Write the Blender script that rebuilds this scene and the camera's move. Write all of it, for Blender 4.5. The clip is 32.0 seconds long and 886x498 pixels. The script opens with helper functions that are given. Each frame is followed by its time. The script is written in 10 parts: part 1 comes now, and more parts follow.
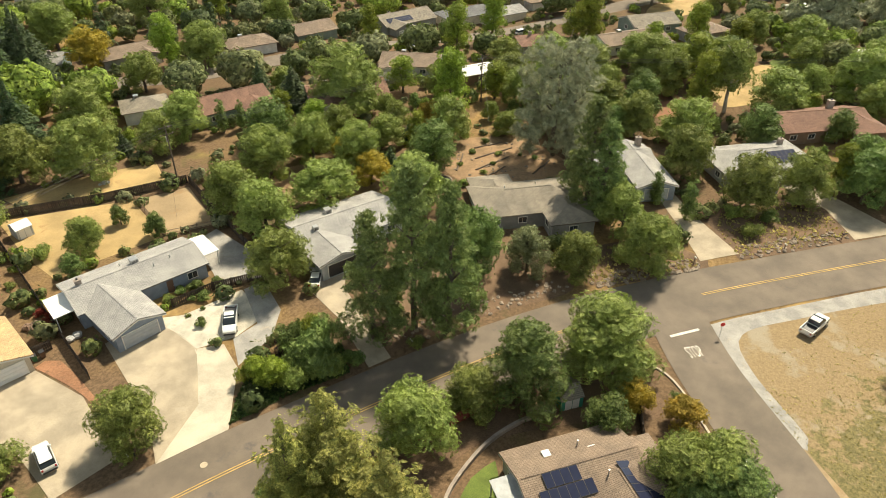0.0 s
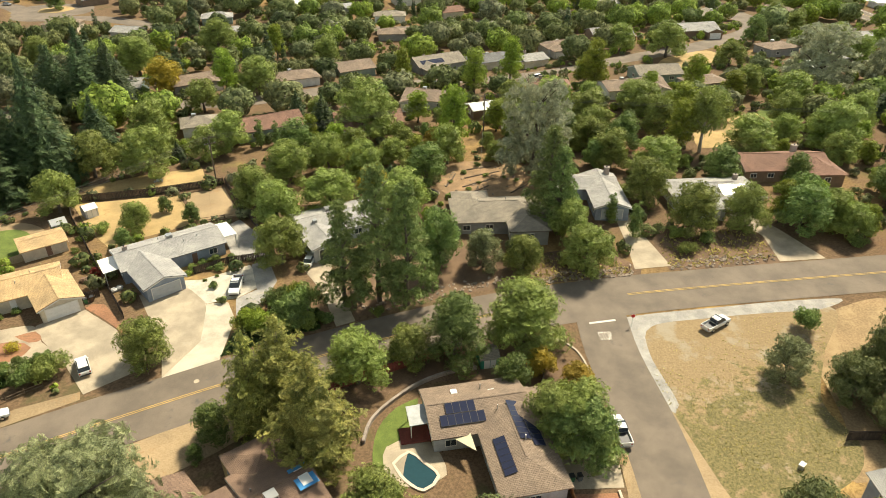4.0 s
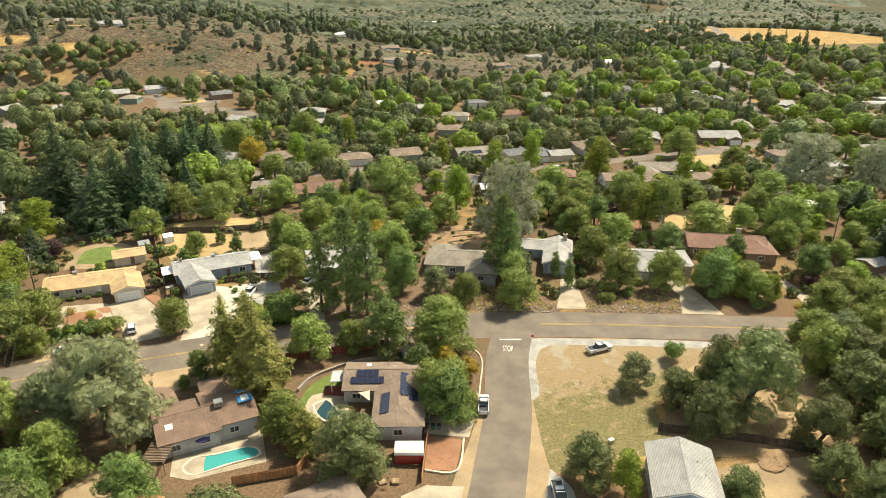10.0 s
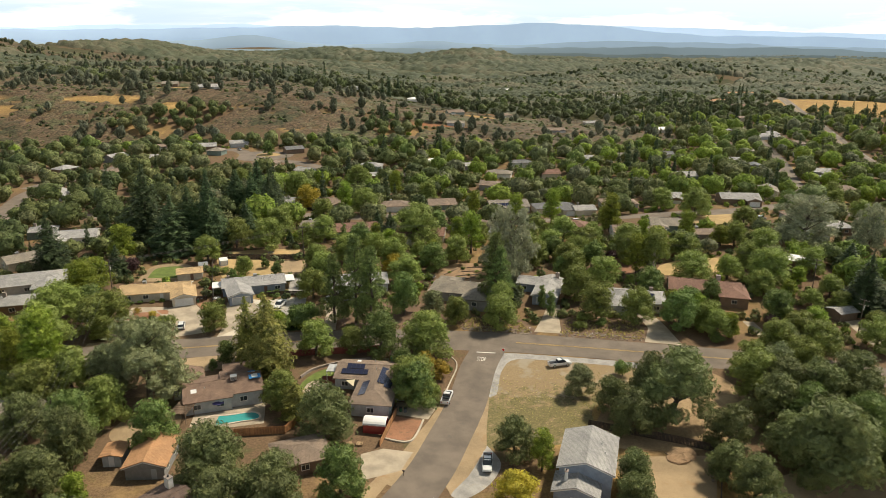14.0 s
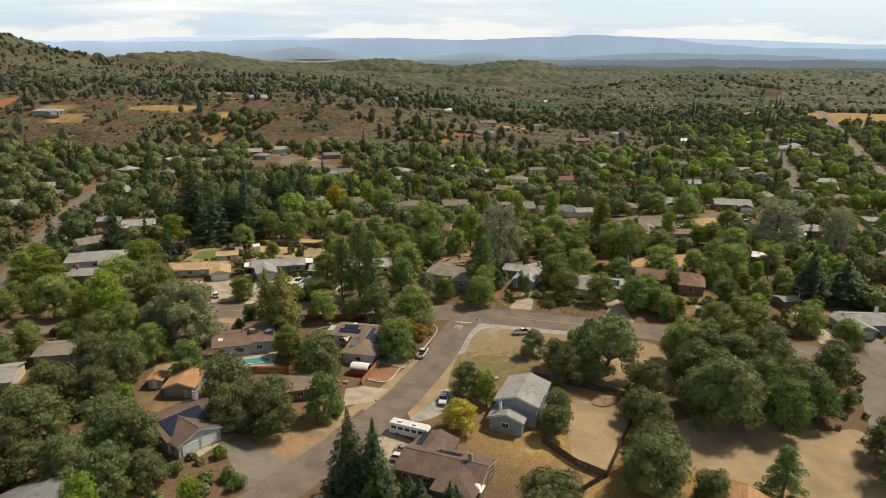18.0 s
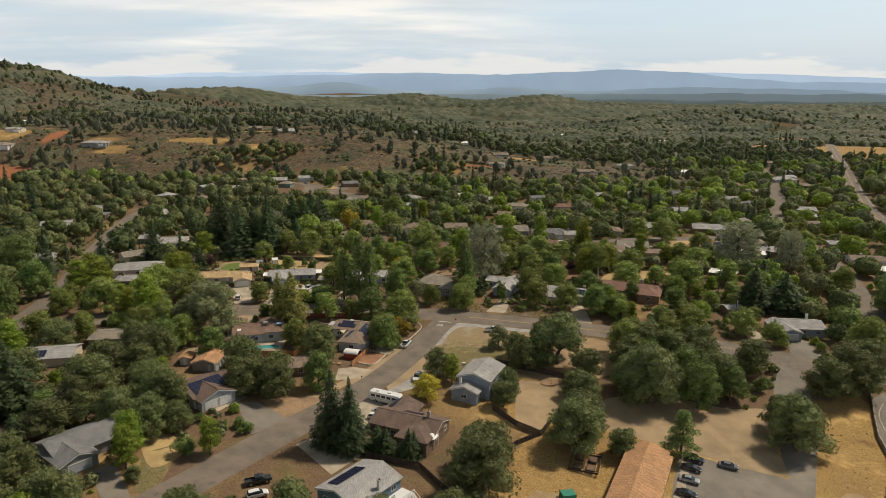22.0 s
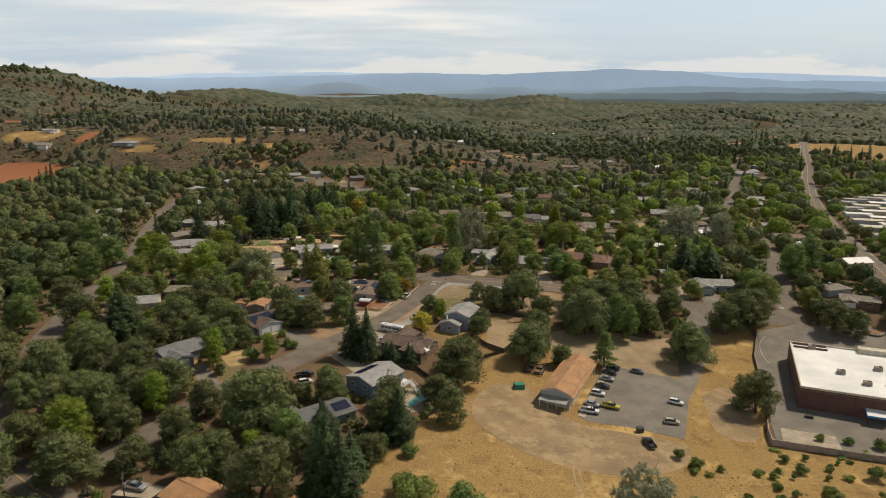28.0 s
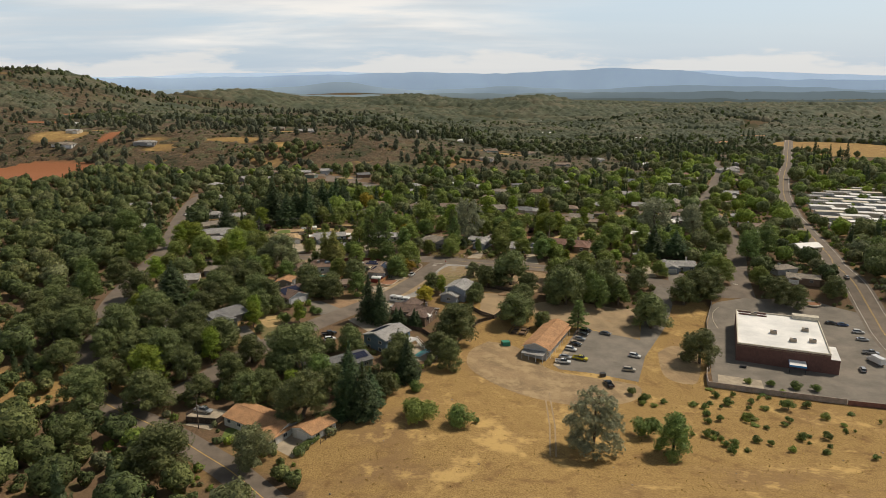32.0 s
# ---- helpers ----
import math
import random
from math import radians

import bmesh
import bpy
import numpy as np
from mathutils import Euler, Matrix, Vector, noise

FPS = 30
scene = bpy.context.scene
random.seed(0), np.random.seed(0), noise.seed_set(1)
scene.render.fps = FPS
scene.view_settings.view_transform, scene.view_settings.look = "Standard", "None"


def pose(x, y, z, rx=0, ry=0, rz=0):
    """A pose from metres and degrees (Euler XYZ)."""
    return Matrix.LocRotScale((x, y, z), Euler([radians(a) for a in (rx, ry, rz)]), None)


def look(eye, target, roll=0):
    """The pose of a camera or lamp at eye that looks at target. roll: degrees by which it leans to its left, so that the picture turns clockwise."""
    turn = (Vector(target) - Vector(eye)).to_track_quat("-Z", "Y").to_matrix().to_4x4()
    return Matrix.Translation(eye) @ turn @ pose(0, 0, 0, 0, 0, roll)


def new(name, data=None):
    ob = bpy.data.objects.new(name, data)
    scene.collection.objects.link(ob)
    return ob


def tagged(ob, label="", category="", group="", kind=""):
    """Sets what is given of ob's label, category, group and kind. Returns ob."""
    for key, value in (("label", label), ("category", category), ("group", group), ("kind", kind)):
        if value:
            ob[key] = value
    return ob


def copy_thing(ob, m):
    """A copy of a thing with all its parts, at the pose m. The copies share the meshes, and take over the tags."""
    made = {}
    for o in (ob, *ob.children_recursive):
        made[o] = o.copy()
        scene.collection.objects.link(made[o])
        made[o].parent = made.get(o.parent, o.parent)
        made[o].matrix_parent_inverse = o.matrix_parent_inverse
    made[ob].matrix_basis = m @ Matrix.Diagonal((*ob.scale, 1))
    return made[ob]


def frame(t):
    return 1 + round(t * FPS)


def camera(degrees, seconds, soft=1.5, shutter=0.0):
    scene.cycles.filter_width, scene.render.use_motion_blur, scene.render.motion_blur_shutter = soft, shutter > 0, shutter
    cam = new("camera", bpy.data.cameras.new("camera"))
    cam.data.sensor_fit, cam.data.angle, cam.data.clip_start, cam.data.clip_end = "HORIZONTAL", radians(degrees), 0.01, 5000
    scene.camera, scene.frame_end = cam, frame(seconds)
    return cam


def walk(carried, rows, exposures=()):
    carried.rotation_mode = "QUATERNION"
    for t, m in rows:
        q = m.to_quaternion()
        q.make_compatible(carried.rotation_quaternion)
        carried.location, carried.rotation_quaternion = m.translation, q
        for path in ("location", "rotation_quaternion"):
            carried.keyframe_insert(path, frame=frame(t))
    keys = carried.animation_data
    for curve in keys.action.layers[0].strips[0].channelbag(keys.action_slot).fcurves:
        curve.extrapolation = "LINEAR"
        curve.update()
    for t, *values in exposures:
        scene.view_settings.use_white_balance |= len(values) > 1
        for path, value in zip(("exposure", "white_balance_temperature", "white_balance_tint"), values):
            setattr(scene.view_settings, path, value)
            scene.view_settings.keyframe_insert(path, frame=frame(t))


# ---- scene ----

cam = camera(65.2, 32.0, soft=0.55)
PATH = [
    (0, (-65.946, -42.853, 65.419), (-65.088, -41.435, 64.3), -0.1),
    (0.5, (-65.776, -46.676, 65.925), (-64.945, -45.24, 64.809), -0.1),
    (1, (-65.661, -50.25, 66.828), (-64.848, -48.802, 65.712), -0.1),
    (1.5, (-65.321, -53.807, 67.448), (-64.523, -52.345, 66.341), 0.0),
    (2, (-64.88, -57.218, 68.061), (-64.094, -55.738, 66.969), -0.0),
    (2.5, (-64.461, -60.771, 68.776), (-63.685, -59.271, 67.706), 0.1),
    (3, (-63.91, -64.414, 69.379), (-63.149, -62.891, 68.33), 0.1),
    (3.5, (-63.439, -68.026, 69.896), (-62.694, -66.481, 68.867), 0.2),
    (5.5, (-58.242, -82.896, 73.217), (-57.587, -81.275, 72.247), -0.1),
    (6, (-56.97, -86.949, 73.533), (-56.335, -85.306, 72.587), -0.1),
    (7, (-54.389, -95.433, 74.251), (-53.793, -93.75, 73.35), -0.1),
    (8, (-51.67, -103.995, 74.872), (-51.117, -102.273, 74.018), 0.1),
    (9, (-48.51, -112.624, 75.279), (-48.002, -110.864, 74.476), 0.1),
    (10, (-45.21, -121.36, 75.783), (-44.749, -119.566, 75.028), 0.2),
    (11, (-41.501, -130.155, 76.551), (-41.093, -128.331, 75.84), 0.3),
    (12, (-37.897, -138.879, 77.062), (-37.543, -137.028, 76.393), 0.3),
    (13, (-34.06, -147.917, 77.733), (-33.767, -146.041, 77.105), 0.3),
    (14, (-29.941, -156.061, 77.997), (-29.695, -154.165, 77.41), 0.5),
    (16.5, (-20.958, -179.602, 80.047), (-20.779, -177.693, 79.478), 0.6),
    (17, (-18.868, -184.257, 80.369), (-18.714, -182.346, 79.8), 0.5),
    (18, (-14.98, -193.453, 81.31), (-14.877, -191.536, 80.751), 0.5),
    (19, (-11.052, -202.839, 82.552), (-10.99, -200.914, 82.012), 0.3),
    (20, (-6.854, -212.505, 83.379), (-6.813, -210.574, 82.862), 0.3),
    (21, (-3.703, -222.058, 83.978), (-3.677, -220.121, 83.483), 0.4),
    (22, (-1.042, -232.696, 84.657), (-1.023, -230.753, 84.186), 0.4),
    (23, (0.352, -243.409, 85.194), (0.372, -241.465, 84.726), 0.4),
    (24, (1.371, -254.608, 86.12), (1.39, -252.664, 85.65), 0.3),
    (25, (1.806, -266.094, 86.782), (1.824, -264.15, 86.313), 0.3),
    (25.5, (2.123, -272.09, 87.322), (2.14, -270.146, 86.852), 0.2),
    (27.5, (2.519, -295.933, 89.998), (2.534, -293.99, 89.524), 0.1),
    (28, (2.228, -301.584, 90.361), (2.244, -299.641, 89.887), 0.2),
    (29, (2.615, -313.473, 91.548), (2.628, -311.53, 91.072), 0.1),
    (30, (2.374, -325.416, 92.544), (2.388, -323.474, 92.068), 0.1),
    (31, (2.78, -337.234, 93.846), (2.791, -335.292, 93.368), 0.0),
    (32, (2.312, -348.869, 94.959), (2.325, -346.927, 94.481), 0.1),
]
walk(cam, [(t, look(eye, target, roll)) for t, eye, target, roll in PATH], exposures=((0, 0.5, 7300, 4), (3.5, 0.56, 7300, 4), (7, 0.66, 7150, 3), (10, 0.68, 7050, 3), (12, 0.38, 6950, 5), (14, 0.0, 6950, 8), (17, -0.22, 6950, 9), (20, -0.42, 6950, 10), (25, -0.58, 6950, 10), (32, -0.62, 6900, 11)))

# ---- world and sun ----
SUN_EL, SUN_AZ = radians(52), radians(62)
world = bpy.data.worlds.new("sky")
scene.world = world
world.use_nodes = True
wn, wl = world.node_tree.nodes, world.node_tree.links
wn.clear()
w_out = wn.new("ShaderNodeOutputWorld")
w_bg = wn.new("ShaderNodeBackground")
w_bg.inputs["Strength"].default_value = 0.135
w_sky = wn.new("ShaderNodeTexSky")
w_sky.sky_type = "NISHITA"
w_sky.sun_disc = False
w_sky.sun_elevation, w_sky.sun_rotation = SUN_EL, SUN_AZ
w_sky.air_density, w_sky.dust_density = 1.2, 2.5
w_co = wn.new("ShaderNodeTexCoord")
w_sep = wn.new("ShaderNodeSeparateXYZ")
wl.new(w_co.outputs["Generated"], w_sep.inputs[0])
w_up = wn.new("ShaderNodeMath"); w_up.operation = "MAXIMUM"; w_up.inputs[1].default_value = 0.0
wl.new(w_sep.outputs["Z"], w_up.inputs[0])
w_up2 = wn.new("ShaderNodeMath"); w_up2.operation = "ADD"; w_up2.inputs[1].default_value = 0.09
wl.new(w_up.outputs[0], w_up2.inputs[0])
w_div = []
for axis in "XY":
    d = wn.new("ShaderNodeMath"); d.operation = "DIVIDE"
    wl.new(w_sep.outputs[axis], d.inputs[0]); wl.new(w_up2.outputs[0], d.inputs[1])
    w_div.append(d)
w_com = wn.new("ShaderNodeCombineXYZ")
wl.new(w_div[0].outputs[0], w_com.inputs[0]); wl.new(w_div[1].outputs[0], w_com.inputs[1])
w_map = wn.new("ShaderNodeMapping")
w_map.inputs["Scale"].default_value = (0.55, 1.0, 1.0)
w_map.inputs["Location"].default_value = (3.1, 1.7, 0.0)
wl.new(w_com.outputs[0], w_map.inputs[0])
w_noise = wn.new("ShaderNodeTexNoise")
w_noise.inputs["Scale"].default_value, w_noise.inputs["Detail"].default_value, w_noise.inputs["Roughness"].default_value = 0.5, 9.0, 0.6
w_noise.inputs["Distortion"].default_value = 0.6
wl.new(w_map.outputs[0], w_noise.inputs["Vector"])
w_ramp = wn.new("ShaderNodeValToRGB")
w_ramp.color_ramp.elements[0].position, w_ramp.color_ramp.elements[1].position = 0.34, 0.6
wl.new(w_noise.outputs["Fac"], w_ramp.inputs[0])
# the cloud deck ends a few degrees over the horizon, with haze below it
w_low = wn.new("ShaderNodeMapRange")
w_low.interpolation_type = "SMOOTHSTEP"
w_low.inputs["From Min"].default_value, w_low.inputs["From Max"].default_value = 0.02, 0.055
w_low.inputs["To Min"].default_value, w_low.inputs["To Max"].default_value = 0.25, 1.0
wl.new(w_sep.outputs["Z"], w_low.inputs["Value"])
w_fac = wn.new("ShaderNodeMath"); w_fac.operation = "MULTIPLY"
wl.new(w_ramp.outputs["Color"], w_fac.inputs[0]); wl.new(w_low.outputs[0], w_fac.inputs[1])
# the deck breaks up towards the east
w_east = wn.new("ShaderNodeMapRange")
w_east.interpolation_type = "SMOOTHSTEP"
w_east.inputs["From Min"].default_value, w_east.inputs["From Max"].default_value = 0.0, 0.3
w_east.inputs["To Min"].default_value, w_east.inputs["To Max"].default_value = 1.0, 0.1
wl.new(w_sep.outputs["X"], w_east.inputs["Value"])
w_fac2 = wn.new("ShaderNodeMath"); w_fac2.operation = "MULTIPLY"
wl.new(w_fac.outputs[0], w_fac2.inputs[0]); wl.new(w_east.outputs[0], w_fac2.inputs[1])
w_shade = wn.new("ShaderNodeTexNoise")
w_shade.inputs["Scale"].default_value, w_shade.inputs["Detail"].default_value = 1.0, 8.0
wl.new(w_map.outputs[0], w_shade.inputs["Vector"])
w_lit = wn.new("ShaderNodeMapRange")
w_lit.interpolation_type = "SMOOTHSTEP"
w_lit.inputs["From Min"].default_value, w_lit.inputs["From Max"].default_value = 0.36, 0.64
wl.new(w_shade.outputs["Fac"], w_lit.inputs["Value"])
w_cloud = wn.new("ShaderNodeMix"); w_cloud.data_type = "RGBA"
w_cloud.inputs[6].default_value, w_cloud.inputs[7].default_value = (5.0, 5.6, 6.15, 1), (7.3, 7.35, 7.3, 1)
wl.new(w_lit.outputs[0], w_cloud.inputs[0])
w_veil = wn.new("ShaderNodeMix"); w_veil.data_type = "RGBA"
w_veil.inputs[0].default_value = 0.7
w_veil.inputs[7].default_value = (4.75, 6.2, 7.8, 1)
wl.new(w_sky.outputs[0], w_veil.inputs[6])
w_mix = wn.new("ShaderNodeMix"); w_mix.data_type = "RGBA"
wl.new(w_fac2.outputs[0], w_mix.inputs[0]); wl.new(w_veil.outputs[2], w_mix.inputs[6]); wl.new(w_cloud.outputs[2], w_mix.inputs[7])
# a bank of heaped cloud low round the horizon
w_bank_map = wn.new("ShaderNodeMapping")
w_bank_map.inputs["Scale"].default_value = (5.0, 5.0, 26.0)
wl.new(w_co.outputs["Generated"], w_bank_map.inputs[0])
w_bank = wn.new("ShaderNodeTexNoise")
w_bank.inputs["Scale"].default_value, w_bank.inputs["Detail"].default_value, w_bank.inputs["Roughness"].default_value = 1.0, 7.0, 0.6
wl.new(w_bank_map.outputs[0], w_bank.inputs["Vector"])
w_bank_tilt = wn.new("ShaderNodeMath"); w_bank_tilt.operation = "MULTIPLY_ADD"
w_bank_tilt.inputs[1].default_value, w_bank_tilt.inputs[2].default_value = -7.0, 0.28
wl.new(w_sep.outputs["Z"], w_bank_tilt.inputs[0])
w_bank_sum = wn.new("ShaderNodeMath"); w_bank_sum.operation = "ADD"
wl.new(w_bank.outputs["Fac"], w_bank_sum.inputs[0]); wl.new(w_bank_tilt.outputs[0], w_bank_sum.inputs[1])
w_bank_edge = wn.new("ShaderNodeMapRange")
w_bank_edge.interpolation_type = "SMOOTHSTEP"
w_bank_edge.inputs["From Min"].default_value, w_bank_edge.inputs["From Max"].default_value = 0.56, 0.68
w_bank_edge.inputs["To Max"].default_value = 0.6
wl.new(w_bank_sum.outputs[0], w_bank_edge.inputs["Value"])
w_heap = wn.new("ShaderNodeMix"); w_heap.data_type = "RGBA"
w_heap.inputs[7].default_value = (7.0, 6.9, 6.7, 1)
wl.new(w_bank_edge.outputs[0], w_heap.inputs[0]); wl.new(w_mix.outputs[2], w_heap.inputs[6])
# hazy and brighter low down, darker overhead
w_glow = wn.new("ShaderNodeMapRange")
w_glow.interpolation_type = "SMOOTHSTEP"
w_glow.inputs["From Min"].default_value, w_glow.inputs["From Max"].default_value = 0.1, 0.6
w_glow.inputs["To Min"].default_value, w_glow.inputs["To Max"].default_value = 1.36, 0.31
wl.new(w_sep.outputs["Z"], w_glow.inputs["Value"])
w_gain = wn.new("ShaderNodeMix"); w_gain.data_type, w_gain.blend_type = "RGBA", "MULTIPLY"
w_gain.inputs[0].default_value = 1.0
wl.new(w_heap.outputs[2], w_gain.inputs[6]); wl.new(w_glow.outputs[0], w_gain.inputs[7])
wl.new(w_gain.outputs[2], w_bg.inputs["Color"]); wl.new(w_bg.outputs[0], w_out.inputs[0])

sun = new("sun", bpy.data.lights.new("sun", "SUN"))
sun.data.energy, sun.data.angle, sun.data.color = 5.0, radians(5.0), (1.0, 0.92, 0.78)
sun.matrix_world = look((math.sin(SUN_AZ) * math.cos(SUN_EL) * 900, math.cos(SUN_AZ) * math.cos(SUN_EL) * 900, math.sin(SUN_EL) * 900), (0, 0, 0))


# ---- materials ----
def node_mat(name):
    m = bpy.data.materials.new(name)
    m.use_nodes = True
    n, l = m.node_tree.nodes, m.node_tree.links
    return m, n, l, n["Principled BSDF"]


def noise_node(n, l, vec, scale, detail=4.0, rough=0.6):
    t = n.new("ShaderNodeTexNoise")
    t.inputs["Scale"].default_value, t.inputs["Detail"].default_value, t.inputs["Roughness"].default_value = scale, detail, rough
    l.new(vec, t.inputs["Vector"])
    return t.outputs["Fac"]


def mix_node(n, l, fac, a, b, blend="MIX"):
    x = n.new("ShaderNodeMix")
    x.data_type, x.blend_type = "RGBA", blend
    for v, k in ((fac, 0), (a, 6), (b, 7)):
        if isinstance(v, (int, float)):
            x.inputs[k].default_value = v
        elif isinstance(v, tuple):
            x.inputs[k].default_value = (*v[:3], 1)
        else:
            l.new(v, x.inputs[k])
    return x.outputs[2]


def ramp_node(n, l, fac, lo, hi):
    r = n.new("ShaderNodeMapRange")
    r.interpolation_type = "SMOOTHSTEP"
    r.inputs["From Min"].default_value, r.inputs["From Max"].default_value = lo, hi
    l.new(fac, r.inputs["Value"])
    return r.outputs[0]


def vary_node(n, l, colour, source, hue=0.03, val=0.35):
    """Shift hue and value by a random number of the object or the island."""
    s = n.new("ShaderNodeHueSaturation")
    for key, lo, hi in (("Hue", 0.5 - hue, 0.5 + hue), ("Value", 1 - val, 1 + val)):
        r = n.new("ShaderNodeMapRange")
        r.inputs["To Min"].default_value, r.inputs["To Max"].default_value = lo, hi
        l.new(source, r.inputs["Value"])
        l.new(r.outputs[0], s.inputs[key])
    l.new(colour, s.inputs["Color"])
    return s.outputs[0]


def surface(name, c1, c2, fine=8.0, coarse=0.5, rough=0.8, bump=0.3, metal=0.0, dist=0.02, val=0.0, hue=0.0, c3=None, spots=(0.55, 0.7), spot_scale=1.5):
    """A plain surface with grain, broad stains and, where given, patches of a third colour."""
    m, n, l, b = node_mat(name)
    pos = n.new("ShaderNodeNewGeometry").outputs["Position"]
    f1, f2 = noise_node(n, l, pos, fine, 5.0), noise_node(n, l, pos, coarse, 4.0)
    col = mix_node(n, l, ramp_node(n, l, f1, 0.3, 0.7), c1, c2)
    tone = mix_node(n, l, ramp_node(n, l, f2, 0.25, 0.75), (0.72, 0.72, 0.72), (1.18, 1.16, 1.14))
    col = mix_node(n, l, 1.0, col, tone, "MULTIPLY")
    if c3:
        col = mix_node(n, l, ramp_node(n, l, noise_node(n, l, pos, spot_scale, 6.0, 0.7), *spots), col, c3)
    if val or hue:
        col = vary_node(n, l, col, n.new("ShaderNodeObjectInfo").outputs["Random"], hue, val)
    l.new(col, b.inputs["Base Color"])
    b.inputs["Roughness"].default_value, b.inputs["Metallic"].default_value = rough, metal
    if bump:
        bp = n.new("ShaderNodeBump")
        bp.inputs["Strength"].default_value, bp.inputs["Distance"].default_value = bump, dist
        l.new(f1, bp.inputs["Height"])
        l.new(bp.outputs[0], b.inputs["Normal"])
    return m


def plain(name, c, rough=0.5, metal=0.0, coat=0.0):
    m, n, l, b = node_mat(name)
    pos = n.new("ShaderNodeNewGeometry").outputs["Position"]
    tone = mix_node(n, l, noise_node(n, l, pos, 1.7, 5.0), tuple(v * 0.85 for v in c), tuple(min(1, v * 1.12) for v in c))
    l.new(tone, b.inputs["Base Color"])
    b.inputs["Roughness"].default_value, b.inputs["Metallic"].default_value, b.inputs["Coat Weight"].default_value = rough, metal, coat
    return m


def shingles(name, c1, c2, rough=0.9):
    """Courses of asphalt shingles with weathering."""
    m, n, l, b = node_mat(name)
    co = n.new("ShaderNodeTexCoord").outputs["Object"]
    pos = n.new("ShaderNodeNewGeometry").outputs["Position"]
    br = n.new("ShaderNodeTexBrick")
    br.inputs["Scale"].default_value = 1.0
    br.inputs["Brick Width"].default_value, br.inputs["Row Height"].default_value, br.inputs["Mortar Size"].default_value = 0.45, 0.22, 0.02
    br.inputs["Color1"].default_value, br.inputs["Color2"].default_value = (*c1, 1), (*c2, 1)
    br.inputs["Mortar"].default_value = (*[v * 0.5 for v in c1], 1)
    l.new(co, br.inputs["Vector"])
    tone = mix_node(n, l, ramp_node(n, l, noise_node(n, l, pos, 0.35, 6.0, 0.65), 0.25, 0.75), (0.74, 0.74, 0.75), (1.2, 1.18, 1.14))
    col = mix_node(n, l, 1.0, br.outputs["Color"], tone, "MULTIPLY")
    col = mix_node(n, l, ramp_node(n, l, noise_node(n, l, pos, 9.0, 3.0), 0.55, 0.8), col, tuple(v * 1.35 for v in c2))
    l.new(col, b.inputs["Base Color"])
    b.inputs["Roughness"].default_value = rough
    bp = n.new("ShaderNodeBump")
    bp.inputs["Strength"].default_value, bp.inputs["Distance"].default_value = 0.6, 0.03
    l.new(br.outputs["Fac"], bp.inputs["Height"])
    bp.invert = True
    l.new(bp.outputs[0], b.inputs["Normal"])
    return m


def siding(name, c, pitch=0.2):
    """Horizontal lap boards under paint."""
    m, n, l, b = node_mat(name)
    geo = n.new("ShaderNodeNewGeometry").outputs["Position"]
    tone = mix_node(n, l, ramp_node(n, l, noise_node(n, l, geo, 0.8, 6.0, 0.7), 0.3, 0.75), tuple(v * 0.78 for v in c), tuple(min(1, v * 1.1) for v in c))
    l.new(tone, b.inputs["Base Color"])
    b.inputs["Roughness"].default_value = 0.75
    wv = n.new("ShaderNodeTexWave")
    wv.wave_type, wv.bands_direction, wv.wave_profile = "BANDS", "Z", "SAW"
    wv.inputs["Scale"].default_value = 0.314 / pitch
    l.new(geo, wv.inputs["Vector"])
    bp = n.new("ShaderNodeBump")
    bp.inputs["Strength"].default_value, bp.inputs["Distance"].default_value = 0.5, 0.03
    l.new(wv.outputs["Fac"], bp.inputs["Height"])
    l.new(bp.outputs[0], b.inputs["Normal"])
    return m


def foliage(name, c1, c2, hue=0.02, val=0.3, trans=0.25, by_tree=True):
    """Leaves: colour varies from clump to clump and from tree to tree."""
    m, n, l, b = node_mat(name)
    isl = n.new("ShaderNodeNewGeometry").outputs["Random Per Island"]
    col = mix_node(n, l, isl, c1, c2)
    pos = n.new("ShaderNodeNewGeometry").outputs["Position"]
    tone = mix_node(n, l, ramp_node(n, l, noise_node(n, l, pos, 0.45, 3.0), 0.3, 0.72), (0.72, 0.74, 0.7), (1.22, 1.2, 1.1))
    col = mix_node(n, l, 1.0, col, tone, "MULTIPLY")
    leaf = noise_node(n, l, pos, 6.5 if by_tree else 1.7, 3.0, 0.75)
    col = mix_node(n, l, 1.0, col, mix_node(n, l, ramp_node(n, l, leaf, 0.36, 0.64), (0.52, 0.54, 0.5), (1.42, 1.4, 1.32)), "MULTIPLY")
    if by_tree:
        col = vary_node(n, l, col, n.new("ShaderNodeObjectInfo").outputs["Random"], hue, val)
    l.new(col, b.inputs["Base Color"])
    b.inputs["Roughness"].default_value = 0.62
    b.inputs["Specular IOR Level"].default_value = 0.3
    tr = n.new("ShaderNodeBsdfTranslucent")
    l.new(col, tr.inputs["Color"])
    mx = n.new("ShaderNodeMixShader")
    mx.inputs[0].default_value = trans
    l.new(b.outputs[0], mx.inputs[1]); l.new(tr.outputs[0], mx.inputs[2])
    if by_tree:
        # gaps between the leaves
        gap = n.new("ShaderNodeMixShader")
        l.new(ramp_node(n, l, noise_node(n, l, pos, 6.8, 2.5, 0.65), 0.505, 0.53), gap.inputs[0])
        l.new(mx.outputs[0], gap.inputs[1]); l.new(n.new("ShaderNodeBsdfTransparent").outputs[0], gap.inputs[2])
        mx = gap
    l.new(mx.outputs[0], n["Material Output"].inputs["Surface"])
    return m


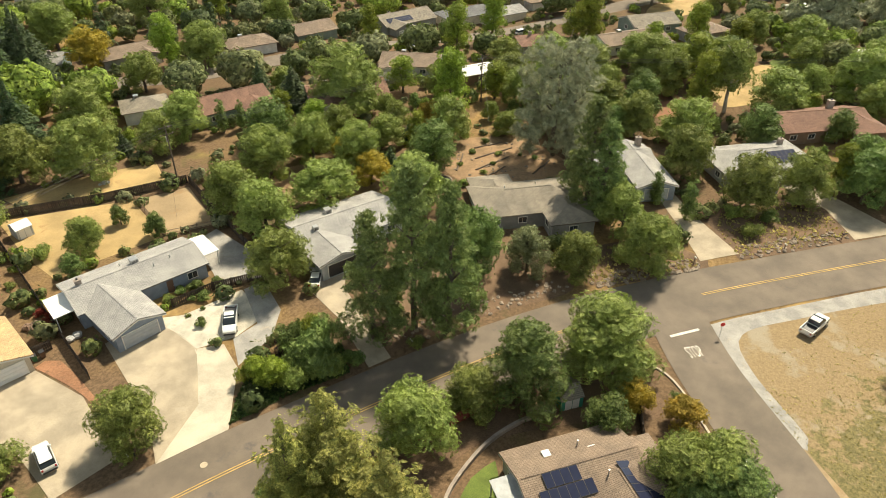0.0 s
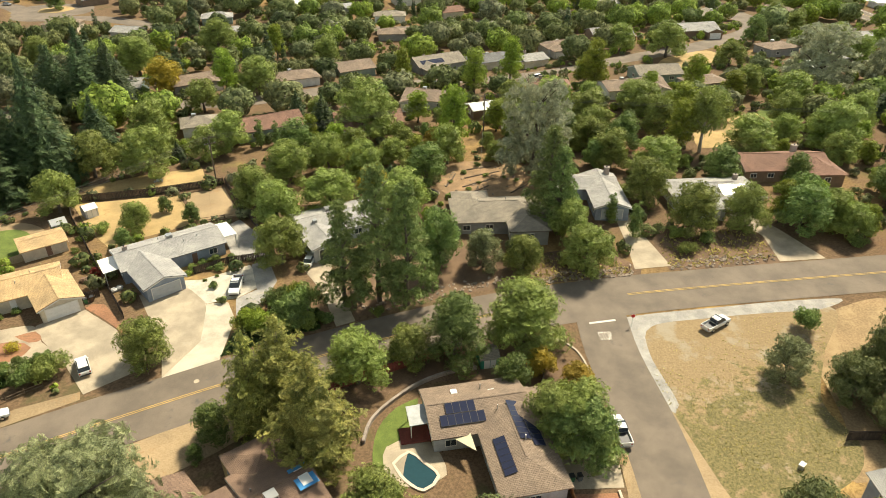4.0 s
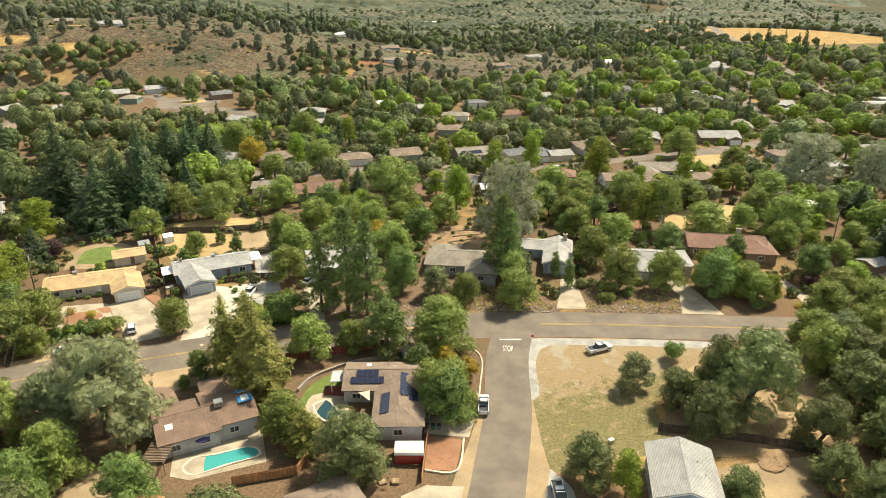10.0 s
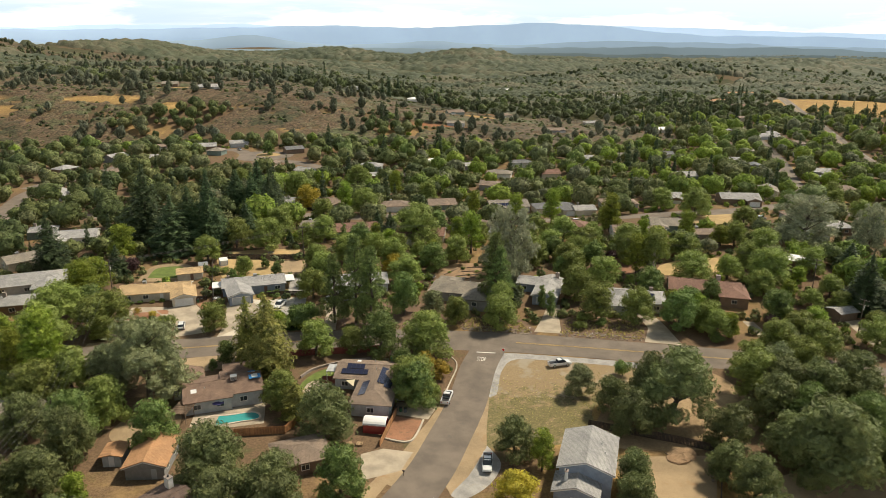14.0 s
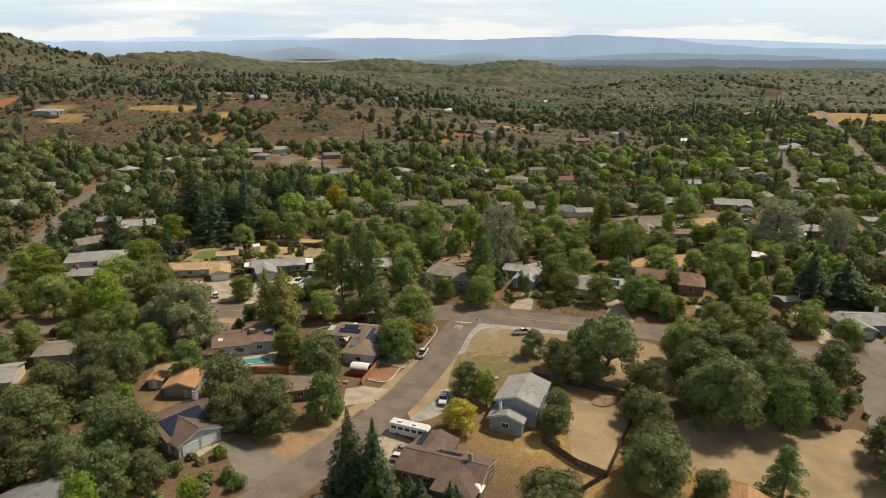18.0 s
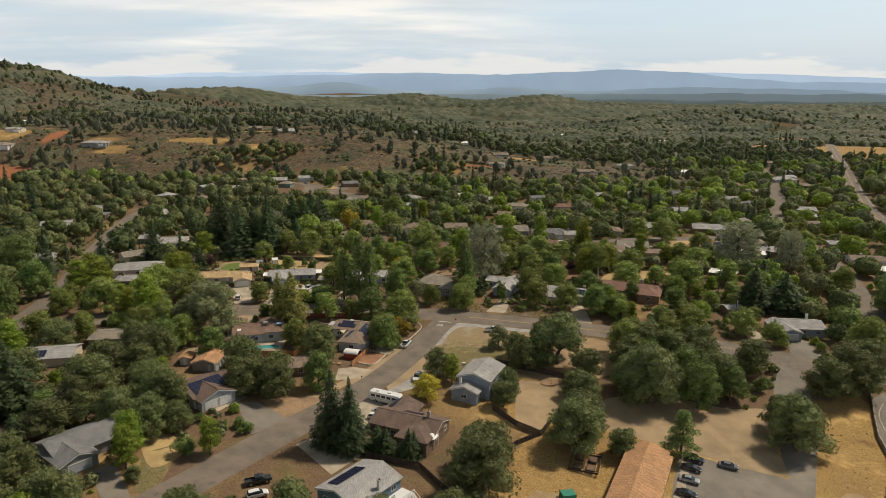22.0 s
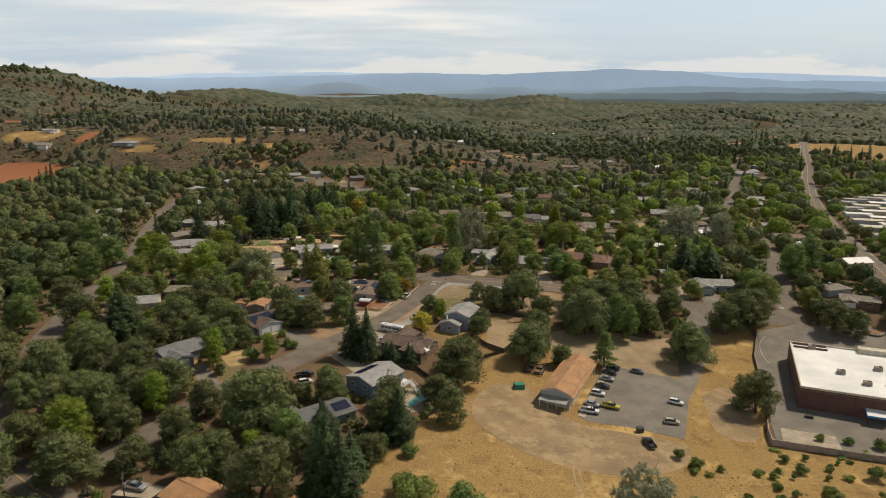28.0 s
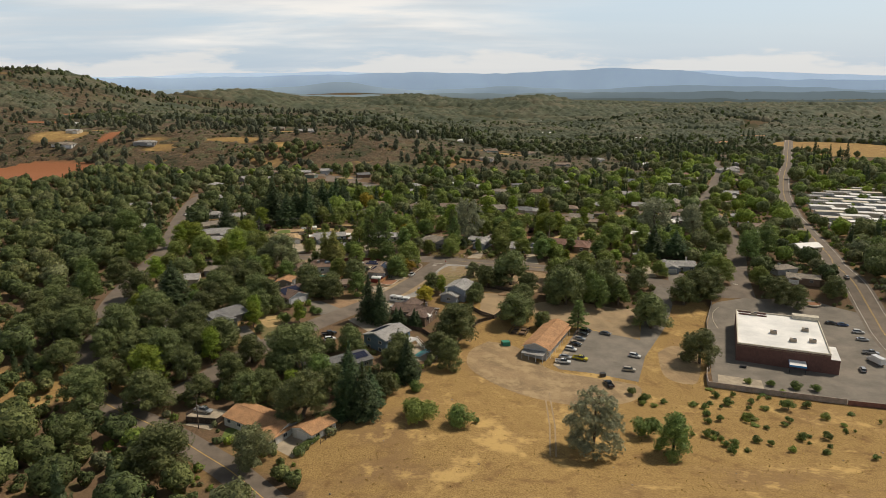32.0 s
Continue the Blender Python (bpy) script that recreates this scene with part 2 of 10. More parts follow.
OAK = foliage("oak_leaves", (0.195, 0.245, 0.064), (0.308, 0.352, 0.108), 0.012, 0.24, 0.25)
LIVEOAK = foliage("live_oak_leaves", (0.125, 0.150, 0.060), (0.205, 0.228, 0.098), 0.012, 0.24, 0.22)
DARK = foliage("dark_leaves", (0.124, 0.186, 0.056), (0.214, 0.276, 0.090), 0.01, 0.22, 0.22)
GREY = foliage("grey_leaves", (0.205, 0.230, 0.122), (0.325, 0.350, 0.200), 0.012, 0.12, 0.25)
BRIGHT = foliage("bright_leaves", (0.165, 0.225, 0.030), (0.325, 0.385, 0.068), 0.02, 0.22, 0.32)
PALEPINE = foliage("pale_grey_needles", (0.27, 0.282, 0.20), (0.42, 0.43, 0.315), 0.01, 0.1, 0.32)
PURPLE = foliage("purple_leaves", (0.055, 0.028, 0.035), (0.12, 0.06, 0.065), 0.01, 0.15, 0.2)
REDLEAF = foliage("red_leaves", (0.20, 0.035, 0.025), (0.34, 0.075, 0.045), 0.01, 0.15, 0.25)
GOLD = foliage("golden_leaves", (0.36, 0.29, 0.04), (0.52, 0.40, 0.07), 0.015, 0.2, 0.3)
NEEDLE = foliage("pine_needles", (0.140, 0.190, 0.062), (0.250, 0.305, 0.115), 0.015, 0.2, 0.25)
CEDAR = foliage("cedar_needles", (0.045, 0.078, 0.036), (0.105, 0.145, 0.062), 0.015, 0.25, 0.15)
YCEDAR = foliage("yellow_cedar_sprays", (0.150, 0.170, 0.042), (0.40, 0.375, 0.12), 0.012, 0.15, 0.3)


def canopy_mat(name, dark, mean, light, mottle=(0.55, 1.4)):
    """Crowns seen from far: one tone to a crown, finer mottling within."""
    m, n, l, b = node_mat(name)
    at = n.new("ShaderNodeAttribute")
    at.attribute_name = "tone"
    r = n.new("ShaderNodeValToRGB")
    r.color_ramp.elements[0].color, r.color_ramp.elements[1].color = (*dark, 1), (*light, 1)
    r.color_ramp.elements.new(0.5).color = (*mean, 1)
    l.new(at.outputs["Fac"], r.inputs[0])
    pos = n.new("ShaderNodeNewGeometry").outputs["Position"]
    tone = mix_node(n, l, ramp_node(n, l, noise_node(n, l, pos, 0.55, 4.0), 0.3, 0.72), (mottle[0],) * 3, (mottle[1], mottle[1] * 0.98, mottle[1] * 0.94))
    l.new(mix_node(n, l, 1.0, r.outputs[0], tone, "MULTIPLY"), b.inputs["Base Color"])
    b.inputs["Roughness"].default_value = 0.8
    b.inputs["Specular IOR Level"].default_value = 0.2
    return m


def grove_mat(name, palette, trans=0.15, gaps=1.5):
    """Crowns of mixed trees: one hue to a tree, leaf mottling within it."""
    m, n, l, b = node_mat(name)
    at = n.new("ShaderNodeAttribute")
    at.attribute_name = "tone"
    r = n.new("ShaderNodeValToRGB")
    r.color_ramp.elements[0].color, r.color_ramp.elements[1].color = (*palette[0], 1), (*palette[-1], 1)
    for k, c in enumerate(palette[1:-1], 1):
        r.color_ramp.elements.new(k / (len(palette) - 1)).color = (*c, 1)
    l.new(at.outputs["Fac"], r.inputs[0])
    geo = n.new("ShaderNodeNewGeometry")
    col = vary_node(n, l, r.outputs[0], geo.outputs["Random Per Island"], 0.008, 0.13)
    for scale, lo, hi, a, c in ((1.1, 0.34, 0.66, (0.5, 0.52, 0.5), (1.45, 1.42, 1.32)), (0.3, 0.3, 0.7, (0.8, 0.82, 0.8), (1.18, 1.16, 1.1))):
        tone = mix_node(n, l, ramp_node(n, l, noise_node(n, l, geo.outputs["Position"], scale, 3.0, 0.7), lo, hi), a, c)
        col = mix_node(n, l, 1.0, col, tone, "MULTIPLY")
    l.new(col, b.inputs["Base Color"])
    b.inputs["Roughness"].default_value, b.inputs["Specular IOR Level"].default_value = 0.7, 0.25
    tr = n.new("ShaderNodeBsdfTranslucent")
    l.new(col, tr.inputs["Color"])
    mx = n.new("ShaderNodeMixShader")
    mx.inputs[0].default_value = trans
    l.new(b.outputs[0], mx.inputs[1]); l.new(tr.outputs[0], mx.inputs[2])
    bp = n.new("ShaderNodeBump")
    bp.inputs["Strength"].default_value, bp.inputs["Distance"].default_value = 0.6, 0.5
    l.new(noise_node(n, l, geo.outputs["Position"], 1.9, 3.0, 0.7), bp.inputs["Height"])
    l.new(bp.outputs[0], b.inputs["Normal"])
    gap = n.new("ShaderNodeMixShader")
    l.new(ramp_node(n, l, noise_node(n, l, geo.outputs["Position"], gaps, 2.5, 0.7), 0.53, 0.56), gap.inputs[0])
    l.new(mx.outputs[0], gap.inputs[1]); l.new(n.new("ShaderNodeBsdfTransparent").outputs[0], gap.inputs[2])
    l.new(gap.outputs[0], n["Material Output"].inputs["Surface"])
    return m


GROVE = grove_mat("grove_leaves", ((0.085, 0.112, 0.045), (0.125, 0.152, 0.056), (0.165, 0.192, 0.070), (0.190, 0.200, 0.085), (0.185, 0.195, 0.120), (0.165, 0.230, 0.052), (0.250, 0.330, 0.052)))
OLDPINE = grove_mat("pale_pine_needles", ((0.105, 0.115, 0.072), (0.150, 0.160, 0.108), (0.185, 0.190, 0.135)), 0.1, 1.1)
FARGROVE = grove_mat("far_grove_leaves", ((0.062, 0.075, 0.036), (0.090, 0.104, 0.048), (0.120, 0.128, 0.062), (0.120, 0.150, 0.050)), 0.1, 0.9)
# far crowns greyed and blued: some distance haze put into the leaf colours
CANOPY = canopy_mat("hazed_canopy_leaves", (0.056, 0.070, 0.044), (0.086, 0.100, 0.062), (0.130, 0.122, 0.080))
BRUSH = canopy_mat("brush_leaves", (0.060, 0.062, 0.034), (0.125, 0.086, 0.056), (0.098, 0.106, 0.054), mottle=(0.38, 1.6))
BARK = surface("bark", (0.085, 0.065, 0.048), (0.17, 0.135, 0.105), 14.0, 1.2, 0.95, 0.8)
PALEBARK = surface("pale_bark", (0.34, 0.28, 0.22), (0.5, 0.44, 0.37), 6.0, 1.0, 0.9, 0.5)

ASPHALT = surface("asphalt", (0.158, 0.128, 0.102), (0.208, 0.168, 0.134), 24.0, 0.16, 0.92, 0.25, c3=(0.115, 0.1, 0.09), spots=(0.58, 0.72), spot_scale=0.22)
ASPHALT2 = surface("old_asphalt", (0.185, 0.163, 0.136), (0.245, 0.214, 0.178), 18.0, 0.12, 0.95, 0.3, c3=(0.26, 0.24, 0.21), spots=(0.6, 0.75), spot_scale=0.4)
CONCRETE = surface("concrete", (0.37, 0.305, 0.225), (0.45, 0.38, 0.29), 9.0, 0.3, 0.9, 0.15, c3=(0.36, 0.31, 0.25), spots=(0.6, 0.8), spot_scale=0.6)
WHITECON = surface("pale_concrete", (0.48, 0.42, 0.335), (0.57, 0.505, 0.41), 7.0, 0.25, 0.9, 0.15, c3=(0.5, 0.45, 0.38), spots=(0.6, 0.8), spot_scale=0.5)
TERRACE = surface("terrace_soil", (0.255, 0.160, 0.092), (0.37, 0.245, 0.145), 4.0, 0.25, 1.0, 0.5, c3=(0.17, 0.115, 0.065), spots=(0.5, 0.72), spot_scale=0.45)
GRAVEL = surface("gravel", (0.27, 0.255, 0.24), (0.44, 0.42, 0.395), 22.0, 0.4, 1.0, 0.8, c3=(0.44, 0.38, 0.30), spots=(0.55, 0.75), spot_scale=0.5)
STONES = surface("white_stone_chips", (0.42, 0.38, 0.31), (0.68, 0.63, 0.54), 18.0, 0.5, 1.0, 0.9)
DIRT = surface("dry_dirt", (0.30, 0.215, 0.125), (0.40, 0.295, 0.18), 5.0, 0.13, 1.0, 0.4, c3=(0.33, 0.20, 0.10), spots=(0.55, 0.75), spot_scale=0.25)
WORN = surface("worn_ground", (0.245, 0.165, 0.090), (0.36, 0.255, 0.145), 3.0, 0.11, 1.0, 0.5, c3=(0.42, 0.30, 0.165), spots=(0.46, 0.66), spot_scale=0.16)
LOTSOIL, n, l, b = node_mat("lot_soil")
pos = n.new("ShaderNodeNewGeometry").outputs["Position"]
f1, f2, f3 = noise_node(n, l, pos, 2.6, 6.0, 0.7), noise_node(n, l, pos, 0.42, 6.0, 0.72), noise_node(n, l, pos, 0.13, 5.0, 0.6)
bare = mix_node(n, l, ramp_node(n, l, f1, 0.3, 0.7), (0.235, 0.165, 0.090), (0.325, 0.235, 0.130))
bare = mix_node(n, l, ramp_node(n, l, f3, 0.52, 0.66), bare, (0.33, 0.275, 0.20))
weedy = mix_node(n, l, ramp_node(n, l, f1, 0.35, 0.65), (0.108, 0.098, 0.040), (0.235, 0.188, 0.082))
split = n.new("ShaderNodeSeparateXYZ"); l.new(pos, split.inputs[0])
south = n.new("ShaderNodeMapRange")
south.inputs["From Min"].default_value, south.inputs["From Max"].default_value = -8.0, -24.0
south.inputs["To Min"].default_value, south.inputs["To Max"].default_value = -0.16, 0.12
l.new(split.outputs["Y"], south.inputs["Value"])
grown = n.new("ShaderNodeMath"); l.new(f2, grown.inputs[0]); l.new(south.outputs[0], grown.inputs[1])
l.new(mix_node(n, l, ramp_node(n, l, grown.outputs[0], 0.49, 0.58), bare, weedy), b.inputs["Base Color"])
b.inputs["Roughness"].default_value = 1.0
bp = n.new("ShaderNodeBump"); bp.inputs["Strength"].default_value, bp.inputs["Distance"].default_value = 0.7, 0.12
l.new(f1, bp.inputs["Height"]); l.new(bp.outputs[0], b.inputs["Normal"])
REDDIRT = surface("red_soil", (0.26, 0.125, 0.07), (0.37, 0.19, 0.11), 4.0, 0.2, 1.0, 0.5, c3=(0.17, 0.10, 0.06), spots=(0.5, 0.7), spot_scale=0.8)
MULCH = surface("leaf_litter", (0.115, 0.072, 0.045), (0.21, 0.135, 0.085), 6.0, 0.3, 1.0, 0.7, c3=(0.27, 0.18, 0.11), spots=(0.58, 0.74), spot_scale=0.7)
DRYGRASS = surface("dry_grass_sod", (0.37, 0.255, 0.115), (0.50, 0.36, 0.175), 9.0, 0.16, 1.0, 0.6, c3=(0.30, 0.18, 0.085), spots=(0.55, 0.72), spot_scale=0.3)
LAWN = surface("lawn", (0.09, 0.14, 0.03), (0.17, 0.21, 0.05), 14.0, 0.5, 1.0, 0.5)
ROCK = surface("rock", (0.22, 0.17, 0.13), (0.38, 0.31, 0.25), 5.0, 0.6, 0.95, 0.7, val=0.2)
YELLOW = surface("road_yellow", (0.52, 0.34, 0.10), (0.62, 0.42, 0.15), 12.0, 0.5, 0.8, 0.1, c3=(0.3, 0.23, 0.13), spots=(0.6, 0.8))
WHITEPAINT = surface("road_white", (0.66, 0.62, 0.55), (0.76, 0.72, 0.65), 12.0, 0.6, 0.8, 0.1, c3=(0.35, 0.31, 0.27), spots=(0.62, 0.8))
WATER = plain("pool_water", (0.06, 0.34, 0.33), 0.05)
DARKWATER = plain("dark_pond_water", (0.02, 0.06, 0.075), 0.05)
POOLEDGE = plain("pool_coping", (0.62, 0.52, 0.42), 0.8)
SHG_GREY = shingles("grey_shingles", (0.32, 0.31, 0.30), (0.38, 0.37, 0.36))
SHG_LIGHT = shingles("light_grey_shingles", (0.345, 0.335, 0.33), (0.41, 0.395, 0.385))
SHG_BROWN = shingles("brown_shingles", (0.225, 0.165, 0.125), (0.28, 0.21, 0.16))
SHG_SLATE = shingles("slate_grey_shingles", (0.185, 0.185, 0.19), (0.235, 0.235, 0.24))
SHG_COCOA = shingles("cocoa_shingles", (0.195, 0.125, 0.092), (0.25, 0.165, 0.122))
SHG_DKBROWN = shingles("dark_brown_shingles", (0.15, 0.10, 0.08), (0.19, 0.13, 0.105))
SHG_RED = shingles("red_brown_shingles", (0.21, 0.115, 0.085), (0.27, 0.15, 0.11))
SHG_TAN = shingles("tan_shingles", (0.50, 0.34, 0.18), (0.58, 0.41, 0.23))
SHG_ORANGE = shingles("orange_shingles", (0.44, 0.235, 0.115), (0.52, 0.29, 0.15))
SHG_TAUPE = shingles("taupe_shingles", (0.25, 0.215, 0.175), (0.31, 0.27, 0.22))
SHG_DARK = shingles("dark_grey_shingles", (0.15, 0.15, 0.155), (0.20, 0.20, 0.205))
WHITEROOF = surface("white_roof_coating", (0.80, 0.79, 0.77), (0.86, 0.85, 0.83), 3.0, 0.05, 0.7, 0.1, c3=(0.72, 0.70, 0.66), spots=(0.64, 0.82), spot_scale=0.4)
WALL_BLUE = siding("blue_grey_siding", (0.27, 0.31, 0.38))
WALL_PALE = siding("pale_grey_siding", (0.46, 0.47, 0.48))
WALL_CREAM = siding("cream_siding", (0.62, 0.55, 0.44))
WALL_GREY = siding("grey_siding", (0.28, 0.275, 0.27))
WALL_BROWN = siding("brown_siding", (0.22, 0.15, 0.105))
WALL_WHITE = siding("white_siding", (0.70, 0.68, 0.64))
WALL_TEAL = siding("blue_siding", (0.16, 0.235, 0.32))
WALL_GREEN = siding("green_grey_siding", (0.21, 0.27, 0.24))
BRICKWALL = siding("dark_red_masonry", (0.155, 0.075, 0.062), 0.4)
TRIM = plain("white_trim", (0.72, 0.70, 0.66), 0.6)
DOORWHITE = plain("white_garage_paint", (0.74, 0.73, 0.72), 0.55)
DOORGREY = plain("grey_garage_paint", (0.42, 0.44, 0.47), 0.55)
DOORBROWN = plain("brown_door_paint", (0.18, 0.10, 0.07), 0.5)
GLASS = plain("window_glass", (0.035, 0.045, 0.055), 0.06)
METAL = plain("galvanised_metal", (0.52, 0.52, 0.52), 0.4, 0.8)
UNITPAINT = plain("tan_unit_paint", (0.27, 0.22, 0.165), 0.6)
DKMETAL = plain("dark_metal", (0.06, 0.06, 0.065), 0.5, 0.5)
SOLAR = plain("solar_cells", (0.022, 0.026, 0.055), 0.12)
SOLARFRAME = plain("solar_frame", (0.035, 0.035, 0.042), 0.45, 0.3)
WOOD = surface("weathered_boards", (0.17, 0.115, 0.08), (0.27, 0.195, 0.14), 7.0, 0.8, 0.9, 0.4, val=0.3)
DARKWOOD = surface("dark_stained_boards", (0.05, 0.038, 0.03), (0.095, 0.07, 0.055), 7.0, 0.8, 0.9, 0.4, val=0.3)
REDWOOD = surface("red_stained_boards", (0.20, 0.045, 0.035), (0.28, 0.075, 0.055), 7.0, 0.8, 0.85, 0.4, val=0.2)
ORANGEWOOD = surface("orange_stained_boards", (0.36, 0.17, 0.07), (0.46, 0.24, 0.11), 7.0, 0.8, 0.85, 0.4, val=0.2)
POLEWOOD = surface("pole_wood", (0.10, 0.075, 0.055), (0.17, 0.13, 0.10), 9.0, 1.0, 0.95, 0.5)
BLOCK = surface("block_masonry", (0.30, 0.25, 0.22), (0.38, 0.32, 0.28), 6.0, 0.6, 0.95, 0.3)
REDBLOCK = surface("red_block_masonry", (0.19, 0.09, 0.075), (0.25, 0.125, 0.10), 6.0, 0.6, 0.95, 0.3)
TARP = plain("blue_tarp", (0.05, 0.25, 0.55), 0.4)
CANVAS = plain("cream_canvas", (0.72, 0.63, 0.42), 0.8)
GREENTARP = plain("green_netting", (0.03, 0.22, 0.15), 0.8)
RUBBER = plain("tyre_rubber", (0.02, 0.02, 0.02), 0.85)
CHROME = plain("alloy", (0.5, 0.5, 0.5), 0.3, 0.9)
REDLAMP = plain("tail_lamp", (0.35, 0.02, 0.02), 0.2)
CLEARLAMP = plain("head_lamp", (0.75, 0.75, 0.75), 0.15)
SIGNRED = plain("sign_red", (0.55, 0.03, 0.03), 0.5)
PAINTS = {"white": plain("white_car_paint", (0.74, 0.74, 0.73), 0.25, 0, 0.6), "silver": plain("silver_car_paint", (0.45, 0.46, 0.48), 0.3, 0.5, 0.6),
          "black": plain("black_car_paint", (0.015, 0.016, 0.018), 0.2, 0, 0.8), "grey": plain("grey_car_paint", (0.14, 0.145, 0.155), 0.3, 0.3, 0.7),
          "yellow": plain("yellow_car_paint", (0.55, 0.46, 0.02), 0.3, 0, 0.6), "beige": plain("beige_car_paint", (0.48, 0.42, 0.33), 0.35, 0.2, 0.6),
          "blue": plain("blue_car_paint", (0.05, 0.09, 0.2), 0.25, 0.2, 0.7), "red": plain("red_car_paint", (0.3, 0.03, 0.03), 0.3, 0, 0.6)}


# ---- geometry helpers ----
class Geo:
    """Vertices and faces of one mesh."""

    def __init__(self):
        self.v, self.f = [], []

    def add(self, verts, faces):
        k = len(self.v)
        self.v.extend(tuple(p) for p in verts)
        self.f.extend(tuple(i + k for i in face) for face in faces)
        return self

    def box(self, cx, cy, cz, sx, sy, sz, turn=0.0):
        c, s = math.cos(radians(turn)), math.sin(radians(turn))
        pts = []
        for z in (-0.5, 0.5):
            for x, y in ((-0.5, -0.5), (0.5, -0.5), (0.5, 0.5), (-0.5, 0.5)):
                a, b = x * sx, y * sy
                pts.append((cx + a * c - b * s, cy + a * s + b * c, cz + z * sz))
        return self.add(pts, [(3, 2, 1, 0), (4, 5, 6, 7), (0, 1, 5, 4), (1, 2, 6, 5), (2, 3, 7, 6), (3, 0, 4, 7)])

    def slab(self, pts, thick):
        """A plate over a flat polygon given by its top corners, thickened downwards."""
        n = len(pts)
        low = [(x, y, z - thick) for x, y, z in pts]
        faces = [tuple(range(n)), tuple(range(2 * n - 1, n - 1, -1))]
        faces += [(i, i + n, (i + 1) % n + n, (i + 1) % n) for i in range(n)]
        return self.add([*pts, *low], faces)

    def tube(self, a, b, ra, rb=None, sides=8, caps=True):
        a, b = Vector(a), Vector(b)
        rb = ra if rb is None else rb
        d = (b - a).normalized()
        u = d.orthogonal().normalized()
        w = d.cross(u)
        pts = []
        for p, r in ((a, ra), (b, rb)):
            for i in range(sides):
                t = 2 * math.pi * i / sides
                pts.append(p + (u * math.cos(t) + w * math.sin(t)) * r)
        faces = [(i, (i + 1) % sides, (i + 1) % sides + sides, i + sides) for i in range(sides)]
        if caps:
            faces += [tuple(range(sides - 1, -1, -1)), tuple(range(sides, 2 * sides))]
        return self.add(pts, faces)

    def mesh(self, name, material, smooth=False):
        me = bpy.data.meshes.new(name)
        me.from_pydata(self.v, [], self.f)
        me.materials.append(material)
        if smooth:
            me.polygons.foreach_set("use_smooth", [True] * len(me.polygons))
        me.update()
        return me


def part(name, geo, material, parent, label="", smooth=False):
    """One mesh object under a thing or a part."""
    ob = new(name, geo.mesh(name, material, smooth) if isinstance(geo, Geo) else geo)
    ob.parent = parent
    return tagged(ob, label)


def thing(name, x, y, turn, label, category, group="", z=None):
    ob = new(name)
    ob.matrix_world = pose(x, y, ground(x, y) if z is None else z, 0, 0, turn)
    return tagged(ob, label, category, group)


# ---- terrain ----
KNOTS = ((0, 0, 0), (-10, -19, 0), (19, -5, 0), (19.5, 17.6, 0), (50, 8, -0.8), (52, 17, 1), (-78, 24, 2.5), (-63, 42, 1.5), (-60, 53, 2.5), (-75, 76, 2.5),
         (-31, 50, 3.5), (25, 26, 2.5), (-62, 13, 2), (-7, 53, 3.5), (117, 53, 2), (92, 66, 2.5), (137, 115, 2.5), (77, 192, -2), (-13, 88, 2.5), (-100, 320, 3))
KNOTS2 = ((-54, -16, 1), (-28, -9, 0), (-6, -43, -1.2), (43, -43, -1.8), (-16, -68, -1), (-54, -63, 3), (16, -56, 0), (-80, -81, 1.5), (-21, -125, -3.5),
          (-4, -105.5, -5), (28, -91, -8), (78, -102, -8.5), (55, -75, -8), (60, -120, -8.5), (103, -114, -10.5), (127, -110, -11), (125, 4, -2.5),
          (-70, -154, -7), (146, -85, -11))
HILLS = ((-1010, 1210, 74, 230, 330), (-790, 1240, 48, 215, 300), (-530, 1640, 50, 175, 240), (-40, 1990, 27, 250, 200), (305, 1735, 40, 165, 200), (-1500, 1500, 60, 300, 400),
         (540, 1110, 24, 220, 120), (900, 1260, 25, 300, 160), (1500, 1900, 12, 700, 500), (-1300, 620, 40, 500, 300))
K_ALL = np.array(KNOTS + KNOTS2, float)


def hills_at(x, y):
    """The slopes beyond the streets; takes single places or arrays."""
    z = 0.0 * x
    for hx, hy, h, rx, ry in HILLS:
        z = z + h * np.exp(-(((x - hx) / rx) ** 2) - ((y - hy) / ry) ** 2)
    # the brushy hillside that climbs behind the turning circle
    a, b = np.clip((y - 352) / 135, 0, 1), np.clip((150 - x) / 290, 0, 1)
    c = np.clip((y - 820) / 480, 0, 1)
    z = z + 31 * a * a * (3 - 2 * a) * b * b * (3 - 2 * b) * (1 - 0.65 * c * c * (3 - 2 * c))
    k = np.clip((y - 500) / 500, 0, 1)
    return z + k * 4 * (np.sin(x / 170 + 1) * np.sin(y / 210) + 0.6 * np.sin(x / 73 + y / 91))


def ground(x, y):
    """Height of the land."""
    w = np.exp(-((x - K_ALL[:, 0]) ** 2 + (y - K_ALL[:, 1]) ** 2) / (2 * 26.0**2))
    return float((w * K_ALL[:, 2]).sum() / (w.sum() + 0.02)) + float(hills_at(x, y))


def inside(x, y, poly):
    odd = False
    for (x1, y1), (x2, y2) in zip(poly, poly[1:] + poly[:1]):
        if (y1 > y) != (y2 > y) and x < (x2 - x1) * (y - y1) / (y2 - y1) + x1:
            odd = not odd
    return odd


def seg_dist(x, y, line):
    best = 1e9
    for (x1, y1), (x2, y2) in zip(line, line[1:]):
        dx, dy = x2 - x1, y2 - y1
        t = max(0, min(1, ((x - x1) * dx + (y - y1) * dy) / (dx * dx + dy * dy)))
        best = min(best, math.hypot(x - x1 - t * dx, y - y1 - t * dy))
    return best


